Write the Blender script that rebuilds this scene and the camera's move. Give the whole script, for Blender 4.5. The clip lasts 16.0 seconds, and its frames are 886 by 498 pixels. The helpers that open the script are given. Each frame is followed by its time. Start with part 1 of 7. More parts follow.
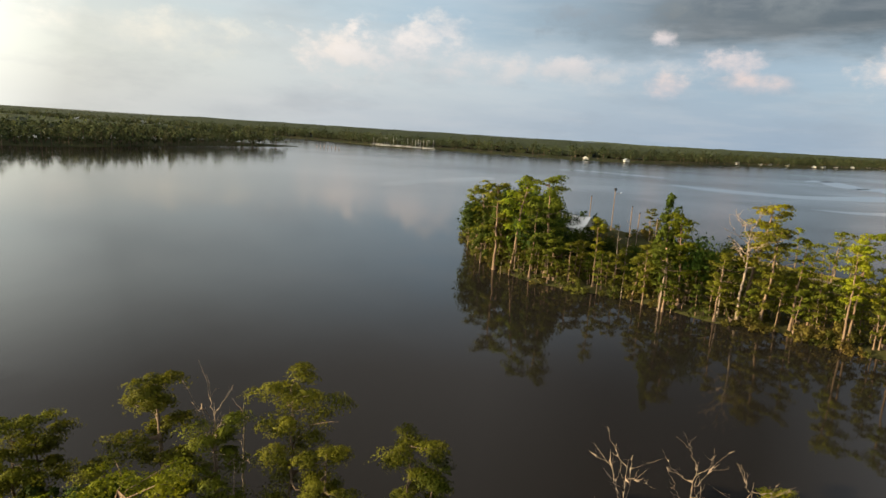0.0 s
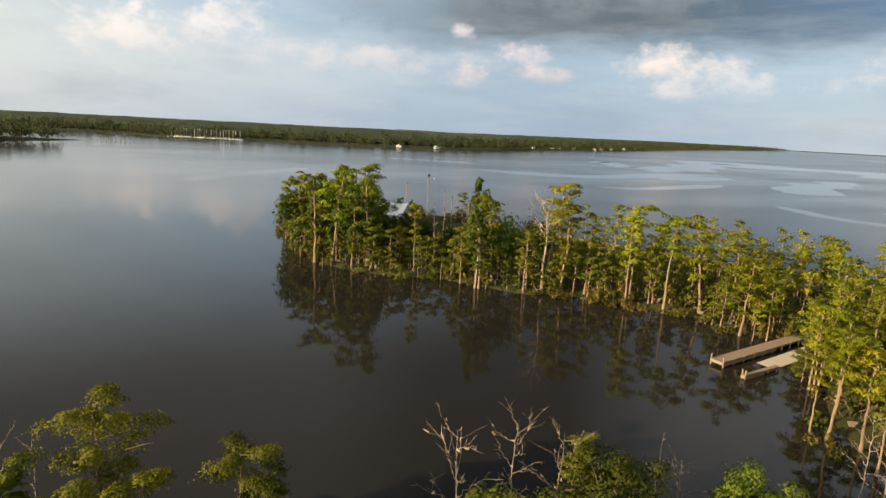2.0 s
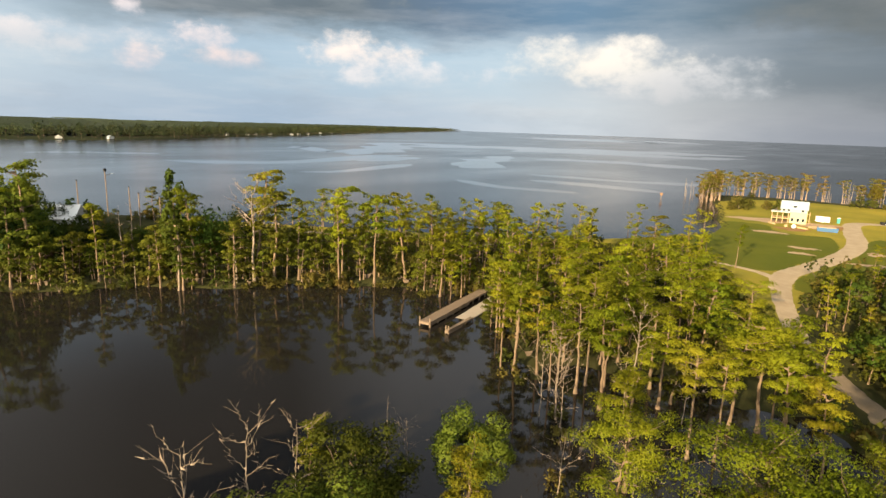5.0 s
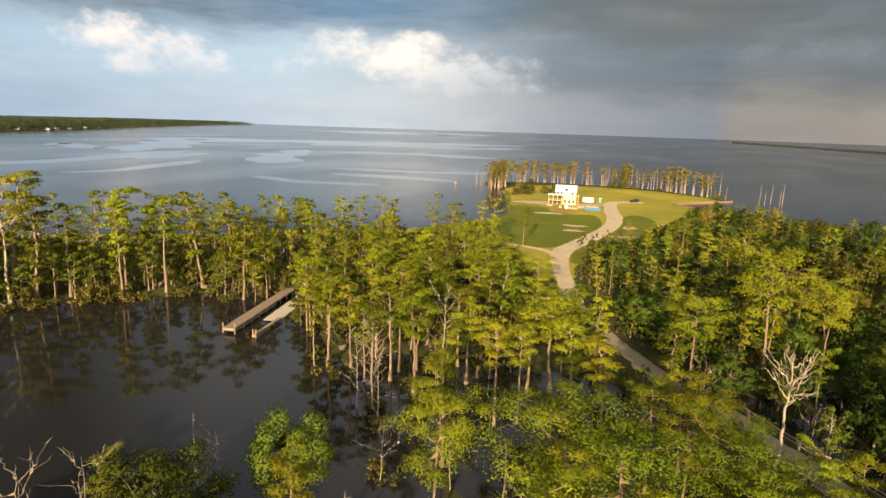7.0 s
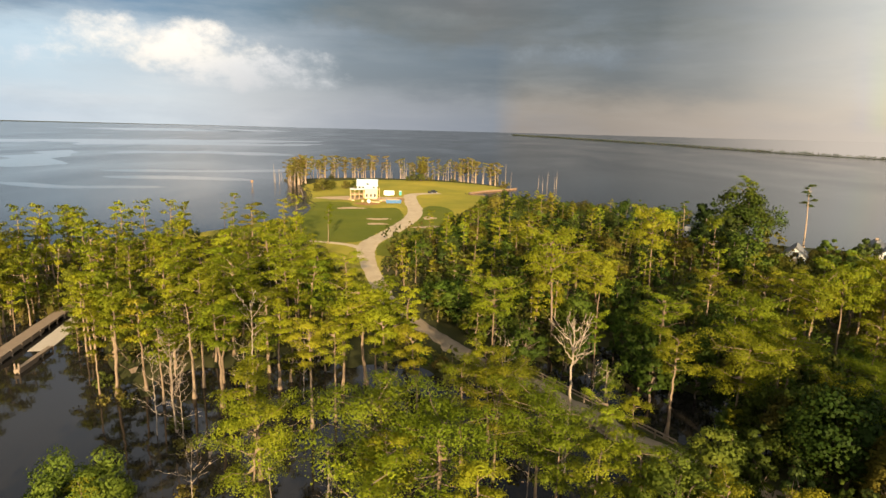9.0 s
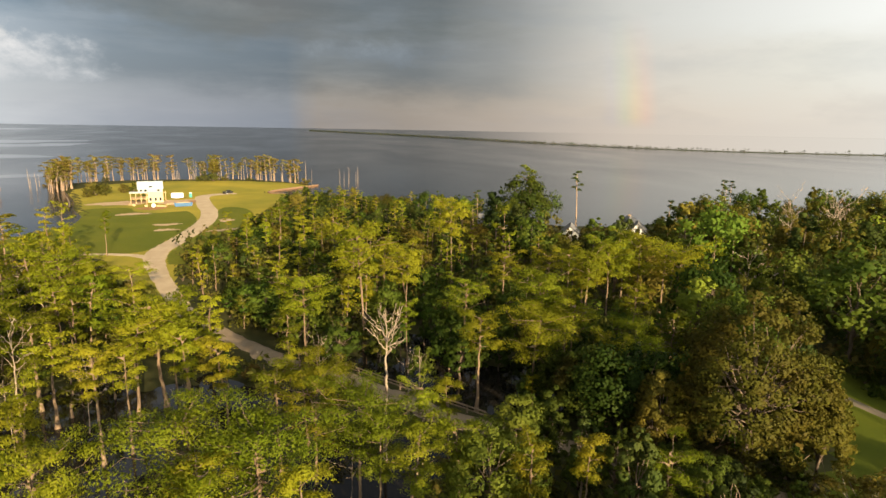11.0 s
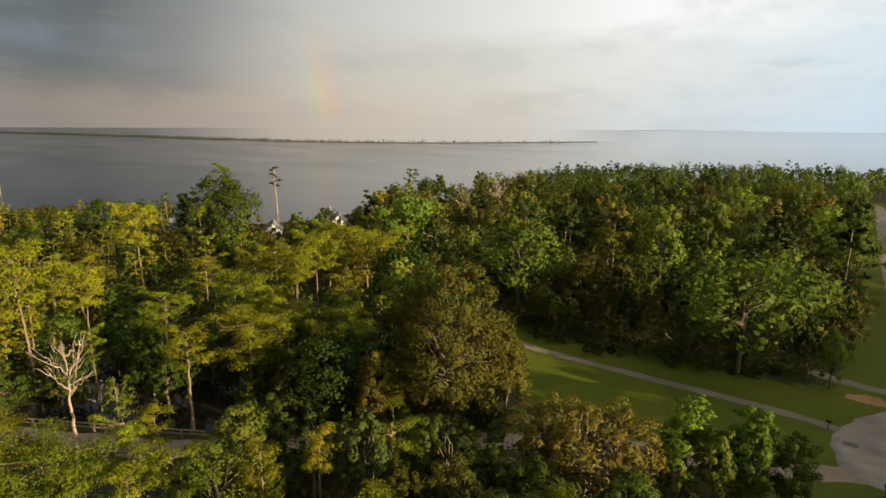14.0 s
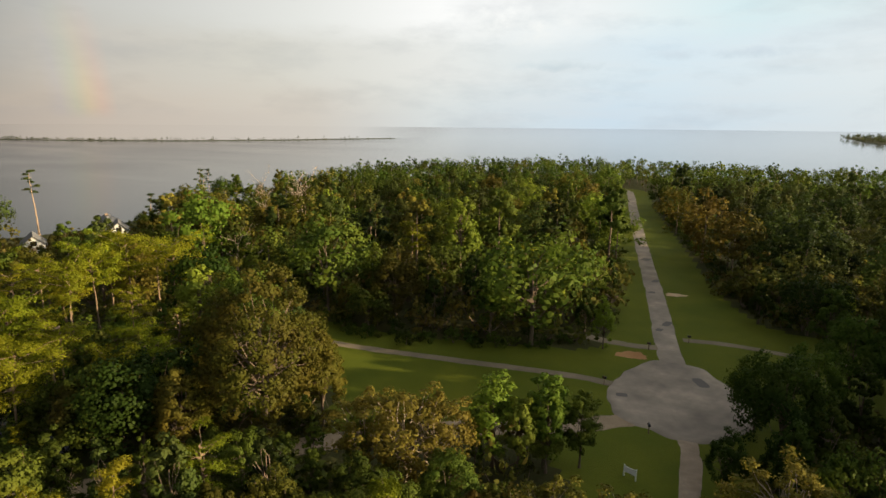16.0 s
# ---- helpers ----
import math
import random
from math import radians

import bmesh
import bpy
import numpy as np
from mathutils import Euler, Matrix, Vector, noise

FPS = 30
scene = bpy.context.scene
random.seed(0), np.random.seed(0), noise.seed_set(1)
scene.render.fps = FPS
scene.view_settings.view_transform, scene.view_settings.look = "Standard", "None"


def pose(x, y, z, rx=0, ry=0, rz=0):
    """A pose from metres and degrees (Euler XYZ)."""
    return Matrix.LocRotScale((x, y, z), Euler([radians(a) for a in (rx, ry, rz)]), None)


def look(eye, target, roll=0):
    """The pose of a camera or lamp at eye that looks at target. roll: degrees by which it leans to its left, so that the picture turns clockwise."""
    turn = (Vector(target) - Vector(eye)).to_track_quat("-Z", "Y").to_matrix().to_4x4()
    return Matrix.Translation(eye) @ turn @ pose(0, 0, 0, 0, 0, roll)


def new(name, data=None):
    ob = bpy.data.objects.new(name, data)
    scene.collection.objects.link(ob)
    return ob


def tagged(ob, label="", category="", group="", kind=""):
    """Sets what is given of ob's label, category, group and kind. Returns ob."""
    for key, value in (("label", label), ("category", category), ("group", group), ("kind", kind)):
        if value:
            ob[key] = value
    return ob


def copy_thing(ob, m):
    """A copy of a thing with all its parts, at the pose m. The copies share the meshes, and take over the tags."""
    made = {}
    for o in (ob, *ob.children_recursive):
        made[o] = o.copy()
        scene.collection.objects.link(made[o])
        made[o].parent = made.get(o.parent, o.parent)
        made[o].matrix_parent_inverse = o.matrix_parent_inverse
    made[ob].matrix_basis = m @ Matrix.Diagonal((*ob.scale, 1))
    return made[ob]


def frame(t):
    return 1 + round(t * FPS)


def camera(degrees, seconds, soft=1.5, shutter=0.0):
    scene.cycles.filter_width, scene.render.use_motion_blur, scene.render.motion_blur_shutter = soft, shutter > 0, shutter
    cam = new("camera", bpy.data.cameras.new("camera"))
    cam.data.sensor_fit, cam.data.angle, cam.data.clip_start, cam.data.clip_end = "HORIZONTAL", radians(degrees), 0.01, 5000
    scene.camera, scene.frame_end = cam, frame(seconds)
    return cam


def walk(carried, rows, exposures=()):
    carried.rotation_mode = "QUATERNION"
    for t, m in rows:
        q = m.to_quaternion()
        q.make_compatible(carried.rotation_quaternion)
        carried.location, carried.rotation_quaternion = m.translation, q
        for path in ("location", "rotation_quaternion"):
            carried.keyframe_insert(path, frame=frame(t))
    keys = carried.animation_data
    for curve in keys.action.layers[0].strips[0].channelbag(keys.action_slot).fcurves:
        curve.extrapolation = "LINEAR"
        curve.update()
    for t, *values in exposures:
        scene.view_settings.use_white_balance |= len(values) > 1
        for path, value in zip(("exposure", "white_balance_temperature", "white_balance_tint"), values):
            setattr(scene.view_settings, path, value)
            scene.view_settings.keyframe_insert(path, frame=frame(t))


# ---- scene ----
EYE = 36.0
cam = camera(74.24, 16.0)
walk(cam, [
    (0.0, pose(0, 0, EYE, 78.32, -3.53, -0.00)),
    (0.5, pose(0, 0, EYE, 78.29, -3.44, -4.41)),
    (1.0, pose(0, 0, EYE, 78.29, -3.24, -8.84)),
    (1.5, pose(0, 0, EYE, 78.30, -3.04, -13.32)),
    (2.0, pose(0, 0, EYE, 78.29, -2.95, -17.89)),
    (2.5, pose(0, 0, EYE, 78.27, -2.88, -22.46)),
    (3.0, pose(0, 0, EYE, 78.24, -2.71, -27.20)),
    (3.5, pose(0, 0, EYE, 78.23, -2.43, -32.04)),
    (4.0, pose(0, 0, EYE, 78.19, -2.18, -36.88)),
    (6.5, pose(0, 0, EYE, 78.12, -1.90, -60.94)),
    (7.0, pose(0, 0, EYE, 78.11, -1.82, -65.78)),
    (7.5, pose(0, 0, EYE, 78.12, -1.74, -70.58)),
    (8.0, pose(0, 0, EYE, 78.15, -1.64, -75.40)),
    (8.5, pose(0, 0, EYE, 78.18, -1.52, -80.25)),
    (9.0, pose(0, 0, EYE, 78.19, -1.41, -85.09)),
    (11.5, pose(0, 0, EYE, 78.12, -0.88, -109.15)),
    (12.0, pose(0, 0, EYE, 78.09, -0.75, -113.97)),
    (12.5, pose(0, 0, EYE, 78.07, -0.65, -118.81)),
    (13.0, pose(0, 0, EYE, 78.04, -0.53, -123.63)),
    (13.5, pose(0, 0, EYE, 78.00, -0.39, -128.45)),
    (14.0, pose(0, 0, EYE, 78.00, -0.35, -133.29)),
    (14.5, pose(0, 0, EYE, 77.98, -0.37, -138.09)),
    (15.0, pose(0, 0, EYE, 77.92, -0.36, -142.87)),
    (15.5, pose(0, 0, EYE, 77.88, -0.41, -147.65)),
    (16.0, pose(0, 0, EYE, 77.84, -0.48, -152.43)),
], exposures=[(0.0, 1.27), (2.0, 1.40), (4.0, 1.48), (7.0, 1.58), (9.0, 1.59), (11.5, 1.53), (14.0, 1.28), (16.0, 1.30)])

# ---- node helpers ----
def n_new(tree, kind, **settings):
    node = tree.nodes.new(kind)
    for key, value in settings.items():
        setattr(node, key, value)
    return node


def feed(tree, socket, value):
    if isinstance(value, bpy.types.NodeSocket):
        tree.links.new(value, socket)
    else:
        socket.default_value = value


def calc(tree, op, a, b=0.0, c=0.0, clamp=False):
    node = n_new(tree, "ShaderNodeMath", operation=op, use_clamp=clamp)
    for socket, value in zip(node.inputs, (a, b, c)):
        feed(tree, socket, value)
    return node.outputs[0]


def blend(tree, fac, a, b, mode="MIX"):
    node = n_new(tree, "ShaderNodeMix", data_type="RGBA", blend_type=mode)
    feed(tree, node.inputs[0], fac)
    for socket, value in ((node.inputs[6], a), (node.inputs[7], b)):
        feed(tree, socket, value if isinstance(value, bpy.types.NodeSocket) else (*value, 1.0))
    return node.outputs[2]


def ramp(tree, fac, stops, smooth=False):
    node = n_new(tree, "ShaderNodeValToRGB")
    if smooth:
        node.color_ramp.interpolation = "EASE"
    elements = node.color_ramp.elements
    while len(elements) < len(stops):
        elements.new(0.5)
    for element, (place, colour) in zip(elements, stops):
        element.position = place
        element.color = (*colour, 1.0) if isinstance(colour, tuple) else (colour, colour, colour, 1.0)
    feed(tree, node.inputs[0], fac)
    return node.outputs[0]


def noise_node(tree, vector, scale, detail=4.0, rough=0.55, distort=0.0):
    node = n_new(tree, "ShaderNodeTexNoise")
    feed(tree, node.inputs["Vector"], vector)
    node.inputs["Scale"].default_value = scale
    node.inputs["Detail"].default_value = detail
    node.inputs["Roughness"].default_value = rough
    node.inputs["Distortion"].default_value = distort
    return node.outputs[0]


def stretch(tree, vector, scale, turn=0.0):
    node = n_new(tree, "ShaderNodeMapping")
    feed(tree, node.inputs["Vector"], vector)
    node.inputs["Scale"].default_value = scale
    node.inputs["Rotation"].default_value = (0, 0, turn)
    return node.outputs[0]


def srgb(r, g, b):
    return tuple(((v / 255 + 0.055) / 1.055) ** 2.4 if v > 10 else v / 255 / 12.92 for v in (r, g, b))


# ---- world: evening sky with broken cumulus, a dark rain cloud and a pale rain veil ----
SUN_TURN, SUN_UP = 259.0, 15.0     # degrees clockwise from +y; above the horizon
SKY_GAIN = 0.46

world = bpy.data.worlds.new("evening_sky")
scene.world = world
world.use_nodes = True
wt = world.node_tree
wt.nodes.clear()
way = n_new(wt, "ShaderNodeTexCoord").outputs["Generated"]
axes = n_new(wt, "ShaderNodeSeparateXYZ")
wt.links.new(way, axes.inputs[0])
azimuth = calc(wt, "MULTIPLY", calc(wt, "ARCTAN2", axes.outputs[0], axes.outputs[1]), 57.29578)
rise = calc(wt, "MULTIPLY", calc(wt, "ARCSINE", axes.outputs[2]), 57.29578)
# azimuth counted from -100 to 260, so that the seam lies in the unseen west
around = calc(wt, "DIVIDE", calc(wt, "FLOORED_MODULO", calc(wt, "ADD", azimuth, 100.0), 360.0), 360.0)
turned = calc(wt, "SUBTRACT", calc(wt, "MULTIPLY", around, 360.0), 100.0)
flat_way = stretch(wt, way, (1.0, 1.0, 3.2))
ragged = noise_node(wt, flat_way, 5.0, 6.0, 0.6)
puffs = noise_node(wt, stretch(wt, way, (1, 1, 1.6)), 16.0, 7.0, 0.62)
wisps = noise_node(wt, stretch(wt, way, (1, 1, 7)), 6.0, 5.0, 0.6)


def at_turn(degrees):
    return (degrees + 100.0) / 360.0


def strip(stops):
    return ramp(wt, around, [(at_turn(a), srgb(*c)) for a, c in stops])


low = strip([(-100, (235, 225, 200)), (-37, (218, 218, 210)), (-12, (196, 203, 208)), (12, (172, 187, 201)), (30, (158, 177, 196)),
             (46, (176, 190, 203)), (60, (196, 204, 210)), (68, (182, 186, 190)), (78, (146, 151, 160)), (90, (126, 132, 142)), (92, (142, 134, 128)), (100, (144, 135, 127)),
             (110, (164, 153, 142)), (122, (198, 186, 172)), (140, (210, 203, 192)), (152, (216, 222, 222)), (168, (205, 223, 236)),
             (200, (222, 228, 228)), (258, (238, 226, 200))])
mid = strip([(-100, (240, 232, 210)), (-37, (228, 228, 216)), (-14, (208, 214, 215)), (8, (188, 201, 211)), (22, (160, 180, 198)),
             (38, (164, 186, 204)), (52, (176, 194, 208)), (64, (168, 176, 186)), (76, (106, 116, 130)), (90, (80, 90, 106)), (92, (94, 97, 105)),
             (102, (88, 92, 101)), (110, (126, 125, 126)), (120, (190, 183, 174)), (136, (208, 205, 196)), (152, (228, 229, 226)),
             (172, (212, 228, 238)), (200, (226, 230, 230)), (258, (244, 232, 208))])
high = strip([(-100, (235, 228, 210)), (-37, (218, 224, 218)), (-18, (200, 212, 216)), (0, (172, 194, 210)), (12, (150, 168, 182)),
              (22, (104, 113, 122)), (36, (86, 95, 104)), (46, (84, 104, 128)), (58, (92, 122, 150)), (67, (92, 114, 134)), (77, (84, 88, 92)), (88, (88, 84, 83)), (96, (78, 80, 83)),
              (104, (82, 83, 84)), (111, (126, 124, 121)), (120, (186, 183, 176)), (140, (226, 226, 221)), (152, (250, 250, 248)),
              (166, (236, 240, 240)), (178, (212, 232, 236)), (200, (226, 230, 230)), (258, (240, 232, 212))])
wobble = calc(wt, "MULTIPLY", calc(wt, "SUBTRACT", ragged, 0.5), 5.0)
lifted = calc(wt, "ADD", rise, wobble)
cover = blend(wt, ramp(wt, calc(wt, "DIVIDE", lifted, 12.0), [(0.05, 0.0), (0.42, 1.0)], True), low, mid)
cover = blend(wt, ramp(wt, calc(wt, "DIVIDE", lifted, 12.0), [(0.52, 0.0), (0.80, 1.0)], True), cover, high)
west_side = ramp(wt, around, [(at_turn(55), 1.0), (at_turn(80), 0.25), (at_turn(140), 0.25), (at_turn(160), 1.0)])
cover = blend(wt, calc(wt, "MULTIPLY", ramp(wt, wisps, [(0.45, 0.0), (0.8, 0.22)]), west_side), cover, srgb(225, 222, 220))
cover = blend(wt, ramp(wt, ragged, [(0.3, 0.16), (0.5, 0.0)]), cover, srgb(120, 130, 144))
over = strip([(-100, (150, 150, 146)), (-20, (138, 138, 138)), (6, (146, 146, 148)), (18, (84, 86, 92)), (32, (64, 67, 72)), (43, (170, 172, 176)), (66, (196, 197, 200)), (88, (100, 102, 106)), (112, (104, 105, 106)), (135, (160, 160, 158)), (175, (226, 230, 232)), (258, (170, 166, 156))])
cover = blend(wt, ramp(wt, calc(wt, "DIVIDE", lifted, 40.0), [(0.33, 0.0), (0.62, 1.0)], True), cover, over)


def cloud(base, a, e, wide, tall, lit, shade, edge=0.35, rough=4.2):
    """One cumulus bank at azimuth a and elevation e, lit from the west."""
    dx = calc(wt, "DIVIDE", calc(wt, "SUBTRACT", turned, a), wide)
    dy = calc(wt, "DIVIDE", calc(wt, "SUBTRACT", rise, e), tall)
    dist = calc(wt, "ADD", calc(wt, "MULTIPLY", dx, dx), calc(wt, "MULTIPLY", dy, dy))
    body = calc(wt, "ADD", calc(wt, "SUBTRACT", 1.15, dist), calc(wt, "MULTIPLY", calc(wt, "SUBTRACT", puffs, 0.5), rough))
    mask = ramp(wt, calc(wt, "MULTIPLY", body, 0.5), [(0.12, 0.0), (0.12 + edge, 1.0)], True)
    glow = calc(wt, "ADD", calc(wt, "MULTIPLY", dy, 0.45), calc(wt, "MULTIPLY", puffs, 1.0))
    glow = calc(wt, "SUBTRACT", glow, calc(wt, "MULTIPLY", dx, 0.15))
    tone = blend(wt, ramp(wt, glow, [(0.2, 0.0), (0.85, 1.0)]), srgb(*shade), srgb(*lit))
    return blend(wt, mask, base, tone)


cover = cloud(cover, -25.0, 6.5, 12.0, 2.4, (244, 238, 224), (222, 222, 214), 0.9)
cover = cloud(cover, 4.0, 5.6, 18.0, 2.0, (226, 220, 218), (196, 202, 209), 0.9)
cover = cloud(cover, -10.2, 6.0, 5.0, 3.2, (250, 238, 228), (214, 213, 214), 0.65)
cover = cloud(cover, -4.0, 7.6, 6.8, 3.0, (250, 240, 233), (210, 211, 215), 0.7)
cover = cloud(cover, -1.0, 9.4, 3.2, 1.5, (246, 238, 230), (208, 210, 215), 0.7, 3.0)
cover = cloud(cover, 14.0, 6.2, 9.0, 1.3, (222, 216, 216), (190, 196, 204), 0.8)
cover = cloud(cover, 13.0, 10.0, 6.0, 1.8, (150, 160, 170), (132, 144, 156), 0.9)
cover = cloud(cover, 19.0, 8.5, 1.6, 1.0, (226, 214, 212), (190, 190, 198), 0.6)
cover = cloud(cover, 19.8, 4.9, 2.2, 1.4, (236, 216, 210), (200, 196, 204), 0.8, 3.2)
cover = cloud(cover, 25.0, 7.0, 3.2, 1.3, (232, 218, 216), (196, 196, 204), 0.6)
cover = cloud(cover, 27.0, 5.2, 3.8, 1.1, (236, 214, 208), (196, 194, 202), 0.9, 3.2)
cover = cloud(cover, 39.0, 6.0, 7.0, 2.2, (246, 230, 220), (208, 206, 210), 0.7)
cover = cloud(cover, 43.0, 4.6, 10.0, 1.6, (224, 220, 222), (194, 200, 208), 0.9)
cover = cloud(cover, 61.0, 6.2, 9.5, 2.7, (250, 238, 224), (222, 216, 210), 0.55, 2.6)
cover = cloud(cover, 66.0, 4.2, 9.0, 1.8, (226, 220, 216), (204, 204, 206), 0.9, 3.0)
cover = cloud(cover, 70.0, 4.6, 7.0, 2.2, (206, 204, 206), (172, 176, 184), 1.0)
cover = cloud(cover, 30.0, 10.8, 16.0, 1.9, (128, 134, 138), (98, 106, 114), 0.7)
cover = cloud(cover, 82.0, 9.3, 13.0, 1.7, (108, 107, 106), (84, 87, 92), 0.8, 2.6)
cover = cloud(cover, 98.0, 6.4, 8.0, 1.5, (112, 118, 128), (92, 100, 114), 0.9)
cover = cloud(cover, 158.0, 9.0, 6.0, 2.0, (255, 255, 252), (240, 241, 238), 0.8)
cover = cloud(cover, 163.0, 5.2, 6.0, 0.6, (214, 224, 228), (192, 206, 214), 0.7)
cover = cloud(cover, 178.0, 6.0, 9.0, 0.6, (206, 218, 228), (196, 210, 220), 0.9)

# rainbow foot: a faint band of colour in the rain, 42 degrees from the point opposite the sun
anti = (math.sin(radians(SUN_TURN - 180)), math.cos(radians(SUN_TURN - 180)))
toward = n_new(wt, "ShaderNodeVectorMath", operation="DOT_PRODUCT")
wt.links.new(way, toward.inputs[0])
toward.inputs[1].default_value = (anti[0] * math.cos(radians(2)), anti[1] * math.cos(radians(2)), -math.sin(radians(2)))
ring = calc(wt, "MULTIPLY", calc(wt, "ARCCOSINE", toward.outputs["Value"]), 57.29578)
hue = ramp(wt, calc(wt, "DIVIDE", calc(wt, "SUBTRACT", ring, 40.2), 5.0),
           [(0.0, (0.5, 0.5, 0.5)), (0.2, (0.48, 0.50, 0.55)), (0.42, (0.50, 0.58, 0.45)), (0.6, (0.68, 0.57, 0.38)), (0.78, (0.69, 0.48, 0.42)), (1.0, (0.5, 0.5, 0.5))])
wet = calc(wt, "MULTIPLY", ramp(wt, around, [(at_turn(108), 0.0), (at_turn(116), 1.0), (at_turn(130), 1.0), (at_turn(140), 0.0)]),
           ramp(wt, calc(wt, "DIVIDE", rise, 12.0), [(0.25, 0.8), (0.85, 0.0)]))
cover = blend(wt, wet, cover, blend(wt, 1.0, cover, hue, "SOFT_LIGHT"))

clear = n_new(wt, "ShaderNodeTexSky", sky_type="NISHITA", sun_disc=False)
clear.sun_elevation, clear.sun_rotation = radians(SUN_UP), radians(SUN_TURN)
clear.air_density, clear.dust_density = 1.2, 2.5
air = n_new(wt, "ShaderNodeBackground")
wt.links.new(clear.outputs[0], air.inputs[0])
air.inputs[1].default_value = 0.05
overcast = n_new(wt, "ShaderNodeBackground")
wt.links.new(cover, overcast.inputs[0])
# the bright haze round the low sun
toward_sun = n_new(wt, "ShaderNodeVectorMath", operation="DOT_PRODUCT")
wt.links.new(way, toward_sun.inputs[0])
toward_sun.inputs[1].default_value = (math.sin(radians(SUN_TURN)) * math.cos(radians(SUN_UP)), math.cos(radians(SUN_TURN)) * math.cos(radians(SUN_UP)), math.sin(radians(SUN_UP)))
haze = ramp(wt, toward_sun.outputs["Value"], [(0.35, 0.0), (1.0, 1.0)])
wt.links.new(calc(wt, "MULTIPLY", calc(wt, "ADD", 1.0, calc(wt, "MULTIPLY", haze, 3.0)), SKY_GAIN), overcast.inputs[1])
mixed = n_new(wt, "ShaderNodeMixShader")
mixed.inputs[0].default_value = 0.88
wt.links.new(air.outputs[0], mixed.inputs[1])
wt.links.new(overcast.outputs[0], mixed.inputs[2])
sky_out = n_new(wt, "ShaderNodeOutputWorld")
wt.links.new(mixed.outputs[0], sky_out.inputs[0])

sun = new("sun", bpy.data.lights.new("sun", "SUN"))
sun.data.energy, sun.data.angle, sun.data.color = 4.6, radians(0.6), (1.0, 0.78, 0.47)
sun_way = Vector((math.sin(radians(SUN_TURN)) * math.cos(radians(SUN_UP)), math.cos(radians(SUN_TURN)) * math.cos(radians(SUN_UP)), math.sin(radians(SUN_UP))))
sun.matrix_world = look(tuple(sun_way * 300), (0, 0, 0))


# ---- materials ----
def material(name, rough=0.8, spec=0.3):
    mat = bpy.data.materials.new(name)
    mat.use_nodes = True
    tree = mat.node_tree
    shader = tree.nodes["Principled BSDF"]
    shader.inputs["Roughness"].default_value = rough
    shader.inputs["Specular IOR Level"].default_value = spec
    return mat, tree, shader


def place_of(tree):
    return n_new(tree, "ShaderNodeTexCoord").outputs["Object"]


def world_place(tree):
    return n_new(tree, "ShaderNodeNewGeometry").outputs["Position"]


def relief(tree, shader, height, strength, distance):
    bump = n_new(tree, "ShaderNodeBump")
    bump.inputs["Strength"].default_value = strength
    bump.inputs["Distance"].default_value = distance
    tree.links.new(height, bump.inputs["Height"])
    tree.links.new(bump.outputs[0], shader.inputs["Normal"])


def two_scale(name, dark, light, coarse, fine, rough=0.85, bump=0.4, distance=0.05, third=None, coords=world_place):
    mat, tree, shader = material(name, rough, 0.06)
    where = coords(tree)
    big = noise_node(tree, where, coarse, 4)
    small = noise_node(tree, where, fine, 6, 0.65)
    tone = blend(tree, ramp(tree, big, [(0.3, 0.0), (0.7, 1.0)]), dark, light)
    tone = blend(tree, ramp(tree, small, [(0.3, 0.0), (0.75, 0.6)]), tone, third or tuple(v * 0.6 for v in dark))
    tree.links.new(tone, shader.inputs["Base Color"])
    relief(tree, shader, small, bump, distance)
    return mat


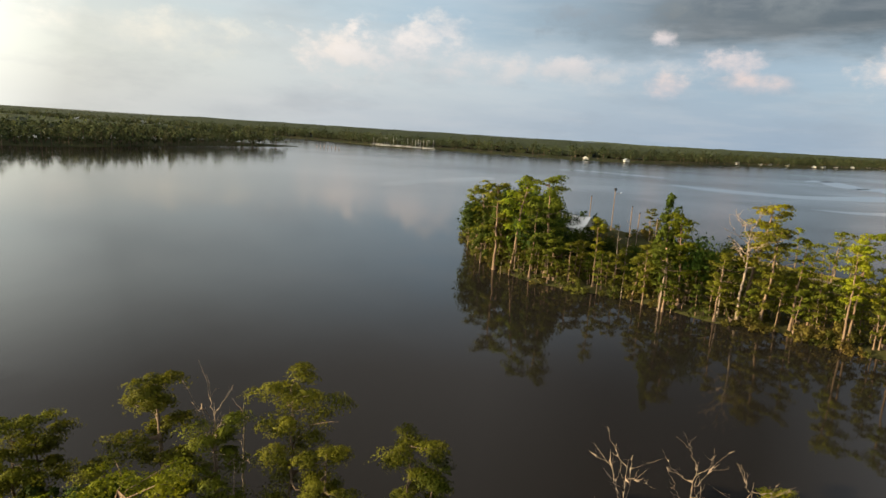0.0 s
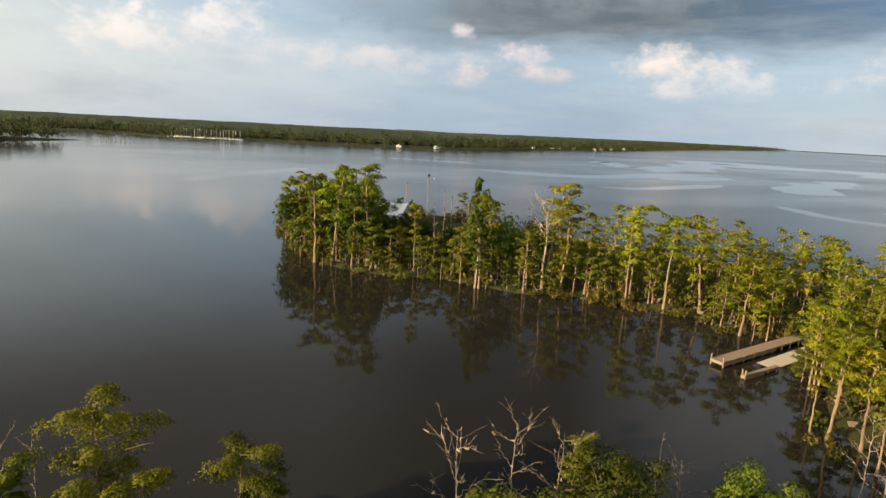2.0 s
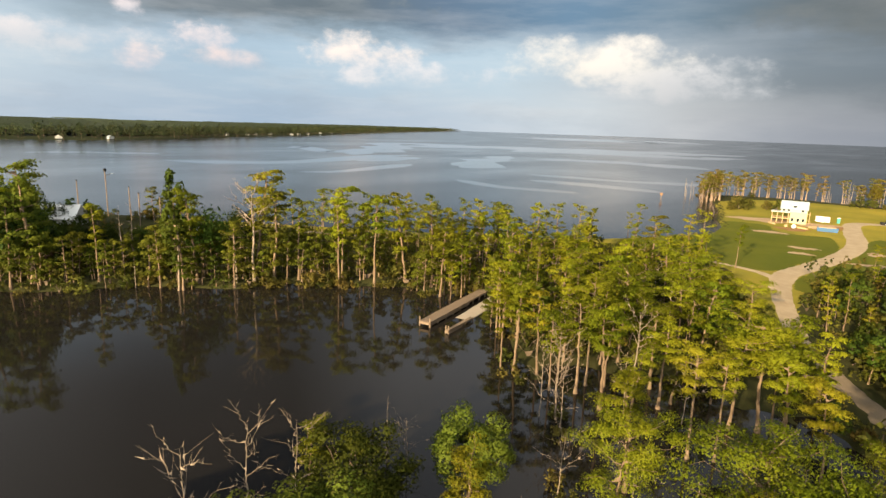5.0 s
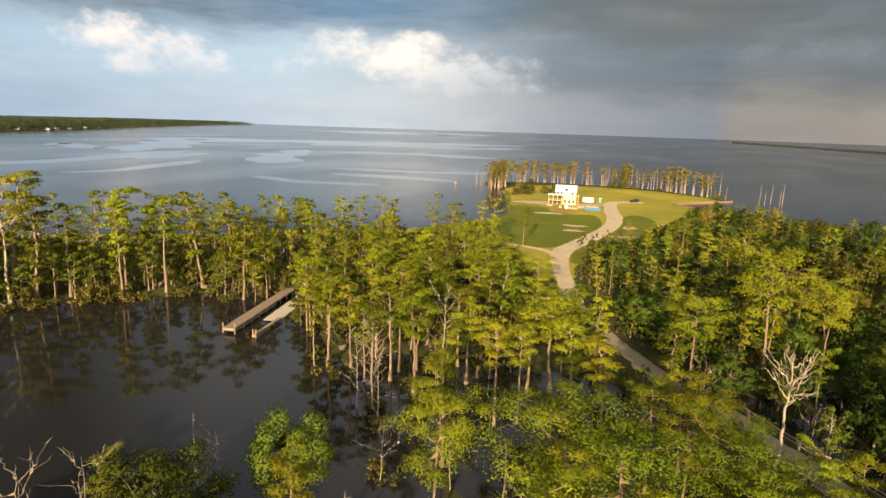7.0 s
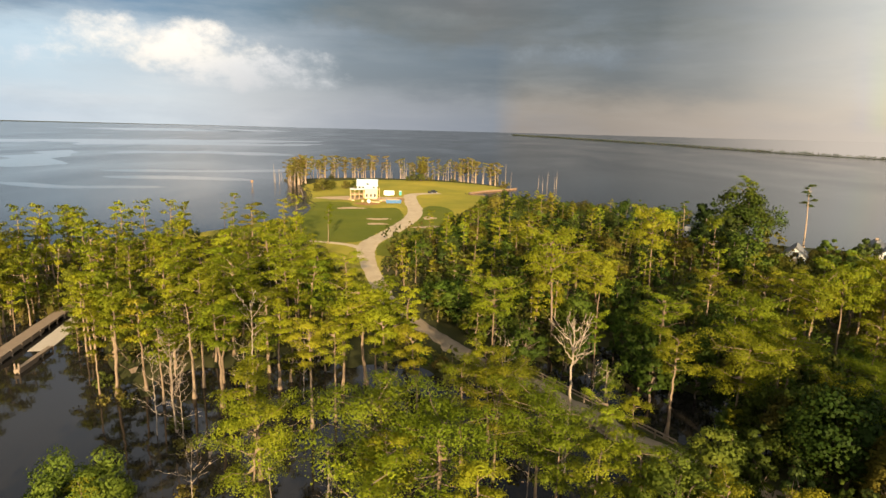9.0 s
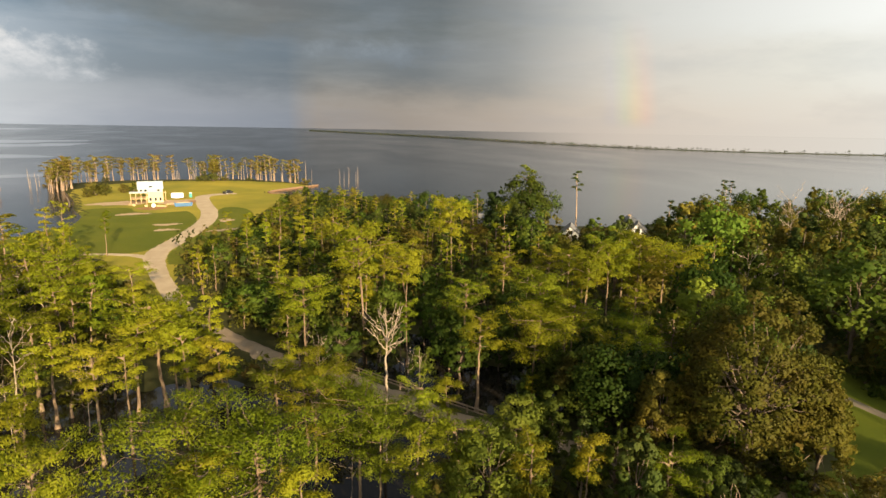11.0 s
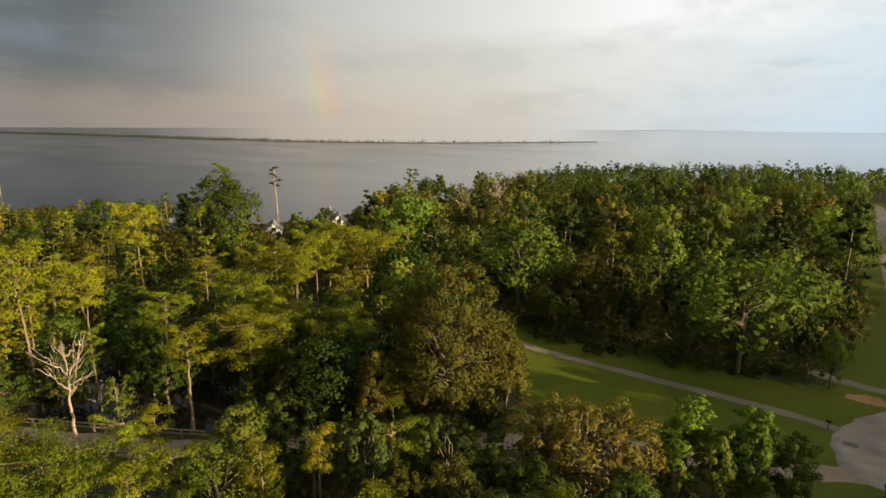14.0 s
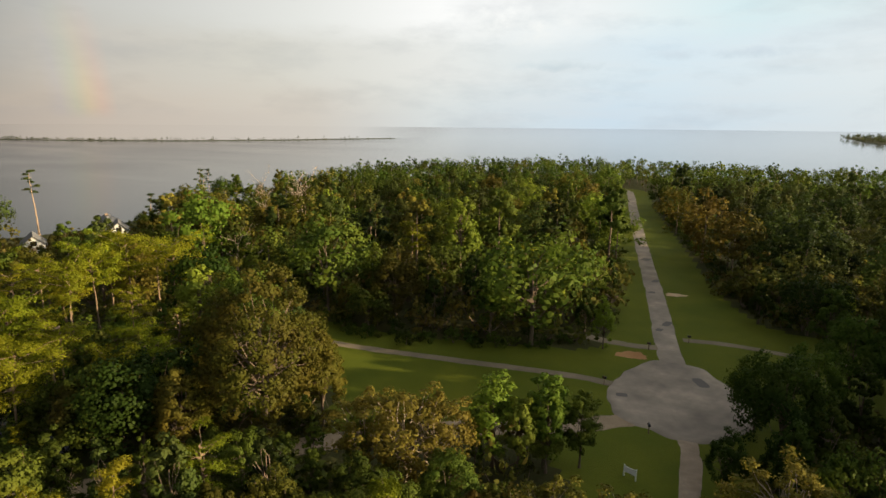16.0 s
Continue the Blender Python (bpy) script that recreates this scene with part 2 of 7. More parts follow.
def leaf_material(name, tones, rough=0.6, glow=0.42, vary=0.6):
    """Foliage: colour differs from tree to tree and from spray to spray; light passes through the leaves."""
    mat = bpy.data.materials.new(name)
    mat.use_nodes = True
    tree = mat.node_tree
    tree.nodes.clear()
    geo = n_new(tree, "ShaderNodeNewGeometry")
    spray = geo.outputs["Random Per Island"]
    own = n_new(tree, "ShaderNodeAttribute", attribute_name="tree_tone").outputs["Fac"]
    chance = calc(tree, "FRACT", calc(tree, "ADD", n_new(tree, "ShaderNodeObjectInfo").outputs["Random"], own))
    patch = noise_node(tree, geo.outputs["Position"], 0.15, 2)
    pick = calc(tree, "ADD", calc(tree, "MULTIPLY", chance, 0.7), calc(tree, "MULTIPLY", calc(tree, "SUBTRACT", patch, 0.4), 0.9))
    tone = ramp(tree, pick, [(0.1 + 0.8 * i / (len(tones) - 1), c) for i, c in enumerate(tones)])
    bright = calc(tree, "FRACT", calc(tree, "MULTIPLY", chance, 3.7))
    warm = calc(tree, "FRACT", calc(tree, "MULTIPLY", chance, 9.1))
    shift = n_new(tree, "ShaderNodeHueSaturation")
    tree.links.new(tone, shift.inputs["Color"])
    tree.links.new(calc(tree, "ADD", 0.472, calc(tree, "ADD", calc(tree, "MULTIPLY", spray, 0.014), calc(tree, "MULTIPLY", warm, 0.030))), shift.inputs["Hue"])
    tree.links.new(calc(tree, "MULTIPLY", calc(tree, "ADD", 0.92, calc(tree, "MULTIPLY", spray, 0.16)), calc(tree, "ADD", 1.0 - vary / 2, calc(tree, "MULTIPLY", bright, vary))), shift.inputs["Value"])
    shader = n_new(tree, "ShaderNodeBsdfPrincipled")
    shader.inputs["Roughness"].default_value = rough
    shader.inputs["Specular IOR Level"].default_value = 0.08
    tree.links.new(shift.outputs[0], shader.inputs["Base Color"])
    thin = n_new(tree, "ShaderNodeBsdfTranslucent")
    tree.links.new(shift.outputs[0], thin.inputs[0])
    mixer = n_new(tree, "ShaderNodeMixShader")
    mixer.inputs[0].default_value = glow
    tree.links.new(shader.outputs[0], mixer.inputs[1])
    tree.links.new(thin.outputs[0], mixer.inputs[2])
    out = n_new(tree, "ShaderNodeOutputMaterial")
    tree.links.new(mixer.outputs[0], out.inputs[0])
    return mat


def bark_material(name, dark, light, rough=0.9):
    mat, tree, shader = material(name, rough, 0.15)
    where = place_of(tree)
    streak = noise_node(tree, stretch(tree, where, (6, 6, 0.5)), 1.5, 5, 0.6)
    chance = n_new(tree, "ShaderNodeObjectInfo").outputs["Random"]
    tone = blend(tree, ramp(tree, streak, [(0.3, 0.0), (0.7, 1.0)]), dark, light)
    tone = blend(tree, calc(tree, "MULTIPLY", chance, 0.5), tone, tuple(v * 0.7 for v in dark))
    tree.links.new(tone, shader.inputs["Base Color"])
    relief(tree, shader, streak, 0.6, 0.04)
    return mat


LEAF_CYPRESS = leaf_material("cypress_needles", [(0.118, 0.148, 0.008), (0.172, 0.194, 0.010), (0.200, 0.194, 0.011), (0.148, 0.170, 0.009)])
LEAF_BROAD = leaf_material("broad_leaves", [(0.032, 0.058, 0.008), (0.050, 0.080, 0.010), (0.074, 0.098, 0.012), (0.042, 0.070, 0.009), (0.082, 0.078, 0.013)], vary=0.95)
LEAF_RUST = leaf_material("seeding_maple_leaves", [(0.066, 0.074, 0.010), (0.104, 0.083, 0.012), (0.072, 0.080, 0.010)], vary=0.95)
LEAF_BRIGHT = leaf_material("spring_green_leaves", [(0.11, 0.165, 0.018), (0.14, 0.19, 0.02), (0.12, 0.165, 0.018)])
LEAF_FRESH = leaf_material("fresh_oak_leaves", [(0.056, 0.084, 0.011), (0.084, 0.106, 0.013), (0.068, 0.092, 0.012)], vary=0.95)
LEAF_PALE = leaf_material("olive_oak_leaves", [(0.140, 0.134, 0.020), (0.180, 0.158, 0.025), (0.148, 0.140, 0.020)])
# far leaves lightened: distance haze is put into the colour
LEAF_FAR = leaf_material("hazed_far_leaves", [(0.040, 0.056, 0.026), (0.058, 0.072, 0.030), (0.075, 0.078, 0.036)])
LEAF_SHRUB = leaf_material("shrub_leaves", [(0.066, 0.080, 0.014), (0.106, 0.104, 0.019), (0.142, 0.112, 0.026)])
LEAF_COVE = leaf_material("green_cypress_needles", [(0.076, 0.098, 0.011), (0.118, 0.130, 0.013), (0.096, 0.112, 0.012)])
LEAF_PINE = leaf_material("pine_needles", [(0.030, 0.050, 0.011), (0.047, 0.066, 0.013), (0.064, 0.070, 0.016)], vary=0.95)
BARK_CYPRESS = bark_material("cypress_bark", (0.13, 0.086, 0.055), (0.27, 0.195, 0.127))
# evening sunlight is put into these bark and needle colours
BARK_SPIT = bark_material("sun_tinted_bark", (0.23, 0.155, 0.10), (0.38, 0.275, 0.19))
LEAF_SPIT = leaf_material("sun_golden_needles", [(0.15, 0.145, 0.022), (0.22, 0.185, 0.03), (0.19, 0.15, 0.03)])
BARK_BROWN = bark_material("brown_bark", (0.09, 0.065, 0.045), (0.20, 0.15, 0.11))
BARK_DEAD = bark_material("bleached_dead_wood", (0.20, 0.15, 0.11), (0.36, 0.29, 0.22))

FOREST_FLOOR = two_scale("forest_floor", (0.030, 0.038, 0.012), (0.060, 0.062, 0.020), 0.15, 2.2, 0.95, 0.7, 0.15, (0.045, 0.030, 0.016))
LAWN = two_scale("mown_grass", (0.062, 0.083, 0.007), (0.104, 0.114, 0.010), 0.10, 5.0, 0.9, 0.8, 0.08, (0.062, 0.066, 0.012))
# grass colour raised to stand in for low sun caught by upright blades
LAWN_SUNNY = two_scale("sun_brightened_grass", (0.14, 0.15, 0.016), (0.34, 0.265, 0.032), 0.035, 0.9, 0.9, 1.0, 0.25, (0.20, 0.16, 0.04))
LOT_GREEN = two_scale("lot_grass", (0.075, 0.100, 0.009), (0.120, 0.128, 0.012), 0.06, 1.4, 0.9, 0.9, 0.15, (0.10, 0.085, 0.02))
GRAVEL = two_scale("pale_gravel", (0.37, 0.285, 0.185), (0.50, 0.40, 0.27), 0.35, 9.0, 0.95, 0.8, 0.06, (0.27, 0.20, 0.13))
# brown dirt, darkened further to carry the shade of the trees
DIRT = two_scale("shaded_dirt_track", (0.21, 0.158, 0.105), (0.31, 0.24, 0.165), 0.35, 6.0, 0.95, 0.8, 0.06, (0.15, 0.115, 0.075))
TRACK = two_scale("grey_gravel_track", (0.145, 0.118, 0.085), (0.225, 0.18, 0.128), 0.3, 7.0, 0.95, 0.6, 0.03, (0.10, 0.09, 0.06))
SAND = two_scale("bare_sandy_soil", (0.36, 0.25, 0.15), (0.48, 0.37, 0.25), 0.3, 6.0, 0.95, 0.5, 0.03, (0.28, 0.17, 0.10))
RED_SOIL = two_scale("orange_soil", (0.24, 0.12, 0.055), (0.36, 0.20, 0.09), 0.25, 5.0, 0.95, 0.6, 0.05, (0.20, 0.11, 0.05))
WORN_TAN = two_scale("worn_tan_paving", (0.22, 0.165, 0.115), (0.36, 0.285, 0.205), 0.5, 3.0, 0.95, 0.5, 0.03, (0.20, 0.165, 0.13))
ASPHALT = two_scale("worn_asphalt", (0.150, 0.127, 0.104), (0.33, 0.277, 0.215), 0.22, 0.9, 0.9, 0.3, 0.01, (0.16, 0.14, 0.12))
# canopy tone lifted to include the haze of distance
CANOPY = two_scale("distant_canopy", (0.034, 0.046, 0.026), (0.050, 0.060, 0.032), 0.012, 0.09, 0.95, 1.0, 4.0)
FAR_LAND = two_scale("far_ground", (0.035, 0.045, 0.018), (0.06, 0.06, 0.03), 0.01, 0.08, 0.95, 0.2, 0.5)


def water_material(name="tannin_water", slick=False):
    mat, tree, shader = material(name, 0.05, 0.5)
    where = world_place(tree)
    shader.inputs["Base Color"].default_value = (0.0125, 0.0110, 0.0092, 1)
    shader.inputs["IOR"].default_value = 1.333
    swell = noise_node(tree, stretch(tree, where, (0.22, 0.11, 1), radians(35)), 1.0, 2)
    if slick:
        shader.inputs["Roughness"].default_value = 0.07
        relief(tree, shader, calc(tree, "MULTIPLY", swell, 0.012), 0.35, 1.0)
        return mat
    # ruffled open water outside the sheltered cove; calm again in the lee to the south
    open_water = n_new(tree, "ShaderNodeVectorMath", operation="DISTANCE")
    tree.links.new(where, open_water.inputs[0])
    open_water.inputs[1].default_value = (-60, 60, 0)
    distance = ramp(tree, calc(tree, "DIVIDE", open_water.outputs["Value"], 800.0), [(0.20, 0.0), (0.34, 1.0)])
    parts = n_new(tree, "ShaderNodeSeparateXYZ")
    tree.links.new(where, parts.inputs[0])
    lee = calc(tree, "ADD", parts.outputs[0], calc(tree, "MULTIPLY", parts.outputs[1], 0.5))
    lee = ramp(tree, calc(tree, "DIVIDE", lee, 400.0), [(0.0, 0.0), (0.75, 1.0)])
    gusts = noise_node(tree, stretch(tree, where, (0.004, 0.010, 1), radians(-32)), 1.0, 4, 0.6, 0.6)
    ruffled = calc(tree, "MULTIPLY", calc(tree, "MULTIPLY", distance, lee), ramp(tree, gusts, [(0.30, 0.45), (0.60, 1.0)]))
    fade = ramp(tree, calc(tree, "DIVIDE", open_water.outputs["Value"], 2000.0), [(0.1, 1.0), (0.5, 0.2), (1.0, 0.05)])
    feed(tree, shader.inputs["Roughness"], calc(tree, "ADD", calc(tree, "ADD", 0.035, calc(tree, "MULTIPLY", distance, 0.04)), calc(tree, "MULTIPLY", ruffled, 0.12)))
    ripples = noise_node(tree, where, 1.3, 3, 0.55)
    chop = calc(tree, "MULTIPLY", calc(tree, "MULTIPLY", ripples, calc(tree, "ADD", 0.010, calc(tree, "MULTIPLY", ruffled, 0.042))), fade)
    height = calc(tree, "ADD", chop, calc(tree, "MULTIPLY", calc(tree, "MULTIPLY", swell, 0.04), fade))
    relief(tree, shader, height, 0.35, 1.0)
    return mat


WATER = water_material()
SLICK = water_material("wind_slick", True)


# ---- mesh helpers ----
def quad_mesh(name, verts, quads, mat, smooth=False, normals=None):
    """A mesh from an array of vertices and an array of four-cornered faces."""
    mesh = bpy.data.meshes.new(name)
    verts, quads = np.asarray(verts, np.float32), np.asarray(quads, np.int32)
    mesh.vertices.add(len(verts))
    mesh.vertices.foreach_set("co", verts.ravel())
    mesh.loops.add(quads.size)
    mesh.loops.foreach_set("vertex_index", quads.ravel())
    mesh.polygons.add(len(quads))
    mesh.polygons.foreach_set("loop_start", np.arange(0, quads.size, 4, dtype=np.int32))
    mesh.polygons.foreach_set("use_smooth", np.full(len(quads), smooth))
    mesh.materials.append(mat)
    mesh.update(calc_edges=True)
    if normals is not None:
        mesh.normals_split_custom_set_from_vertices(np.asarray(normals, np.float32))
    return mesh


def part(name, bm, mat, parent, label=""):
    mesh = bpy.data.meshes.new(name)
    bm.to_mesh(mesh)
    bm.free()
    mesh.materials.append(mat)
    ob = new(name, mesh)
    ob.parent = parent
    return tagged(ob, label)


def box(bm, x0, x1, y0, y1, z0, z1, bevel=0.0):
    made = bmesh.ops.create_cube(bm, size=1.0, matrix=Matrix.Translation(((x0 + x1) / 2, (y0 + y1) / 2, (z0 + z1) / 2)) @ Matrix.Diagonal((x1 - x0, y1 - y0, z1 - z0, 1)))
    if bevel:
        edges = {e for v in made["verts"] for e in v.link_edges}
        bmesh.ops.bevel(bm, geom=list(edges), offset=bevel, segments=1, affect="EDGES")
    return made["verts"]


def join(pieces):
    verts, quads, base = [], [], 0
    for v, q in pieces:
        verts.append(v)
        quads.append(np.asarray(q) + base)
        base += len(v)
    return np.concatenate(verts), np.concatenate(quads)


# ---- plan ----
def smooth_line(points, step=3.0):
    """A curve through a few control points of the plan."""
    pts = [np.array(p, float) for p in points]
    pts = [2 * pts[0] - pts[1], *pts, 2 * pts[-1] - pts[-2]]
    out = []
    for a, b, c, d in zip(pts, pts[1:], pts[2:], pts[3:]):
        count = max(2, int(np.linalg.norm(c - b) / step))
        for s in np.arange(count) / count:
            out.append(0.5 * (2 * b + (c - a) * s + (2 * a - 5 * b + 4 * c - d) * s * s + (3 * b - a - 3 * c + d) * s ** 3))
    out.append(pts[-2])
    return np.array(out)


def inside(poly, x, y):
    hit = np.zeros(np.shape(x), bool)
    for (x0, y0), (x1, y1) in zip(poly, np.roll(poly, -1, axis=0)):
        cross = (y0 > y) != (y1 > y)
        with np.errstate(divide="ignore", invalid="ignore"):
            hit ^= cross & (x < (x1 - x0) * (y - y0) / (y1 - y0 + 1e-12) + x0)
    return hit


def line_gap(line, x, y, closed=False):
    """The distance from points to a line of the plan."""
    best = np.full(np.shape(x), 1e9)
    ends = np.roll(line, -1, axis=0) if closed else line[1:]
    for (x0, y0), (x1, y1) in zip(line if closed else line[:-1], ends):
        dx, dy = x1 - x0, y1 - y0
        s = np.clip(((x - x0) * dx + (y - y0) * dy) / (dx * dx + dy * dy + 1e-12), 0, 1)
        best = np.minimum(best, (x - x0 - s * dx) ** 2 + (y - y0 - s * dy) ** 2)
    return np.sqrt(best)


COVE = [(-420, 150), (-160, 92), (-75, 50), (-40, 38), (-12, 32), (15, 29), (40, 27), (52, 29), (59, 37), (67, 48), (76, 57), (88, 66), (98, 76), (92, 81), (86, 85)]
POINT = [(86, 85), (87, 92), (82, 97), (74, 104), (67, 112), (58, 114), (50, 122), (43, 129), (30, 135), (22, 141), (15, 152), (11, 171), (9, 188), (10, 204), (18, 224), (34, 244), (56, 250), (72, 234),
         (88, 210), (106, 186), (128, 156), (146, 132), (160, 113), (178, 98), (202, 86), (226, 76)]
LOT = [(226, 76), (246, 79), (266, 88), (295, 97), (332, 112), (368, 127), (392, 104), (398, 76), (398, 40), (389, 14), (356, -14), (338, 0), (319, 11), (312, 0), (306, -25), (282, -46)]
SOUTH = [(282, -46), (248, -60), (222, -74), (204, -90), (196, -110), (199, -138), (208, -176), (206, -215), (206, -250), (212, -300), (196, -360), (160, -420), (60, -440), (-90, -440), (-420, -440)]
shore = np.concatenate([smooth_line(COVE)[:-1], smooth_line(POINT)[:-1], smooth_line(LOT)[:-1], smooth_line(SOUTH, 12.0)])

DRIVE = smooth_line([(314, 28), (311, 34), (306, 40), (296, 41.5), (270, 37), (249, 32.5), (229, 30.7), (208, 31.8), (188, 34.2), (174, 36.3), (163, 35.5), (150, 32.3), (137, 28.3), (126, 24.6), (114, 20), (102, 13), (92, 6), (84, 0), (78, -7), (70, -13), (62, -20), (54, -30), (44, -42), (32, -54), (20, -61), (13, -66), (8, -71)], 2.0)
SPUR = smooth_line([(164, 37), (168.7, 42), (171, 50), (172, 64), (168, 78), (159, 86), (150, 94), (134, 116), (118, 142), (100, 172), (84, 196)], 3.0)
LANE = smooth_line([(90, -73), (80, -72), (56, -72), (37, -75), (20, -78), (13, -78)], 2.0)
ROAD = smooth_line([(3, -74), (8.6, -95), (12.2, -113), (17.3, -137), (25.5, -175), (34, -216), (44, -265), (52.5, -308), (60, -330), (85, -352)], 3.0)
STUB = smooth_line([(4, -72), (2.5, -64), (2, -57), (1, -46), (-2, -32)], 2.0)
CROSS_EAST = smooth_line([(9.5, -95.5), (13, -94.5), (17, -94.3), (22, -95)], 1.5)
CROSS_WEST = smooth_line([(7, -101), (0, -102.3), (-9, -101.8), (-20, -101.5), (-34, -104)], 2.0)
CIRCLE = (5.6, -77.0, 9.3)

LAWN_NEAR = smooth_line([(58, -67), (45, -56), (38, -47), (27, -58), (14, -54), (11, -42), (-4, -40), (-6, -66), (-20, -84), (-34, -100), (-32, -116), (-8, -114), (3, -134), (13, -175), (23, -215), (36, -270), (48, -330),
                         (68, -330), (52, -262), (40, -208), (31, -168), (24, -132), (20, -106), (20, -90), (40, -83), (60, -80), (92, -80), (94, -68), (70, -66)], 3.0)
LAWN_LOT = smooth_line([(262, 84), (295, 95), (332, 108), (366, 98), (384, 60), (378, 22), (354, -8), (330, 2), (309, 3), (283, 3), (245, 12), (214, 17), (184, 20), (174, 27), (161, 29), (138, 26), (120, 22), (118, 26), (150, 44), (164, 48), (168, 60), (165, 76), (146, 93), (130, 116), (112, 144), (94, 174), (76, 204), (86, 208), (108, 178), (130, 149), (147, 128), (160, 110), (180, 93), (204, 82), (230, 73)], 3.0)


def swampiness(x, y):
    """1 in the flooded woods east of the bridge, 0 on firm land."""
    near = np.exp(-(((x - 60) / 32) ** 2 + ((y - 20) / 37) ** 2)) + np.exp(-(((x - 76) / 22) ** 2 + ((y + 24) / 16) ** 2))
    return np.clip(near * 1.8 - 0.25, 0, 1)


def waves2(x, y):
    return (np.sin(x * 0.31 + 1.3 * np.sin(y * 0.17)) + np.sin(y * 0.37 + 1.7 * np.sin(x * 0.21) + 2) + 0.6 * np.sin(x * 0.83 + y * 0.71) + 0.6 * np.sin(x * 0.77 - y * 0.9 + 1)) / 3.2


def ground_height(x, y):
    x, y = np.asarray(x, float), np.asarray(y, float)
    gap = line_gap(shore, x, y, True)
    land = inside(shore, x, y)
    signed = np.where(land, gap, -gap)
    s = np.clip((signed + 3) / 7, 0, 1)
    z = -1.6 + 2.3 * s * s * (3 - 2 * s)
    wet = swampiness(x, y)
    z = np.where(land, z * (1 - wet) + wet * (-0.26 + 0.48 * waves2(x, y)), z)
    bank = np.clip(1.6 - line_gap(DRIVE, x, y) / 3.4, 0, 1)
    return np.where(land, np.maximum(z, bank * 1.05 - 0.35), z)


def grid_lines(*spans):
    return np.unique(np.concatenate([np.arange(a, b, s) for a, b, s in spans] + [np.array([4900.0])]))


gx = grid_lines((-4900, -900, 800), (-900, -300, 100), (-300, -60, 16), (-60, 130, 1.8), (130, 430, 4.0), (430, 900, 60), (900, 4900, 800))
gy = grid_lines((-4900, -900, 800), (-900, -640, 80), (-640, -300, 14), (-300, -120, 5), (-120, 245, 2.2), (245, 500, 30), (500, 900, 100), (900, 4900, 800))
mx, my = np.meshgrid(gx, gy)
mz = ground_height(mx, my)
index = np.arange(mx.size).reshape(mx.shape)
ground_quads = np.stack([index[:-1, :-1], index[:-1, 1:], index[1:, 1:], index[1:, :-1]], -1).reshape(-1, 4)
ground = new("ground", quad_mesh("ground", np.stack([mx, my, mz], -1).reshape(-1, 3), ground_quads, FOREST_FLOOR, True))
tagged(ground, "brown and green leaf-strewn swamp forest floor", "ground", kind="structure")


def ground_z(x, y):
    """The height of the ground sheet itself."""
    i = np.clip(np.searchsorted(gx, x) - 1, 0, len(gx) - 2)
    j = np.clip(np.searchsorted(gy, y) - 1, 0, len(gy) - 2)
    u, v = (x - gx[i]) / (gx[i + 1] - gx[i]), (y - gy[j]) / (gy[j + 1] - gy[j])
    return (mz[j, i] * (1 - u) + mz[j, i + 1] * u) * (1 - v) + (mz[j + 1, i] * (1 - u) + mz[j + 1, i + 1] * u) * v


bm = bmesh.new()
bmesh.ops.create_circle(bm, cap_ends=True, segments=128, radius=4950)
water_mesh = bpy.data.meshes.new("water")
bm.to_mesh(water_mesh)
bm.free()
water_mesh.materials.append(WATER)
water = tagged(new("water", water_mesh), "calm dark tea-brown tidal water with wind slicks", "water", kind="structure")


def wind_slick(points, width, seed):
    """A smooth streak on ruffled water: a long sheet with ragged, tapering edges."""
    line = smooth_line(points, 9.0)
    d = np.gradient(line, axis=0)
    d /= np.linalg.norm(d, axis=1)[:, None]
    side = np.stack([-d[:, 1], d[:, 0]], 1)
    rng = np.random.default_rng(seed)
    n = len(line)
    s = np.linspace(0, 1, n)
    taper = np.clip(np.minimum(s, 1 - s) * 7, 0.04, 1) ** 0.7
    rows = []
    for k in (-1, 1):
        rag = 1 + 0.30 * np.sin(s * n * 0.21 + rng.uniform(0, 6)) * np.sin(s * n * 0.083 + k) + 0.28 * np.interp(np.arange(n), np.arange(0, n + 4, 4), rng.normal(0, 1, len(np.arange(0, n + 4, 4))))
        rows.append(line + side * (k * width / 2 * taper * np.clip(rag, 0.15, 2.0))[:, None])
    v = np.concatenate([np.c_[r, np.full(n, 0.012 + 0.004 * (seed % 5))] for r in rows])
    q = np.array([(j, n + j, n + j + 1, j + 1) for j in range(n - 1)])[:, ::-1]
    return tagged(new("wind_slick", quad_mesh("wind_slick", v, q, SLICK, True)), "smooth pale wind slick on the open water", "water", kind="structure")


for seed, (width, points) in enumerate((
        (34, [(199, 510), (240, 471), (292, 459), (388, 498), (496, 521)]), (30, [(433, 697), (484, 732), (437, 608), (548, 666)]), (60, [(423, 543), (597, 684), (753, 847), (868, 824)]),
        (120, [(806, 856), (817, 721), (871, 639), (889, 493), (924, 383), (1034, 304)]), (42, [(395, 354), (412, 351), (497, 406), (629, 473)]), (15, [(302, 272), (291, 227), (298, 204), (305, 177)]),
        (52, [(609, 418), (627, 381), (666, 334), (668, 275), (649, 223)]), (20, [(352, 246), (358, 196), (357, 148)]), (26, [(127, 634), (179, 628), (231, 592)]),
        (22, [(-35, 350), (-18, 384), (12, 425), (41, 468)]), (20, [(236, 368), (271, 360), (381, 401)]), (150, [(685, 729), (881, 719), (953, 599), (1186, 349)]),
        (500, [(1836, 1197), (2334, 1193), (2487, 862)]), (34, [(356, 446), (400, 463), (465, 487)]), (20, [(311, 373), (358, 383)]), (22, [(395, 278), (410, 210), (461, 121)]))):
    wind_slick(points, width, seed)


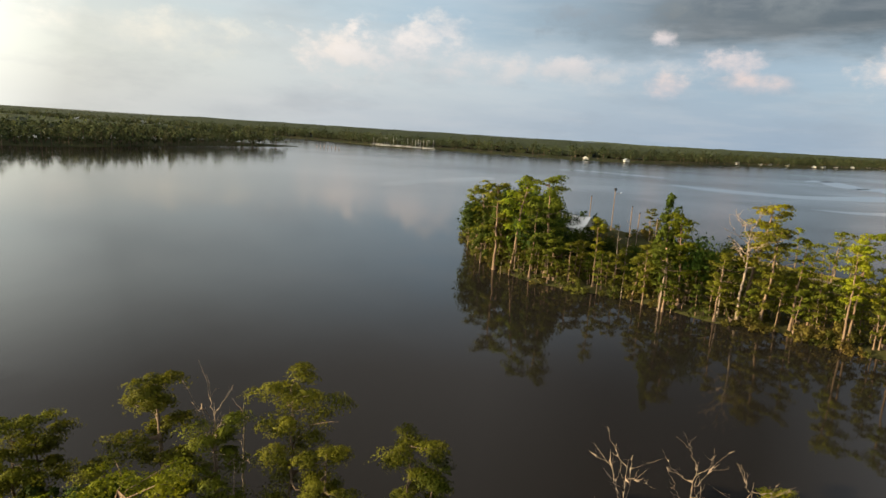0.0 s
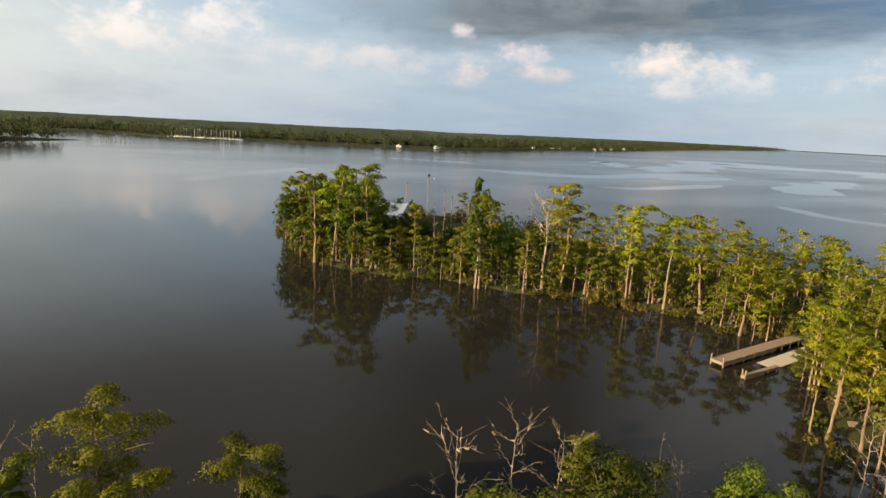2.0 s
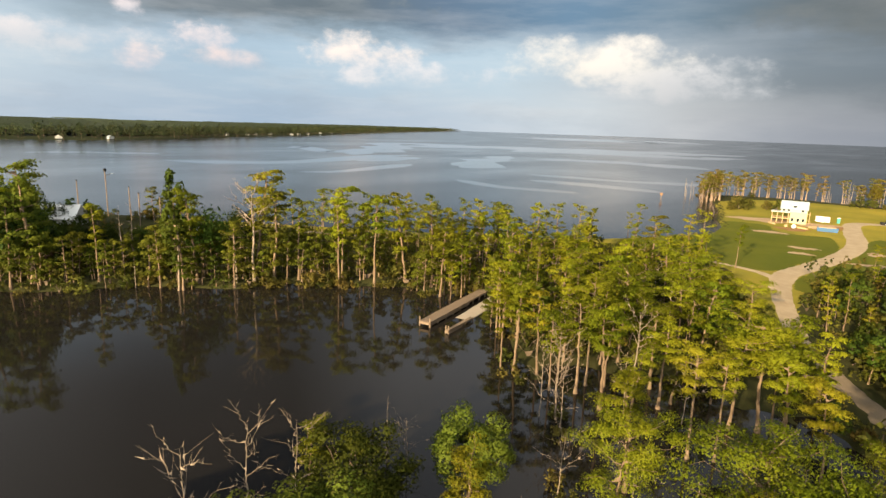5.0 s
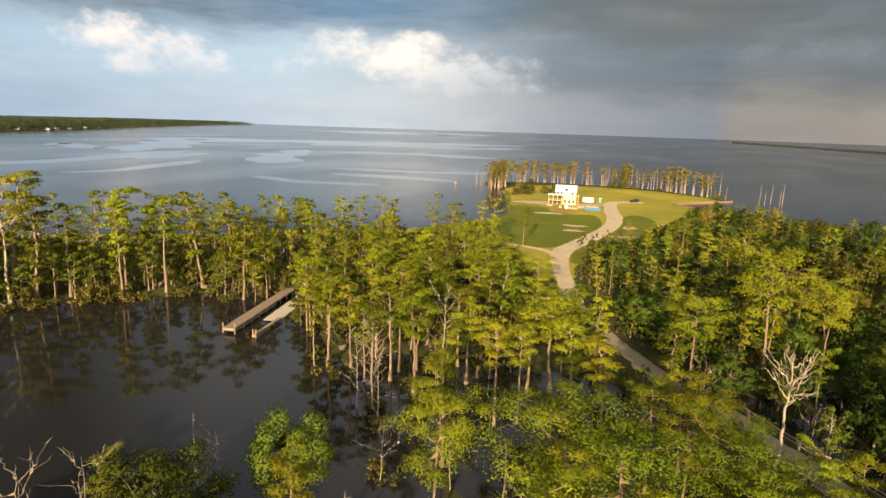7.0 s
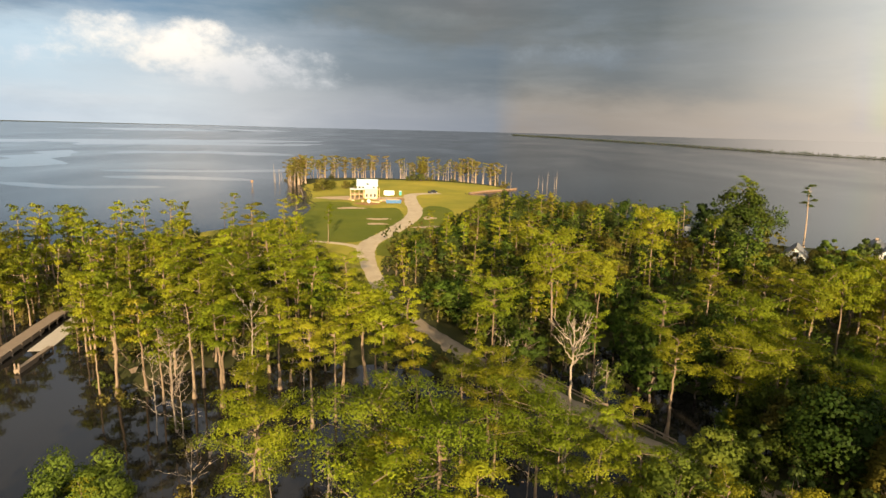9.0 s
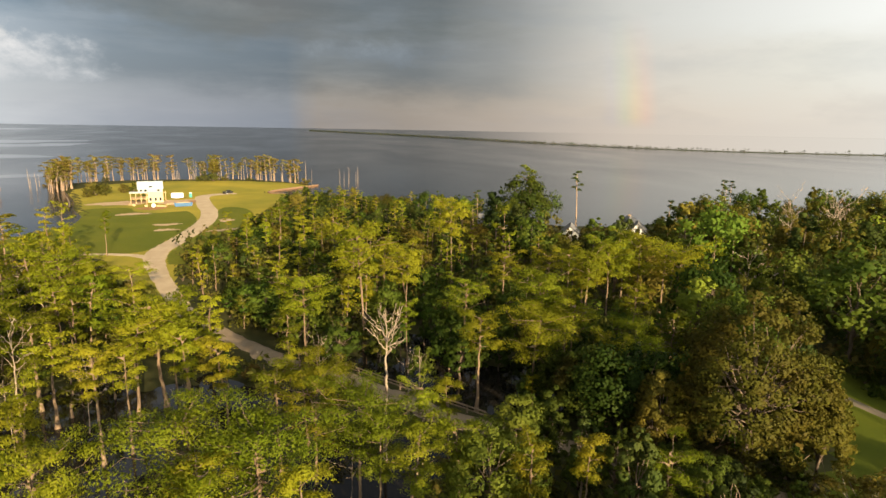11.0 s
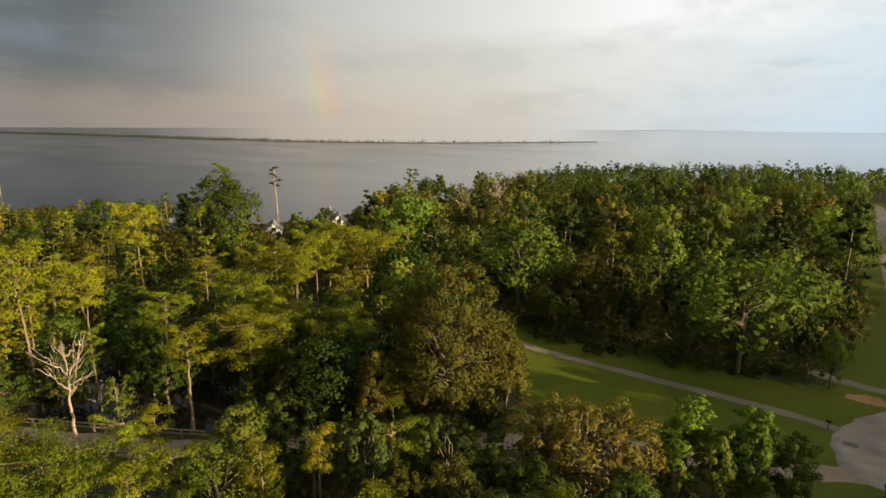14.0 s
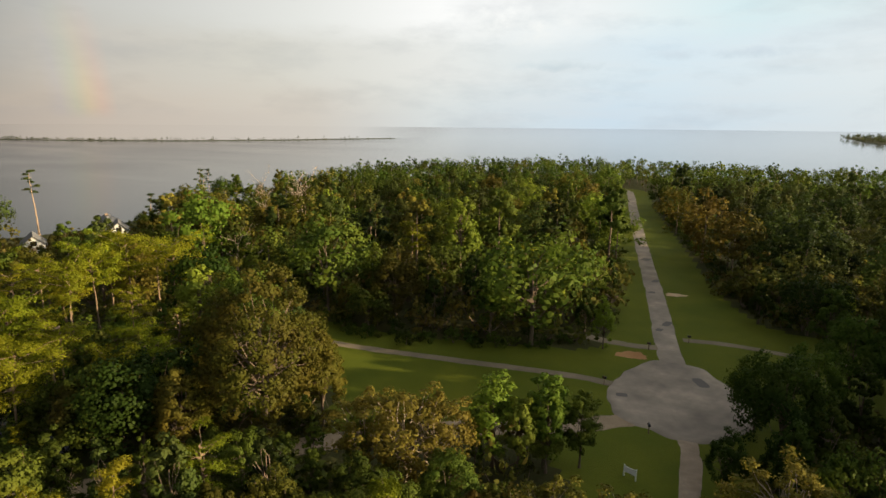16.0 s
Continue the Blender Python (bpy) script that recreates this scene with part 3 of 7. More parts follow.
def ribbon(name, line, width, lift, mat, label, category, ragged=0.25):
    """A strip of paving that follows a line of the plan and lies on the ground."""
    d = np.gradient(line, axis=0)
    d /= np.linalg.norm(d, axis=1)[:, None]
    side = np.stack([-d[:, 1], d[:, 0]], 1)
    rng = np.random.default_rng(len(name) * 7 + len(line))
    across = np.linspace(-1, 1, 7)
    rows = []
    for k in across:
        jitter = rng.normal(0, ragged * (abs(k) > 0.9), len(line))[:, None]
        rows.append(line + side * (np.reshape(k * width / 2, (-1, 1)) + jitter))
    pts = np.stack(rows, 1)
    z = ground_z(pts[..., 0], pts[..., 1])
    z = np.maximum(z, z.mean(1, keepdims=True)) + lift
    z[:, [0, -1]] -= lift + 0.06
    v = np.concatenate([pts, z[..., None]], -1).reshape(-1, 3)
    idx = np.arange(len(v)).reshape(len(line), len(across))
    q = np.stack([idx[:-1, :-1], idx[:-1, 1:], idx[1:, 1:], idx[1:, :-1]], -1).reshape(-1, 4)
    if side[0] @ (rows[-1][0] - rows[0][0]) > 0:
        q = q[:, ::-1]
    return tagged(new(name, quad_mesh(name, v, q, mat, True)), label, category, kind="structure")


def sheet(name, outline, lift, mat, label, category, step=2.5):
    """A draped patch of ground cover inside a closed line of the plan."""
    lo, hi = outline.min(0), outline.max(0)
    x, y = np.meshgrid(np.arange(lo[0], hi[0] + step, step), np.arange(lo[1], hi[1] + step, step))
    idx = np.arange(x.size).reshape(x.shape)
    q = np.stack([idx[:-1, :-1], idx[:-1, 1:], idx[1:, 1:], idx[1:, :-1]], -1).reshape(-1, 4)
    cx, cy = x.ravel()[q].mean(1), y.ravel()[q].mean(1)
    q = q[inside(outline, cx, cy)]
    used, inverse = np.unique(q, return_inverse=True)
    vx, vy = x.ravel()[used], y.ravel()[used]
    v = np.stack([vx, vy, ground_z(vx, vy) + lift], 1)
    return tagged(new(name, quad_mesh(name, v, inverse.reshape(-1, 4), mat, True)), label, category, kind="structure")


sheet("lawn", LAWN_NEAR, 0.03, LAWN, "mown dark green roadside grass round the turning circle", "lawn", 1.5)
sheet("lot_lawn", LAWN_LOT, 0.03, LAWN_SUNNY, "young yellow-green grass on the cleared point, sunlight put into its colour", "lawn", 1.0)
sheet("green_lawn", smooth_line([(204, 80), (226, 76), (247, 79), (262, 80), (264, 66), (252, 60), (248, 50), (252, 42), (240, 37), (224, 34.0), (205, 35.0), (188, 37.5), (174, 40), (170, 50), (171, 64), (172, 76), (186, 86), (204, 80)], 3.0), 0.055, LOT_GREEN, "greener mown grass on the near side of the lot", "lawn", 0.75)
sheet("green_lawn", smooth_line([(156, 31), (168, 33), (184, 31.5), (206, 28.5), (228, 27.5), (250, 29.5), (262, 27), (256, 19), (236, 15), (214, 17.5), (190, 20), (172, 25), (156, 27), (156, 31)], 2.0), 0.05, LOT_GREEN, "thin dull green grass beside the gravel drive", "lawn", 0.6)
split = int(np.argmax(DRIVE[:, 0] < 112))
ribbon("gravel_drive", DRIVE[:split + 1], np.interp(DRIVE[:split + 1, 0], [100, 140, 165, 180, 250], [3.9, 4.8, 7.0, 7.2, 8.0]), 0.10, GRAVEL, "pale winding gravel drive", "road")
ribbon("dirt_drive", DRIVE[split:], 3.9, 0.10, DIRT, "brown dirt drive through the flooded wood, tree shade in its tone", "road")
ribbon("grass_track", SPUR, 3.2, 0.09, GRAVEL, "thin pale gravel track along the bank", "road", 0.5)
ribbon("gravel_lane", LANE, 2.2, 0.09, TRACK, "narrow grey gravel lane beside the lawn", "road")
ribbon("road", ROAD, 4.4, 0.12, ASPHALT, "worn grey patched asphalt road", "road", 0.12)
ribbon("concrete_drive", STUB, 2.6, 0.08, WORN_TAN, "pale worn driveway off the turning circle", "road")
ribbon("east_driveway", CROSS_EAST, 2.6, 0.08, TRACK, "short pale sandy driveway", "road")
ribbon("west_driveway", CROSS_WEST, 2.2, 0.08, TRACK, "thin pale gravel driveway across the grass", "road")
angles = np.linspace(0, 2 * math.pi, 97)[:-1]
rings = []
for r, lift in ((0.01, 0.13), (4.6, 0.135), (8.3, 0.13), (9.3, 0.10), (9.5, -0.05)):
    flare = np.interp(np.degrees(angles), [0, 8, 36, 55, 80, 94, 115, 150, 190, 216, 245, 258, 272, 290, 305, 331, 360], [8.4, 8.3, 8.9, 10.0, 9.6, 10.6, 10.6, 9.8, 9.2, 9.1, 10.6, 12.6, 13.0, 13.4, 10.8, 8.7, 8.4]) / 9.3
    wob = 1 + (flare - 1 + 0.012 * np.sin(angles * 7) + 0.008 * np.sin(angles * 17)) * (r > 5)
    cxs, cys = CIRCLE[0] + r * wob * np.cos(angles), CIRCLE[1] + r * wob * np.sin(angles)
    rings.append(np.stack([cxs, cys, np.full(96, 0.7 + lift)], 1))
ring_v = np.concatenate(rings)
ring_q = [(i * 96 + j, i * 96 + (j + 1) % 96, (i + 1) * 96 + (j + 1) % 96, (i + 1) * 96 + j) for i in range(4) for j in range(96)]
tagged(new("turning_circle", quad_mesh("turning_circle", ring_v, np.array(ring_q)[:, ::-1], ASPHALT, True)), "round worn asphalt turning circle", "road", kind="structure")


# ---- trees ----
def tube(points, radii, sides=5):
    points, radii = np.asarray(points, float), np.asarray(radii, float)
    d = np.gradient(points, axis=0)
    d /= np.linalg.norm(d, axis=1)[:, None] + 1e-9
    ref = np.where(np.abs(d[:, 2:3]) > 0.9, np.array([[1.0, 0, 0]]), np.array([[0, 0, 1.0]]))
    u = np.cross(d, ref)
    u /= np.linalg.norm(u, axis=1)[:, None] + 1e-9
    w = np.cross(d, u)
    a = np.arange(sides) * 2 * math.pi / sides
    v = points[:, None] + radii[:, None, None] * (np.cos(a)[None, :, None] * u[:, None] + np.sin(a)[None, :, None] * w[:, None])
    n = len(points)
    idx = np.arange(n * sides).reshape(n, sides)
    nxt = np.roll(idx, -1, axis=1)
    q = np.stack([idx[:-1], nxt[:-1], nxt[1:], idx[1:]], -1).reshape(-1, 4)
    return v.reshape(-1, 3), q


def graft(parts):
    """One connected piece of wood: each limb grows out of the face of the stem nearest to its start."""
    verts, quads = [np.asarray(v, float) for v, q in parts[:1]][0], parts[0][1]
    for v, q in parts[1:]:
        middle = verts[quads].mean(1)
        face = quads[np.argmin(((middle - v[:4].mean(0)) ** 2).sum(1))]
        order = [int(np.argmin(((verts[face] - v[0]) ** 2).sum(1)))]
        ring = np.roll(face, -order[0])
        if np.dot(np.cross(verts[ring[1]] - verts[ring[0]], verts[ring[2]] - verts[ring[0]]), np.cross(v[1] - v[0], v[2] - v[0])) < 0:
            ring = ring[[0, 3, 2, 1]]
        index = np.concatenate([ring, len(verts) + np.arange(len(v) - 4)])
        verts, quads = np.concatenate([verts, v[4:]]), np.concatenate([quads, index[q]])
    return verts, quads


def leaves(centres, length, width, rng, outward, spread=0.6):
    """Small pointed sprays of foliage that face outward from their clump, shaded softly as clumps are."""
    n = len(centres)
    outward = outward / (np.linalg.norm(outward, axis=1)[:, None] + 1e-9)
    normal = rng.normal(size=(n, 3)) * spread + outward
    normal /= np.linalg.norm(normal, axis=1)[:, None] + 1e-9
    normal *= np.where((normal * outward).sum(1) < 0, -1, 1)[:, None]
    u = np.cross(normal, rng.normal(size=(n, 3)))
    u /= np.linalg.norm(u, axis=1)[:, None] + 1e-9
    w = np.cross(normal, u)
    size = rng.uniform(0.6, 1.35, n)[:, None]
    u, w = u * length * size / 2, w * width * size / 2
    v = np.stack([centres - u, centres - w + u * 0.15, centres + u, centres + w + u * 0.15], 1)
    v[:, 0] -= normal * length * 0.12
    v[:, 2] -= normal * length * 0.12
    shade = outward + normal * 0.18
    shade /= np.linalg.norm(shade, axis=1)[:, None] + 1e-9
    return v.reshape(-1, 3), np.arange(n * 4).reshape(n, 4), np.repeat(shade, 4, axis=0)


def bent(a, b, rng, count=5, sag=0.1):
    s = np.linspace(0, 1, count)[:, None]
    s[1] = 0.12
    pts = a + (b - a) * s
    size = np.linalg.norm(b - a)
    pts[1:-1] += rng.normal(0, sag * size * 0.5, (count - 2, 3))
    return pts


def cypress(seed, tall, bare, spread, pads, per_pad, leaf, sides=6, thick=0.34):
    """A bald cypress: flared pale trunk, spreading level limbs, flat fans of feathery foliage under an uneven flat top."""
    rng = np.random.default_rng(seed)
    lean = rng.normal(0, 0.03, 2) * tall
    z = np.concatenate([[0, 0.4, 1.1, 2.4], np.linspace(0.25, 0.97, 22) * tall])
    base = 0.0100 * tall + 0.035
    r = np.interp(z / tall, [0, 0.03, 0.08, 0.17, 0.45, 0.7, 0.85, 1.0], [2.4, 1.75, 1.3, 1.0, 0.78, 0.55, 0.35, 0.08]) * base
    wig = np.cumsum(rng.normal(0, 0.045, (2, len(z))), axis=1) * (z > 2)
    axis = np.stack([lean[0] * (z / tall) ** 1.5 + wig[0], lean[1] * (z / tall) ** 1.5 + wig[1], z - 0.6 * (z == 0)], 1)
    wood = [tube(axis, r, sides)]
    spots, sizes, aways = [], [], []
    limbs = max(5, pads // 2 + 2)
    for k in range(limbs):
        u = (k + rng.uniform(0, 0.8)) / limbs
        f = bare + (0.97 - bare) * u
        turn = k * 2.4 + rng.uniform(-0.7, 0.7)
        reach = spread * (0.30 + 0.75 * math.sin(math.pi * (0.12 + 0.66 * u))) * rng.uniform(0.5, 1.15)
        start = np.array([np.interp(f * tall, z, axis[:, i]) for i in range(3)])
        way_out = np.array([math.cos(turn), math.sin(turn), 0.0])
        side = np.array([-way_out[1], way_out[0], 0.0])
        end = start + way_out * reach + (0, 0, reach * (rng.uniform(0.05, 0.35) + 0.25 * u))
        path = bent(start, end, rng, 4, 0.12)
        wood.append(tube(path, np.linspace(0.30, 0.07, 4) * base, 4))
        if rng.random() < 0.10 and u < 0.7:
            continue                       # a bare broken limb
        for j in range(3 if leaf > 0.5 else 4):
            along = rng.uniform(0.35, 1.05)
            across = rng.uniform(-0.42, 0.42) * reach * (1.25 - along)
            spots.append(start + (end - start) * along + side * across + (0, 0, rng.normal(0.08, 0.10)))
            sizes.append(rng.uniform(0.45, 0.95) * (0.35 + 0.17 * spread))
            aways.append(way_out)
    for k in range(max(3, pads // 7)):
        spots.append(axis[-1] + rng.normal(0, 1, 3) * (0.26 * spread, 0.26 * spread, 0.22) + (0, 0, 0.05))
        sizes.append(rng.uniform(0.5, 0.9) * (0.35 + 0.17 * spread))
        aways.append(np.array([0.0, 0.0, 0.6]))
    dots, outs = [], []
    for spot, size, away in zip(spots, sizes, aways):
        p = rng.normal(size=(per_pad, 3))
        p /= np.linalg.norm(p, axis=1)[:, None] ** 0.6
        # ragged fingers that reach out from the twig
        p[:, :2] *= (0.62 + 0.7 * np.abs(np.sin(2.5 * np.arctan2(p[:, 1], p[:, 0]) + spot[2] * 3)))[:, None]
        drop = (0, 0, -0.16) * (p[:, :1] ** 2 + p[:, 1:2] ** 2)
        dots.append(spot + (p * np.array([1.0, 1.0, thick]) + drop) * size)
        outs.append(p * (0.85, 0.85, 0.8) + away * 0.5 + (0, 0, 0.20))
    foliage = leaves(np.concatenate(dots), leaf, leaf * 0.46, rng, np.concatenate(outs), 0.5)
    return {"wood": graft(wood), "leaf": foliage, "tall": tall}


def broadleaf(seed, tall, radius, crown, clumps, per_clump, leaf, sides=6, limbed=True, puff=1.0, cone=0.0, limb_every=4):
    """A leafy tree: short trunk, rising limbs, an uneven rounded crown of many clumps with gaps."""
    rng = np.random.default_rng(seed)
    z = np.concatenate([[-0.5, 0.5], np.linspace(0.15, 0.78, 9) * tall])
    base = 0.012 * tall + 0.05
    axis = np.stack([rng.normal(0, 0.07, 11) * (z > 1), rng.normal(0, 0.07, 11) * (z > 1), z], 1)
    wood = [tube(axis, np.interp(z / tall, [-0.05, 0.05, 0.4, 0.8], [1.6, 1.05, 0.7, 0.15]) * base, sides)]
    mid = np.array([0, 0, tall * (1 - crown / 2)])
    half = np.array([radius, radius, tall * crown / 2])
    dots, outs = [], []
    for k in range(clumps):
        d = rng.normal(size=3)
        d[2] = abs(d[2]) * 0.9 - 0.35 if rng.random() < 0.8 else d[2]
        d /= np.linalg.norm(d)
        reach = rng.uniform(0.68, 1.0) ** 0.6 * (1 + 0.22 * math.sin(3 * math.atan2(d[1], d[0]) + seed))
        spot = mid + d * half * reach
        high = (d[2] * reach + 1) / 2
        spot[:2] *= 1 + cone * (0.35 - high)
        size = radius * rng.uniform(0.20, 0.38) * puff * (1 - 0.45 * cone * high)
        p = rng.normal(size=(per_clump, 3))
        p /= np.linalg.norm(p, axis=1)[:, None]
        shell = rng.uniform(0.74, 1.0, per_clump)[:, None] * (0.86 + 0.2 * np.sin(5 * p[:, :1] + 4 * p[:, 1:2] + 3 * p[:, 2:] + k))
        dots.append(spot + p * shell * size * np.array([1.05, 1.05, 0.75]))
        outs.append(p * 0.85 + d * 0.5 + (0, 0, 0.15))
        if limbed and k % limb_every == 0:
            start = np.array([0, 0, tall * rng.uniform(0.25, 0.6)])
            wood.append(tube(bent(start, spot, rng, 4, 0.1), np.linspace(0.4, 0.08, 4) * base, 4))
    foliage = leaves(np.concatenate(dots), leaf, leaf * 0.7, rng, np.concatenate(outs), 0.42)
    return {"wood": graft(wood), "leaf": foliage, "tall": tall}


def bare_tree(seed, tall, spread, limbs, low=0.35, twigs=3, thick=1.0):
    """A dead tree: bleached trunk with crooked bare limbs that fork."""
    rng = np.random.default_rng(seed)
    z = np.concatenate([[-0.6, 0.4, 1.3], np.linspace(0.2, 1.0, 41) * tall])
    base = (0.0085 * tall + 0.04) * thick
    wig = np.cumsum(rng.normal(0, 0.0026 * tall, (2, len(z))), axis=1) * (z > 1)
    axis = np.stack([wig[0], wig[1], z], 1)
    wood = [tube(axis, np.interp(z / tall, [-0.06, 0.04, 0.12, 0.5, 0.8, 1.0], [2.0, 1.4, 1.0, 0.75, 0.4, 0.08]) * base, 6)]
    for k in range(limbs):
        f = low + (0.97 - low) * (k + rng.uniform(0, 0.7)) / limbs
        turn = k * 2.4 + rng.uniform(-0.5, 0.5)
        reach = spread * rng.uniform(0.5, 1.1) * (1.1 - 0.4 * f)
        start = np.array([np.interp(f * tall, z, axis[:, i]) for i in range(3)])
        end = start + np.array([math.cos(turn) * reach, math.sin(turn) * reach, reach * rng.uniform(0.35, 1.3)])
        path = bent(start, end, rng, 10, 0.06)
        wood.append(tube(path, np.linspace(0.42, 0.09, 10) * base, 4))
        for j in range(twigs):
            at = path[rng.integers(3, 10)]
            tip = at + (end - start) * rng.uniform(0.25, 0.55) + rng.normal(0, 0.25, 3) * reach + (0, 0, 0.15 * reach)
            fork = bent(at, tip, rng, 4, 0.10)
            wood.append(tube(fork, np.linspace(0.22, 0.06, 4) * base, 4))
            tip2 = fork[2] + rng.normal(0, 0.22, 3) * reach + (0, 0, 0.1 * reach)
            wood.append(tube(bent(fork[2], tip2, rng, 3, 0.1), np.linspace(0.13, 0.05, 3) * base, 4))
    return {"wood": graft(wood), "leaf": None, "tall": tall}


def bush(seed, tall, radius, clumps, per_clump, leaf):
    rng = np.random.default_rng(seed)
    dots, outs, stems = [], [], []
    for k in range(clumps):
        a, r = rng.uniform(0, 6.28), radius * math.sqrt(rng.random())
        spot = np.array([math.cos(a) * r, math.sin(a) * r, tall * rng.uniform(0.2, 0.85) * (1.1 - 0.5 * r / radius)])
        p = rng.normal(size=(per_clump, 3))
        p /= np.linalg.norm(p, axis=1)[:, None]
        dots.append(spot + p * rng.uniform(0.4, 1, per_clump)[:, None] * radius * 0.38)
        outs.append(p)
        if k % 5 == 0:
            stems.append(tube(np.array([[spot[0] * 0.1, spot[1] * 0.1, -0.3 + 0.3 * (k > 0)], spot * (0.3, 0.3, 0.3), spot * (0.7, 0.7, 0.6), spot]), [0.06, 0.05, 0.04, 0.015], 4))
    foliage = leaves(np.concatenate(dots), leaf, leaf * 0.65, rng, np.concatenate(outs) + np.array([0, 0, 0.4]))
    return {"wood": graft(stems), "leaf": foliage, "tall": tall}


class Kind:
    """A kind of tree: meshes shared by all its specimens."""

    def __init__(self, name, shapes, bark, leaf, label, category="tree"):
        self.name, self.label, self.category = name, label, category
        self.shapes, self.bark, self.leaf = shapes, bark, leaf
        self.trunks = [quad_mesh("trunk", *s["wood"], bark, True) for s in shapes]
        self.crowns = [quad_mesh("crown", s["leaf"][0], s["leaf"][1], leaf, True, s["leaf"][2]) if s["leaf"] else None for s in shapes]
        self.count = 0

    def plant(self, x, y, tall=None, which=None, turn=None, label="", wide=None, sink=0.0):
        k = self.count if which is None else which
        k %= len(self.shapes)
        self.count += 1
        rng = random.Random(int(x * 131 + y * 977))
        wide = wide or rng.uniform(0.82, 1.28)
        size = (tall or self.shapes[k]["tall"] * rng.uniform(0.85, 1.15)) / self.shapes[k]["tall"]
        z = max(float(ground_z(np.float64(x), np.float64(y))), -1.2)
        top = new(self.name)
        top.empty_display_size = 0.5
        top.matrix_basis = pose(x, y, z - sink, 0, 0, rng.uniform(0, 360) if turn is None else turn) @ Matrix.Diagonal((size * wide, size * wide, size, 1))
        trunk = new("trunk", self.trunks[k])
        trunk.parent = top
        if self.crowns[k]:
            crown = new("crown", self.crowns[k])
            crown.parent = top
        return tagged(top, label or self.label, self.category, self.name + " stand")


CYPRESS_NEAR = Kind("bald_cypress", [cypress(s, t, b, w, p, 118, 0.215, 6, 0.22) for s, t, b, w, p in ((1, 14, 0.52, 3.6, 26), (2, 15, 0.62, 3.1, 20), (3, 13, 0.52, 2.7, 22), (4, 16, 0.60, 4.0, 26), (5, 14, 0.58, 2.4, 18), (6, 15, 0.60, 2.9, 20))],
                    BARK_CYPRESS, LEAF_CYPRESS, "tall bald cypress with pale trunk and feathery yellow-green tiers")
CYPRESS_BROAD = Kind("bald_cypress", [cypress(s, t, b, w, p, 135, 0.215, 7, 0.36) for s, t, b, w, p in ((141, 14, 0.44, 5.8, 50), (142, 14, 0.50, 5.0, 42), (143, 13, 0.46, 5.4, 46))],
                     BARK_CYPRESS, LEAF_CYPRESS, "broad old bald cypress with wide layered yellow-green fans")
CYPRESS_TOP = Kind("bald_cypress", [cypress(s, t, b, w, p, 78, 0.31, 6, 0.34) for s, t, b, w, p in ((151, 15, 0.60, 4.9, 34), (152, 15, 0.64, 4.9, 30), (153, 15, 0.56, 4.9, 36))],
                   BARK_CYPRESS, LEAF_CYPRESS, "tall bald cypress, long pale trunk under a flat spreading crown")
CYPRESS_MID = Kind("bald_cypress", [cypress(s, t, b, w, p, 40, 0.37, 5, 0.24) for s, t, b, w, p in ((11, 14, 0.48, 2.9, 24), (12, 15, 0.60, 2.6, 16), (13, 13, 0.40, 2.4, 22), (14, 16, 0.60, 3.2, 20), (15, 12, 0.46, 2.1, 18), (27, 15, 0.45, 2.3, 20))],
                   BARK_CYPRESS, LEAF_CYPRESS, "bald cypress with pale straight trunk and flat green tiers")
CYPRESS_YOUNG = Kind("young_cypress", [cypress(s, t, b, w, p, 26, 0.38, 4) for s, t, b, w, p in ((16, 9, 0.28, 1.9, 20), (17, 8, 0.22, 1.7, 18), (18, 10, 0.36, 1.8, 18))],
                     BARK_CYPRESS, LEAF_COVE, "slender young cypress, feathery green down to the water")
BROAD_NEAR = Kind("broadleaf_tree", [broadleaf(s, t, r, c, n, 96, 0.36, puff=1.0, cone=k) for s, t, r, c, n, k in ((21, 12, 4.2, 0.88, 84, 0.2), (22, 11, 3.0, 0.92, 64, 0.6), (23, 12, 4.8, 0.85, 92, 0.0), (28, 13, 2.4, 0.92, 56, 0.8), (29, 12, 3.6, 0.9, 74, 0.4))],
                  BARK_BROWN, LEAF_BROAD, "dark green broadleaf tree with a dense uneven crown")
BROAD_CLOSE = Kind("broadleaf_tree", [broadleaf(s, t, r, c, n, 150, 0.255, puff=0.95, cone=k) for s, t, r, c, n, k in ((21, 12, 4.0, 0.88, 84, 0.2), (22, 11, 3.0, 0.92, 66, 0.6), (28, 13, 2.4, 0.92, 58, 0.8), (29, 12, 3.5, 0.9, 76, 0.4))],
                   BARK_BROWN, LEAF_FRESH, "mid-green leafy tree with a fine-textured crown")
LUSH_TREE = Kind("swamp_tree", [broadleaf(s, t, r, c, n, 44, 0.46, 5, puff=1.1, cone=k) for s, t, r, c, n, k in ((131, 9, 2.9, 0.95, 44, 0.3), (132, 10, 2.3, 0.95, 38, 0.7), (133, 8, 3.2, 0.95, 46, 0.1))],
                 BARK_BROWN, LEAF_BROAD, "low dense dark green tree crowding the swamp")
BROAD_MID = Kind("broadleaf_tree", [broadleaf(s, t, r, c, 44, 56, 0.50, 5, puff=1.25, cone=k) for s, t, r, c, k in ((31, 12, 4.2, 0.88, 0.2), (32, 13, 2.8, 0.92, 0.7), (33, 11, 4.8, 0.85, 0.0), (34, 14, 3.4, 0.9, 0.4), (35, 13, 2.3, 0.92, 0.8))],
                 BARK_BROWN, LEAF_BROAD, "dark green broadleaf tree in the wood")
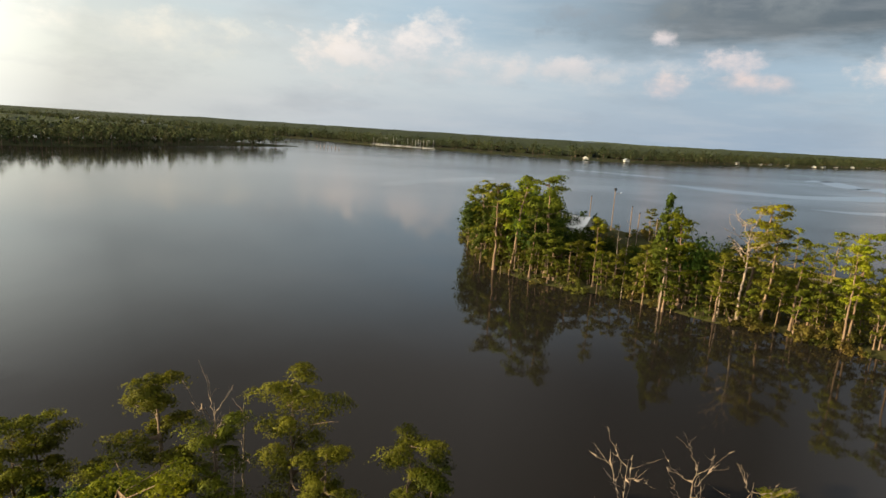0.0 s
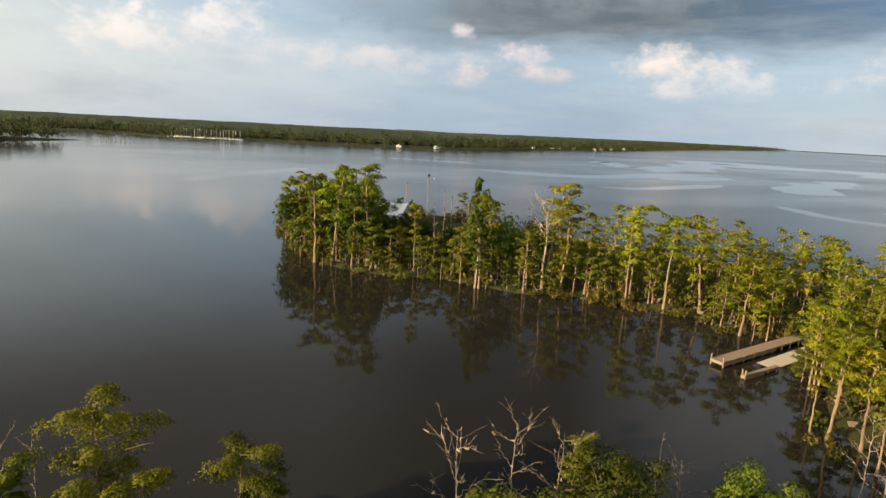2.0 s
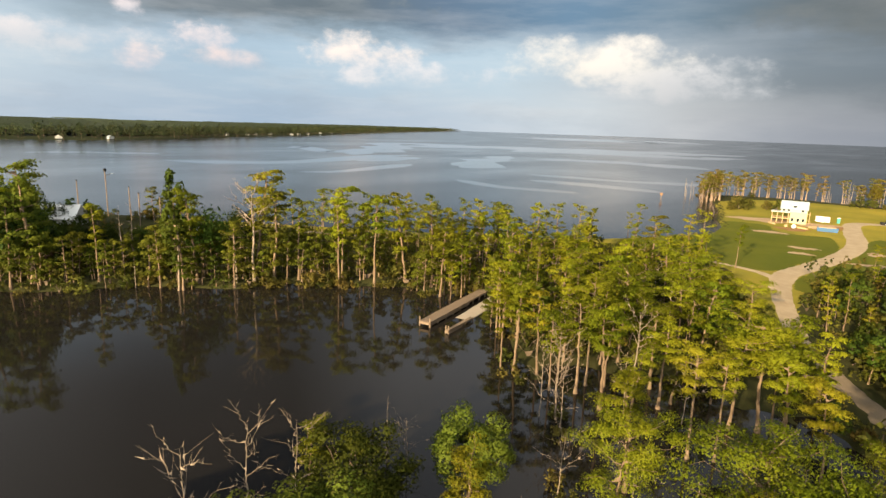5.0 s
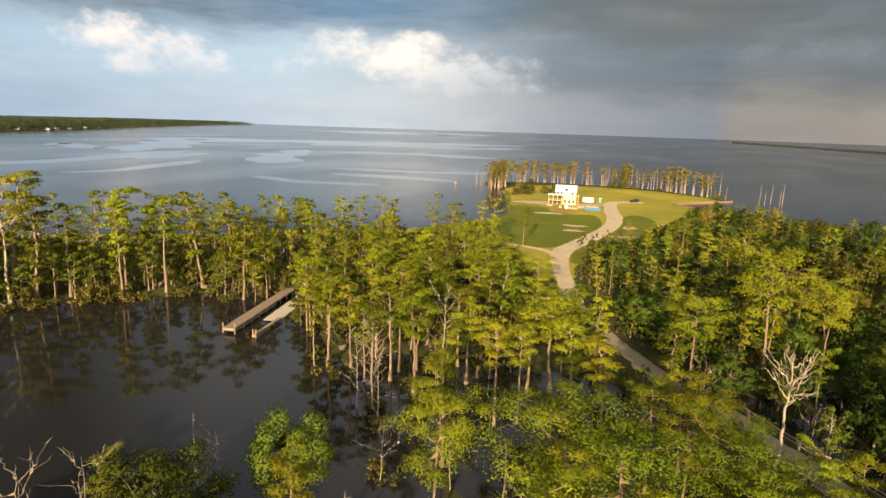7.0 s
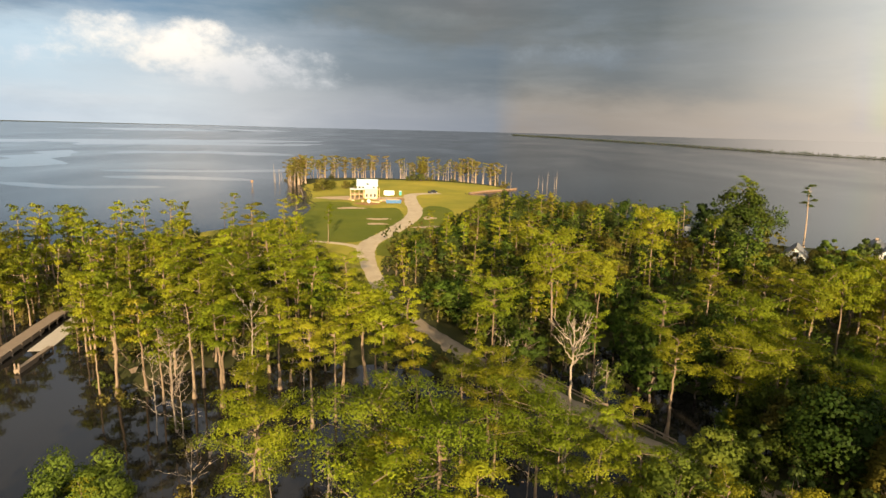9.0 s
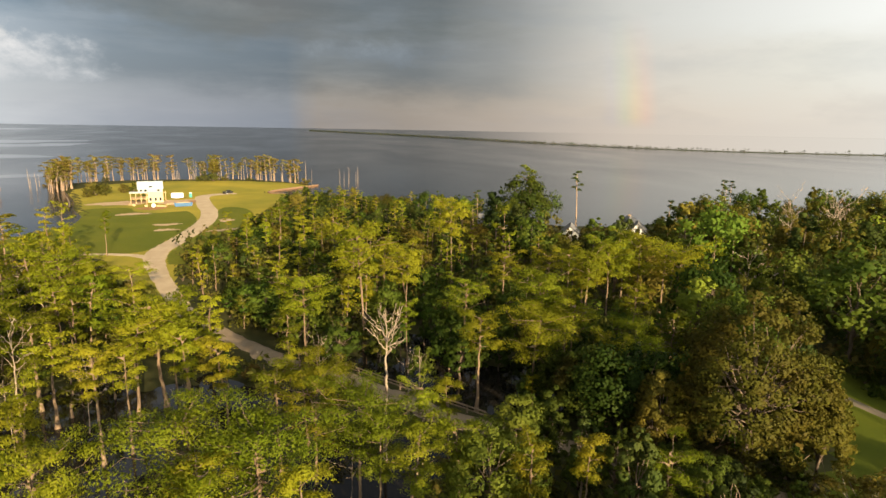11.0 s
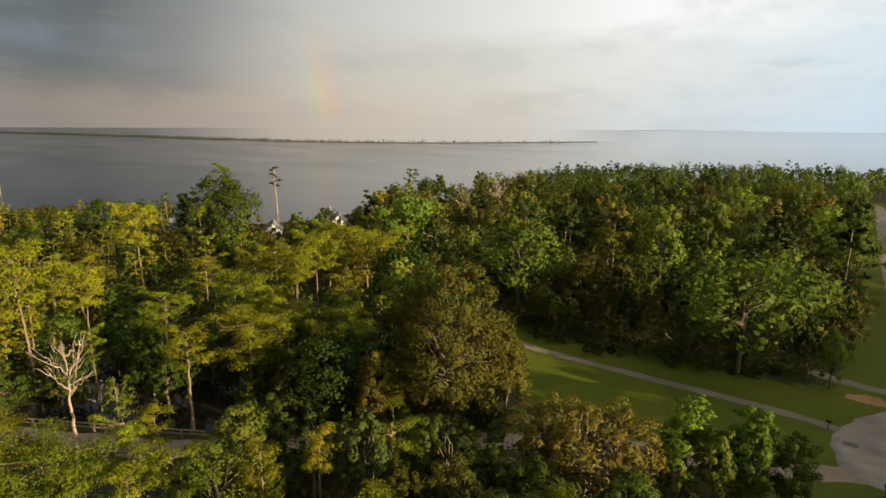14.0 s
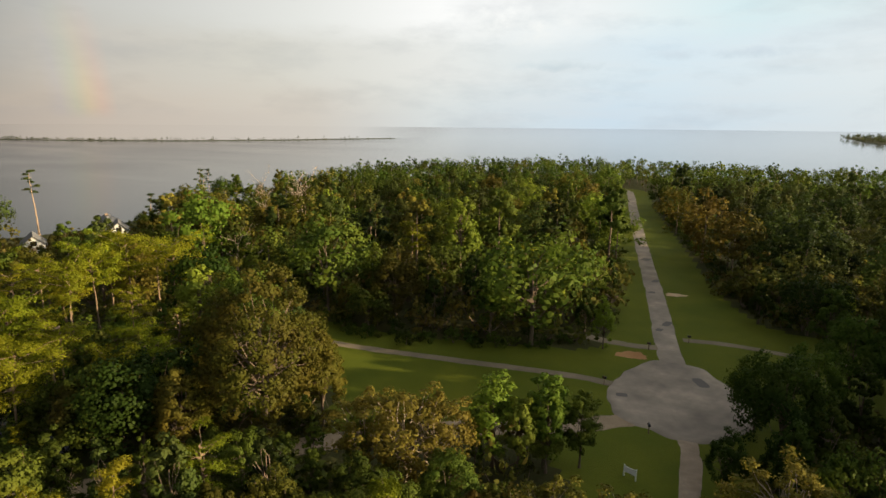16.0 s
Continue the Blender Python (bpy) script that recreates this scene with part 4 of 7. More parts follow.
ROUND_TREE = Kind("water_oak", [broadleaf(s, t, r, c, 96, 170, 0.215, puff=0.95) for s, t, r, c in ((24, 10, 4.1, 0.80), (25, 9, 3.6, 0.80))],
                  BARK_BROWN, LEAF_FRESH, "round fresh green leafy tree at the water's edge")
BIG_MAPLE = Kind("maple_tree", [broadleaf(43, 20, 6.4, 0.96, 230, 120, 0.30, puff=0.62, cone=0.35)],
                 BARK_BROWN, LEAF_RUST, "large dense rounded maple, rusty with seed, beside the lawn")
RUST_TREE = Kind("maple_tree", [broadleaf(s, t, r, c, 130, 120, 0.28, puff=0.85, cone=k) for s, t, r, c, k in ((41, 14, 4.4, 0.92, 0.35), (42, 13, 3.4, 0.92, 0.6))],
                 BARK_BROWN, LEAF_RUST, "rounded maple with rusty green foliage")
BRIGHT_TREE = Kind("young_tree", [broadleaf(s, t, r, c, 52, 64, 0.34, puff=1.45, cone=k) for s, t, r, c, k in ((51, 11, 1.9, 0.92, 0.5), (52, 10, 2.3, 0.88, 0.5))],
                   BARK_BROWN, LEAF_BRIGHT, "slender fresh green leafy tree")
PALE_OAK = Kind("pale_oak", [broadleaf(s, t, r, c, 84, 64, 0.25, puff=0.66, limb_every=2) for s, t, r, c in ((54, 11, 3.6, 0.75), (55, 10, 3.2, 0.8))],
                BARK_DEAD, LEAF_PALE, "half-bare oak with pale twigs and olive leaves")
PINE = Kind("tall_pine", [cypress(s, t, b, 2.2, 12, 40, 0.42, 6) for s, t, b in ((56, 20, 0.62), (57, 19, 0.55))],
            BARK_SPIT, LEAF_BROAD, "tall pine with a bare trunk and dark tufts")
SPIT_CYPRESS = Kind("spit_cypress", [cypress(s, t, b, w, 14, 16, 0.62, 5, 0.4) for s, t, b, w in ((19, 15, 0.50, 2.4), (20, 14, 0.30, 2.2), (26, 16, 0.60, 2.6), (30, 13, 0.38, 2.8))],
                    BARK_SPIT, LEAF_SPIT, "thin cypress with a tufted top at the lot's edge, coloured as if sunlit")
DEAD_TREE = Kind("dead_tree", [bare_tree(61, 14, 4.0, 12, 0.55), bare_tree(62, 12, 3.4, 14, 0.4), bare_tree(63, 13, 3.0, 10, 0.5), bare_tree(64, 10, 3.2, 9, 0.3, 3, 0.45), bare_tree(65, 12, 2.4, 10, 0.3, 3, 0.45), bare_tree(66, 17, 2.9, 13, 0.72, 3, 1.25)],
                 BARK_DEAD, None, "bleached dead tree with crooked bare limbs")
SNAG = Kind("dead_tree", [bare_tree(71, 9, 0.8, 4, 0.5, 1), bare_tree(72, 11, 1.0, 5, 0.5, 1), bare_tree(73, 8, 0.6, 3, 0.4, 0)],
            BARK_DEAD, None, "bare grey dead cypress with broken stubs")
SHRUB = Kind("shrub", [bush(81, 3.0, 1.6, 14, 40, 0.34), bush(82, 4.2, 1.8, 18, 40, 0.36), bush(83, 2.2, 1.5, 12, 36, 0.3)],
             BARK_BROWN, LEAF_SHRUB, "leafy green shrub in the undergrowth", "shrub")

COVE_CYPRESS = Kind("cove_cypress", [cypress(s, t, b, w, p, 190, 0.22, 6, 0.30) for s, t, b, w, p in ((44, 16, 0.28, 2.7, 24), (45, 16, 0.36, 4.2, 34), (46, 13, 0.42, 3.3, 20), (47, 13, 0.42, 2.8, 16))],
                    BARK_BROWN, LEAF_COVE, "green cypress with gappy tufted tiers beside dark water")
DARK_PINE = Kind("loblolly_pine", [broadleaf(s, t, r, c, 52, 56, 0.40, puff=1.1, cone=k) for s, t, r, c, k in ((58, 15, 2.2, 0.75, 0.7), (59, 14, 2.6, 0.7, 0.5))],
                 BARK_BROWN, LEAF_PINE, "dark green pine with a tapering tufted crown")
POINT_CYPRESS = Kind("point_cypress", [cypress(s, t, b, w, p, 46, 0.36, 5, 0.28) for s, t, b, w, p in ((36, 14, 0.25, 2.7, 28), (37, 15, 0.32, 2.3, 24), (38, 13, 0.22, 2.2, 26))],
                     BARK_CYPRESS, LEAF_COVE, "dark green cypress, leafy almost down to the water")


# ---- woods ----
rng = np.random.default_rng(5)
paths = [(DRIVE, 3.4), (LANE, 2.6), (ROAD, 4.5), (STUB, 2.6), (CROSS_EAST, 2.2), (CROSS_WEST, 2.0), (SPUR, 2.4)]


def free(x, y, margin=0.0, shore_gap=1.0):
    """True where trees may stand: on land, off paths, lawns and the turning circle."""
    ok = inside(shore, x, y) & (line_gap(shore, x, y, True) > shore_gap)
    for line, half in paths:
        ok &= line_gap(line, x, y) > half + margin
    ok &= ~inside(LAWN_NEAR, x, y) & ~inside(LAWN_LOT, x, y)
    return ok & (np.hypot(x - CIRCLE[0], y - CIRCLE[1]) > CIRCLE[2] + 1.5)


def scatter(x0, x1, y0, y1, step):
    x, y = np.meshgrid(np.arange(x0, x1, step), np.arange(y0, y1, step))
    x, y = x.ravel() + rng.uniform(-0.42, 0.42, x.size) * step, y.ravel() + rng.uniform(-0.42, 0.42, y.size) * step
    return x, y


def free_spots(x, y, margin=0.0, shore_gap=1.0):
    ok = free(x, y, margin, shore_gap)
    return list(zip(x[ok].tolist(), y[ok].tolist()))


taken = []


def spot_free(x, y, gap):
    return all((x - a) ** 2 + (y - b) ** 2 > gap * gap for a, b in taken)


def set_tree(kind, x, y, *more, **named):
    taken.append((x, y))
    return kind.plant(x, y, *more, **named)


# ground kept in the camera's sight above the trees: drive, lawns, banks and water
OPEN = [smooth_line(p, 2.5) for p in (
    [(178, 56), (169, 51), (161, 44), (148, 33)],
    [(216, 22), (240, 19), (271, 11), (304, 8), (330, -2), (350, -16), (340, -30), (300, -45)],
    [(180, 93), (199, 78)],
    [(57, -71), (45, -58), (40, -49), (28, -56), (20, -62), (13, -58), (11, -48), (4, -52), (2, -44)],
    [(10, -97), (16, -137), (24, -175), (32, -216), (42, -265), (51, -310)],
    [(2, -100), (-8, -106), (-16, -100), (4, -120), (12, -150)],
    [(295, -36), (308, -67), (300, -93), (265, -104), (205, -100), (202, -119), (210, -141), (217, -149), (276, -226), (297, -299), (297, -359)],
    [(46, 216), (51, 214), (56, 212)], [(183, -90), (183, -95)], [(180, -116), (180, -122)])]
OPEN = np.concatenate(OPEN)
LOW_DRIVE = smooth_line([(150, 32), (137, 28), (126, 24), (114, 20), (102, 13), (92, 6), (84, 0), (78, -7), (70, -13), (63, -19)], 2.5)
OPEN_TURN, OPEN_FAR = np.arctan2(OPEN[:, 0], OPEN[:, 1]), np.hypot(OPEN[:, 0], OPEN[:, 1])


def sightline_cap(x, y, half=2.6, line=None):
    """The tallest a tree may be here without hiding that ground from the camera."""
    d, turn = math.hypot(x, y), math.atan2(x, y)
    turns, far = (OPEN_TURN, OPEN_FAR) if line is None else (np.arctan2(line[:, 0], line[:, 1]), np.hypot(line[:, 0], line[:, 1]))
    behind = (np.abs(turns - turn) < half / d) & (far > d + 1.0)
    return float(np.min(EYE - 0.6 - (EYE - 0.6) * d / far[behind])) if behind.any() else 99.0


# the wooded point across the cove
for x, y, tall in ((11.2, 187.5, 16.6), (13.3, 164.1, 20.9), (15.7, 151.4, 23.8), (19.7, 148.0, 24.6), (23.8, 142.7, 18.9), (27.9, 143.1, 25.2), (32.5, 137.5, 10.5), (38.4, 136.9, 16.8),
                   (46.9, 126.1, 14.2), (49.8, 121.5, 15.9), (53.8, 123.6, 20.4), (58.6, 116.2, 14.8), (66.8, 114.1, 21.0), (69.2, 125.1, 23.4), (14.5, 175, 19), (22, 158, 20)):
    if int(x * 10) % 9 < 5:
        set_tree(POINT_CYPRESS, x, y, tall)
    else:
        set_tree(CYPRESS_MID, x, y, tall, which=(0, 2, 5, 2)[int(x) % 4])
for x, y, tall in ((76.9, 103.5, 19.7), (78.6, 104.6, 21.2), (82.7, 98.2, 20.1), (89.2, 95.0, 20.0), (90.7, 88.0, 18.2), (88.4, 83.1, 15.8), (91.5, 79.8, 13.7), (82.1, 61.2, 13.2), (72, 112, 18), (84, 106, 17), (96, 90, 15)):
    set_tree(CYPRESS_MID, x, y, tall)
for x, y, tall, wide in ((29.1, 155.0, 21.0, 0.8), (50.5, 125.8, 23.5, 0.62), (56.5, 126.0, 17.0, 0.6), (23, 170, 17, 0.9), (36, 150, 10, 0.8), (70, 135, 13, 0.8), (12.5, 158, 15, 0.9), (14.5, 168, 17, 0.9), (17.5, 156, 19, 0.8), (21, 150, 17, 0.8), (12, 178, 14, 0.9), (33, 141, 8.5, 0.8), (26, 148, 15, 0.9)):
    set_tree(BROAD_MID, x, y, tall, wide=wide, label="dark columnar cedar-like tree on the point")
for x, y, tall in ((43.0, 194.0, 5.5), (47.5, 197.0, 5.0), (52.0, 199.0, 5.2), (56.5, 203.0, 5.0)):
    set_tree(BROAD_MID, x, y, tall, wide=1.1, label="low dark leafy tree before the house on the point")
set_tree(DEAD_TREE, 63.5, 116.6, 20.2, which=0)
set_tree(SNAG, 43.1, 129.5, 6.1, which=2)
set_tree(SNAG, 49.0, 121.9, 16.0, which=1)
set_tree(SNAG, 60, 118, 13.0, which=0)
for x, y, tall in ((46, 145, 15), (50, 150, 15), (17, 146.5, 5)):
    set_tree(SNAG, x, y, tall)

# beside the cove, below the camera
for x, y, tall, which in ((-21.3, 43.8, 17.0, 0), (-10.6, 43.4, 17.0, 1), (-1.6, 41.5, 13.0, 2), (-17.3, 43.3, 13.0, 3), (-31.8, 40.5, 14.0, 2), (-30.2, 41.2, 12.5, 3), (-8.2, 41.2, 12.5, 0), (-24.6, 41.0, 10.5, 3), (0.8, 41.0, 11.5, 3)):
    set_tree(COVE_CYPRESS, x, y, tall, which=which)
set_tree(SNAG, -15.5, 46.3, 14.0, which=1)
set_tree(SNAG, -15.3, 42.8, 10.0, which=0)
set_tree(SNAG, -26.0, 42.5, 10.0, which=2)
set_tree(DEAD_TREE, -17.0, 44.5, 14.2, which=2)
for x, y, tall in ((-24.8, 40.2, 9.0), (-28.7, 39.1, 9.0)):
    set_tree(BROAD_NEAR, x, y, tall)
for x, y, tall, which in ((16.9, 42.7, 12.0, 3), (22.5, 43.8, 12.0, 4), (26.0, 41.9, 11.4, 3), (59.3, 37.6, 11.1, 4), (60.3, 35.8, 10.4, 1), (57.6, 33.5, 9.0, 4), (57.8, -8.9, 17.0, 5), (68.0, 30.4, 8.6, 3), (78, -3, 7.0, 3), (47, 27, 8.0, 3), (66.2, -13.0, 8.0, 4), (46.5, 4.0, 8.5, 3), (51.0, -4.5, 8.0, 3), (43.5, 12.5, 8.0, 4), (54.5, 9.0, 9.0, 3), (61.0, 11.0, 9.0, 4), (71.0, 24.0, 9.5, 3), (49.0, 20.0, 7.5, 3)):
    set_tree(DEAD_TREE, x, y, tall, which=which)
set_tree(CYPRESS_NEAR, 27.6, 42.3, 10.6, which=4)
set_tree(SNAG, 38.4, 43.1, 9.0, which=2)
set_tree(SNAG, 66.0, -14.4, 8.6, which=0)
set_tree(DEAD_TREE, 39.0, 40.5, 7.2, which=3)
for x, y, tall, which in ((28.9, 36.4, 11.0, 0), (40.3, 33.2, 10.0, 1), (19.4, 35.1, 9.6, 1), (24.0, 33.0, 9.4, 1)):
    set_tree(ROUND_TREE, x, y, tall, which=which)

# the flooded wood
for x, y, tall, reach in ((46.3, 8.2, 13.9, 6.8), (41.1, 18.3, 14, 4.4), (42.9, 3.4, 13, 6), (55.0, -1.4, 12.7, 4.3), (49.7, -5.2, 12.7, 5), (62.8, -41.1, 11.6, 3.6)):
    set_tree(CYPRESS_BROAD, x, y, tall, wide=reach / 5.6 * 14 / tall)
for x, y, tall, reach in ((90.4, -10.5, 20, 6), (93.3, -17.8, 15.8, 4), (125.3, -34.7, 19, 5), (77.0, -35.9, 15, 5.3), (83.3, -45.6, 15.8, 4), (91.5, -61.0, 16.6, 5), (83.7, -63.3, 16, 4.5), (85.7, -51.5, 16.8, 4), (85.0, -1.3, 13.5, 4.5), (103.9, 36.2, 14.2, 5.5), (76.2, 16.6, 14.2, 6.4), (86.0, 40.4, 14.2, 5)):
    set_tree(CYPRESS_TOP, x, y, tall, wide=reach / 4.9 * 15 / tall)
for x, y, tall, which in ((44.5, -6.5, 12.0, 0), (38.2, -17.4, 11.4, 4), (39.8, -23.0, 11.1, 4), (43.0, -13.2, 11.5, 5), (41.2, -8.0, 12.1, 5)):
    set_tree(CYPRESS_NEAR, x, y, tall, which=which)
for x, y, tall in ((42.3, -15.4, 11.4), (46.1, -19.3, 11.7), (50.0, -24.5, 10.5)):
    set_tree(BROAD_CLOSE, x, y, tall, wide=1.05)
for x, y, tall, which in ( (65.1, 18.0, 13.0, 1), (68.2, 48.4, 14.8, 4), (68.2, 50.8, 12.1, 4), (63.1, 20.3, 13.9, 1), (72.1, 38.4, 16.0, 1), (67.0, 33.3, 14.3, 4),
                          (76.4, -35.0, 14.0, 0), (52.5, 22.5, 12.0, 2), (56.0, -15.5, 10.5, 4)):
    set_tree(CYPRESS_NEAR, x, y, tall, which=which)
for x, y, tall in ((84.8, 29.1, 13.0), (80.4, 40.5, 13.0), (120.3, -11.7, 13.0), (110.4, -10.8, 15.1), (113.3, -21.7, 11.8), (91.8, -49.9, 12.7), (96.0, -61.5, 13.0), (80.3, 60.6, 11.7)):
    set_tree(CYPRESS_MID, x, y, tall)
for x, y, tall, which in ((80.0, 61.0, 13.5, 4), (76.1, 53.7, 12.5, 1), (70.0, 45.4, 13.0, 4), (84.5, 64.5, 10.0, 5), (93.8, 80.9, 11.0, 5), (88.5, 80.2, 9.0, 4)):
    set_tree(CYPRESS_MID, x, y, tall, which=which, wide=0.95)
for x, y, tall in ((86.0, 66.8, 7.5), (83.2, 65.4, 5.5), (89.5, 68.2, 8.5), (81.5, 63.6, 6.5)):
    set_tree(CYPRESS_YOUNG, x, y, tall, wide=1.2)
# broad sunlit crowns standing above the low wood south of the drive
for x, y, tall in ((97.4, -36.8, 13), (97.5, -45.5, 13), (90.2, -49.8, 12.5), (94.5, -59.4, 13), (93.2, -67.1, 13), (87.0, -69.4, 12), (75.3, -38.5, 13), (75.8, -50.1, 12), (82.0, -24.8, 13.5), (66.1, -22.0, 13), (102.0, -52.0, 12.5), (99.0, -64.0, 12.0)):
    set_tree(CYPRESS_NEAR, x, y, tall, which=(1, 3, 5)[int(x) % 3], wide=1.12)
for x, y, tall in ((99.2, 25.0, 13), (103.2, 32.0, 13), (70.6, 12.4, 13), (74.0, 19.4, 13), (67.9, 8.2, 12), (89.1, 32.0, 13), (78.2, 31.5, 13), (57.6, 2.1, 12), (73.8, 36.4, 13)):
    if float(line_gap(DRIVE, np.float64(x), np.float64(y))) > 3.0:
        set_tree(CYPRESS_NEAR, x, y, tall, which=(0, 2, 5)[int(x) % 3])
# trees between the cove and the cleared lot
for x, y, tall in ((149.4, 63.4, 14.0), (144.6, 67.0, 12.0), (152.1, 59.5, 11.0), (125.6, 97.5, 14.5), (124.1, 92.1, 14.4), (119.5, 98.1, 12.0), (131.6, 76.9, 10.9), (125.6, 76.7, 10.5), (132.7, 72.9, 8.6), (113.2, 101.0, 11.6), (118.8, 80.8, 10.1), (124.6, 80.2, 8.5), (140.9, 44.5, 7.9), (178.2, 18.8, 9.8), (164.6, 12.8, 11.3), (163.5, 3.4, 13.5), (154.6, -2.8, 12.1), (151.8, 6.8, 10.8), (155.9, -7.3, 10.9)):
    set_tree(CYPRESS_MID, x, y, tall)
for x, y, tall in ((165, 22, 6.0), (158, 19.5, 7.0), (150, 20, 6.0), (143, 17, 7.0), (168, 14, 6.5), (160, 10, 7.5), (152, 12, 6.5), (172, 60, 6.5), (176, 16, 5.0), (135, 19, 5.5)):
    set_tree(BROAD_MID, x, y, tall, label="low dark leafy tree beside the drive")
# lone trees on the south shore
set_tree(CYPRESS_MID, 193.2, -81.1, 21.5, which=3)
set_tree(BROAD_MID, 190.0, -79.5, 18.5, which=0, wide=1.15)
set_tree(BROAD_MID, 189.0, -84.0, 15.0, which=2, wide=1.0)
set_tree(BROAD_MID, 186.0, -76.0, 14.0, which=0, wide=1.1)
set_tree(PINE, 195.2, -101.3, 21.0, which=0, label="tall lone pine with a bare trunk beside the house")
for x, y, tall in ((151.8, -109.7, 15.0), (156, -118, 14), (160, -124, 14.5), (166, -132, 14), (193.1, -162.3, 17.0), (186, -158, 15), (200, -172, 16), (194.0, -62.8, 14.0)):
    set_tree(PINE, x, y, tall)
for x, y, tall, which in ((90.8, -84.0, 13.0, 3), (141.4, -142.6, 16.0, 1), (125.7, -141.9, 17.5, 0), (128.0, -146.0, 16.0, 1), (136.0, -139.0, 13.0, 2)):
    set_tree(DEAD_TREE, x, y, tall, which=which)
# low leafy trees set on the camera's side to hide the drive's far end
for k, (x, y) in enumerate(DRIVE):
    if 12 < x < 60 and y < -22 and k % 2 == 0:
        set_tree(BROAD_CLOSE, x * 0.86 + 0.8 * math.sin(k), y * 0.86, 7.2 + 1.6 * math.sin(k * 1.7), wide=0.85)
# maples and young trees round the lawn
set_tree(BIG_MAPLE, 44.0, -43.0, 20.4, wide=1.05)
for x, y, tall, which in ((41.8, -50.0, 11.5, 1), (52.5, -47.5, 12.0, 0), (48.5, -36.0, 11.0, 1), (61.1, -39.8, 11.1, 1)):
    set_tree(RUST_TREE, x, y, tall, which=which)
for x, y, tall, which in ((52.5, -109.0, 20.5, 0), (41.8, -106.3, 13.5, 0), (20.8, -51.7, 9.6, 1), (16.2, -55.2, 10.0, 0), (27.9, -96.7, 9.6, 0), (18.0, -90.5, 8.0, 1), (15.5, -53.2, 9.4, 0)):
    set_tree(BRIGHT_TREE, x, y, tall, which=which)
for x, y, tall, which in ((26.6, -43.6, 10.6, 0), (30.8, -43.2, 9.4, 1), (24.5, -45.2, 9.6, 1), (-5.2, -48.7, 9.6, 0), (11.1, -40.5, 7.6, 1), (6.0, -43.5, 6.6, 1), (-1.5, -44.5, 7.6, 1)):
    set_tree(PALE_OAK, x, y, tall, which=which, wide=1.25)
for x, y, tall in ((-5.8, -66.1, 12.0), (-9.3, -61.7, 11.0), (-0.8, -56.8, 7.4), (-13.6, -83.4, 12.5), (-13.4, -104.1, 11.0), (-3.6, -72.7, 8.6), (-13.0, -70.1, 12.0), (-6.0, -58.0, 9.0), (-10.0, -53.0, 10.0), (22.2, -95.6, 8.1), (-9.5, -76, 10), (-18, -92, 10)):
    set_tree(BROAD_NEAR, x, y, tall, wide=0.8, label="very dark dense broadleaf tree beside the road")
set_tree(BROAD_NEAR, -4.2, -116.6, 7.6, which=1)


# slender cypress and shrubs crowding the shore of the point and cove
for x, y in free_spots(*scatter(0, 110, 60, 215, 2.8), 0.0, 0.2):
    edge = float(line_gap(shore, np.float64(x), np.float64(y), True))
    if edge < 12 and x < 98 - 0.1 * y + 10 and spot_free(x, y, 1.6):
        tall = min(rng.uniform(5.0, 11.5), sightline_cap(x, y))
        if tall > 4 and rng.random() < 0.70:
            CYPRESS_YOUNG.plant(x, y, tall)
        elif rng.random() < 0.45:
            SHRUB.plant(x, y, min(rng.uniform(2.5, 5.0), max(2.0, sightline_cap(x, y))))
    elif edge < 30 and y > 120 and x < 60 and spot_free(x, y, 3.2) and rng.random() < 0.6:
        (BROAD_MID if rng.random() < 0.6 else CYPRESS_MID).plant(x, y, min(rng.uniform(10, 18), sightline_cap(x, y)) if x < 36 else min(rng.uniform(5, 10), sightline_cap(x, y, 3.0) + 1.5))

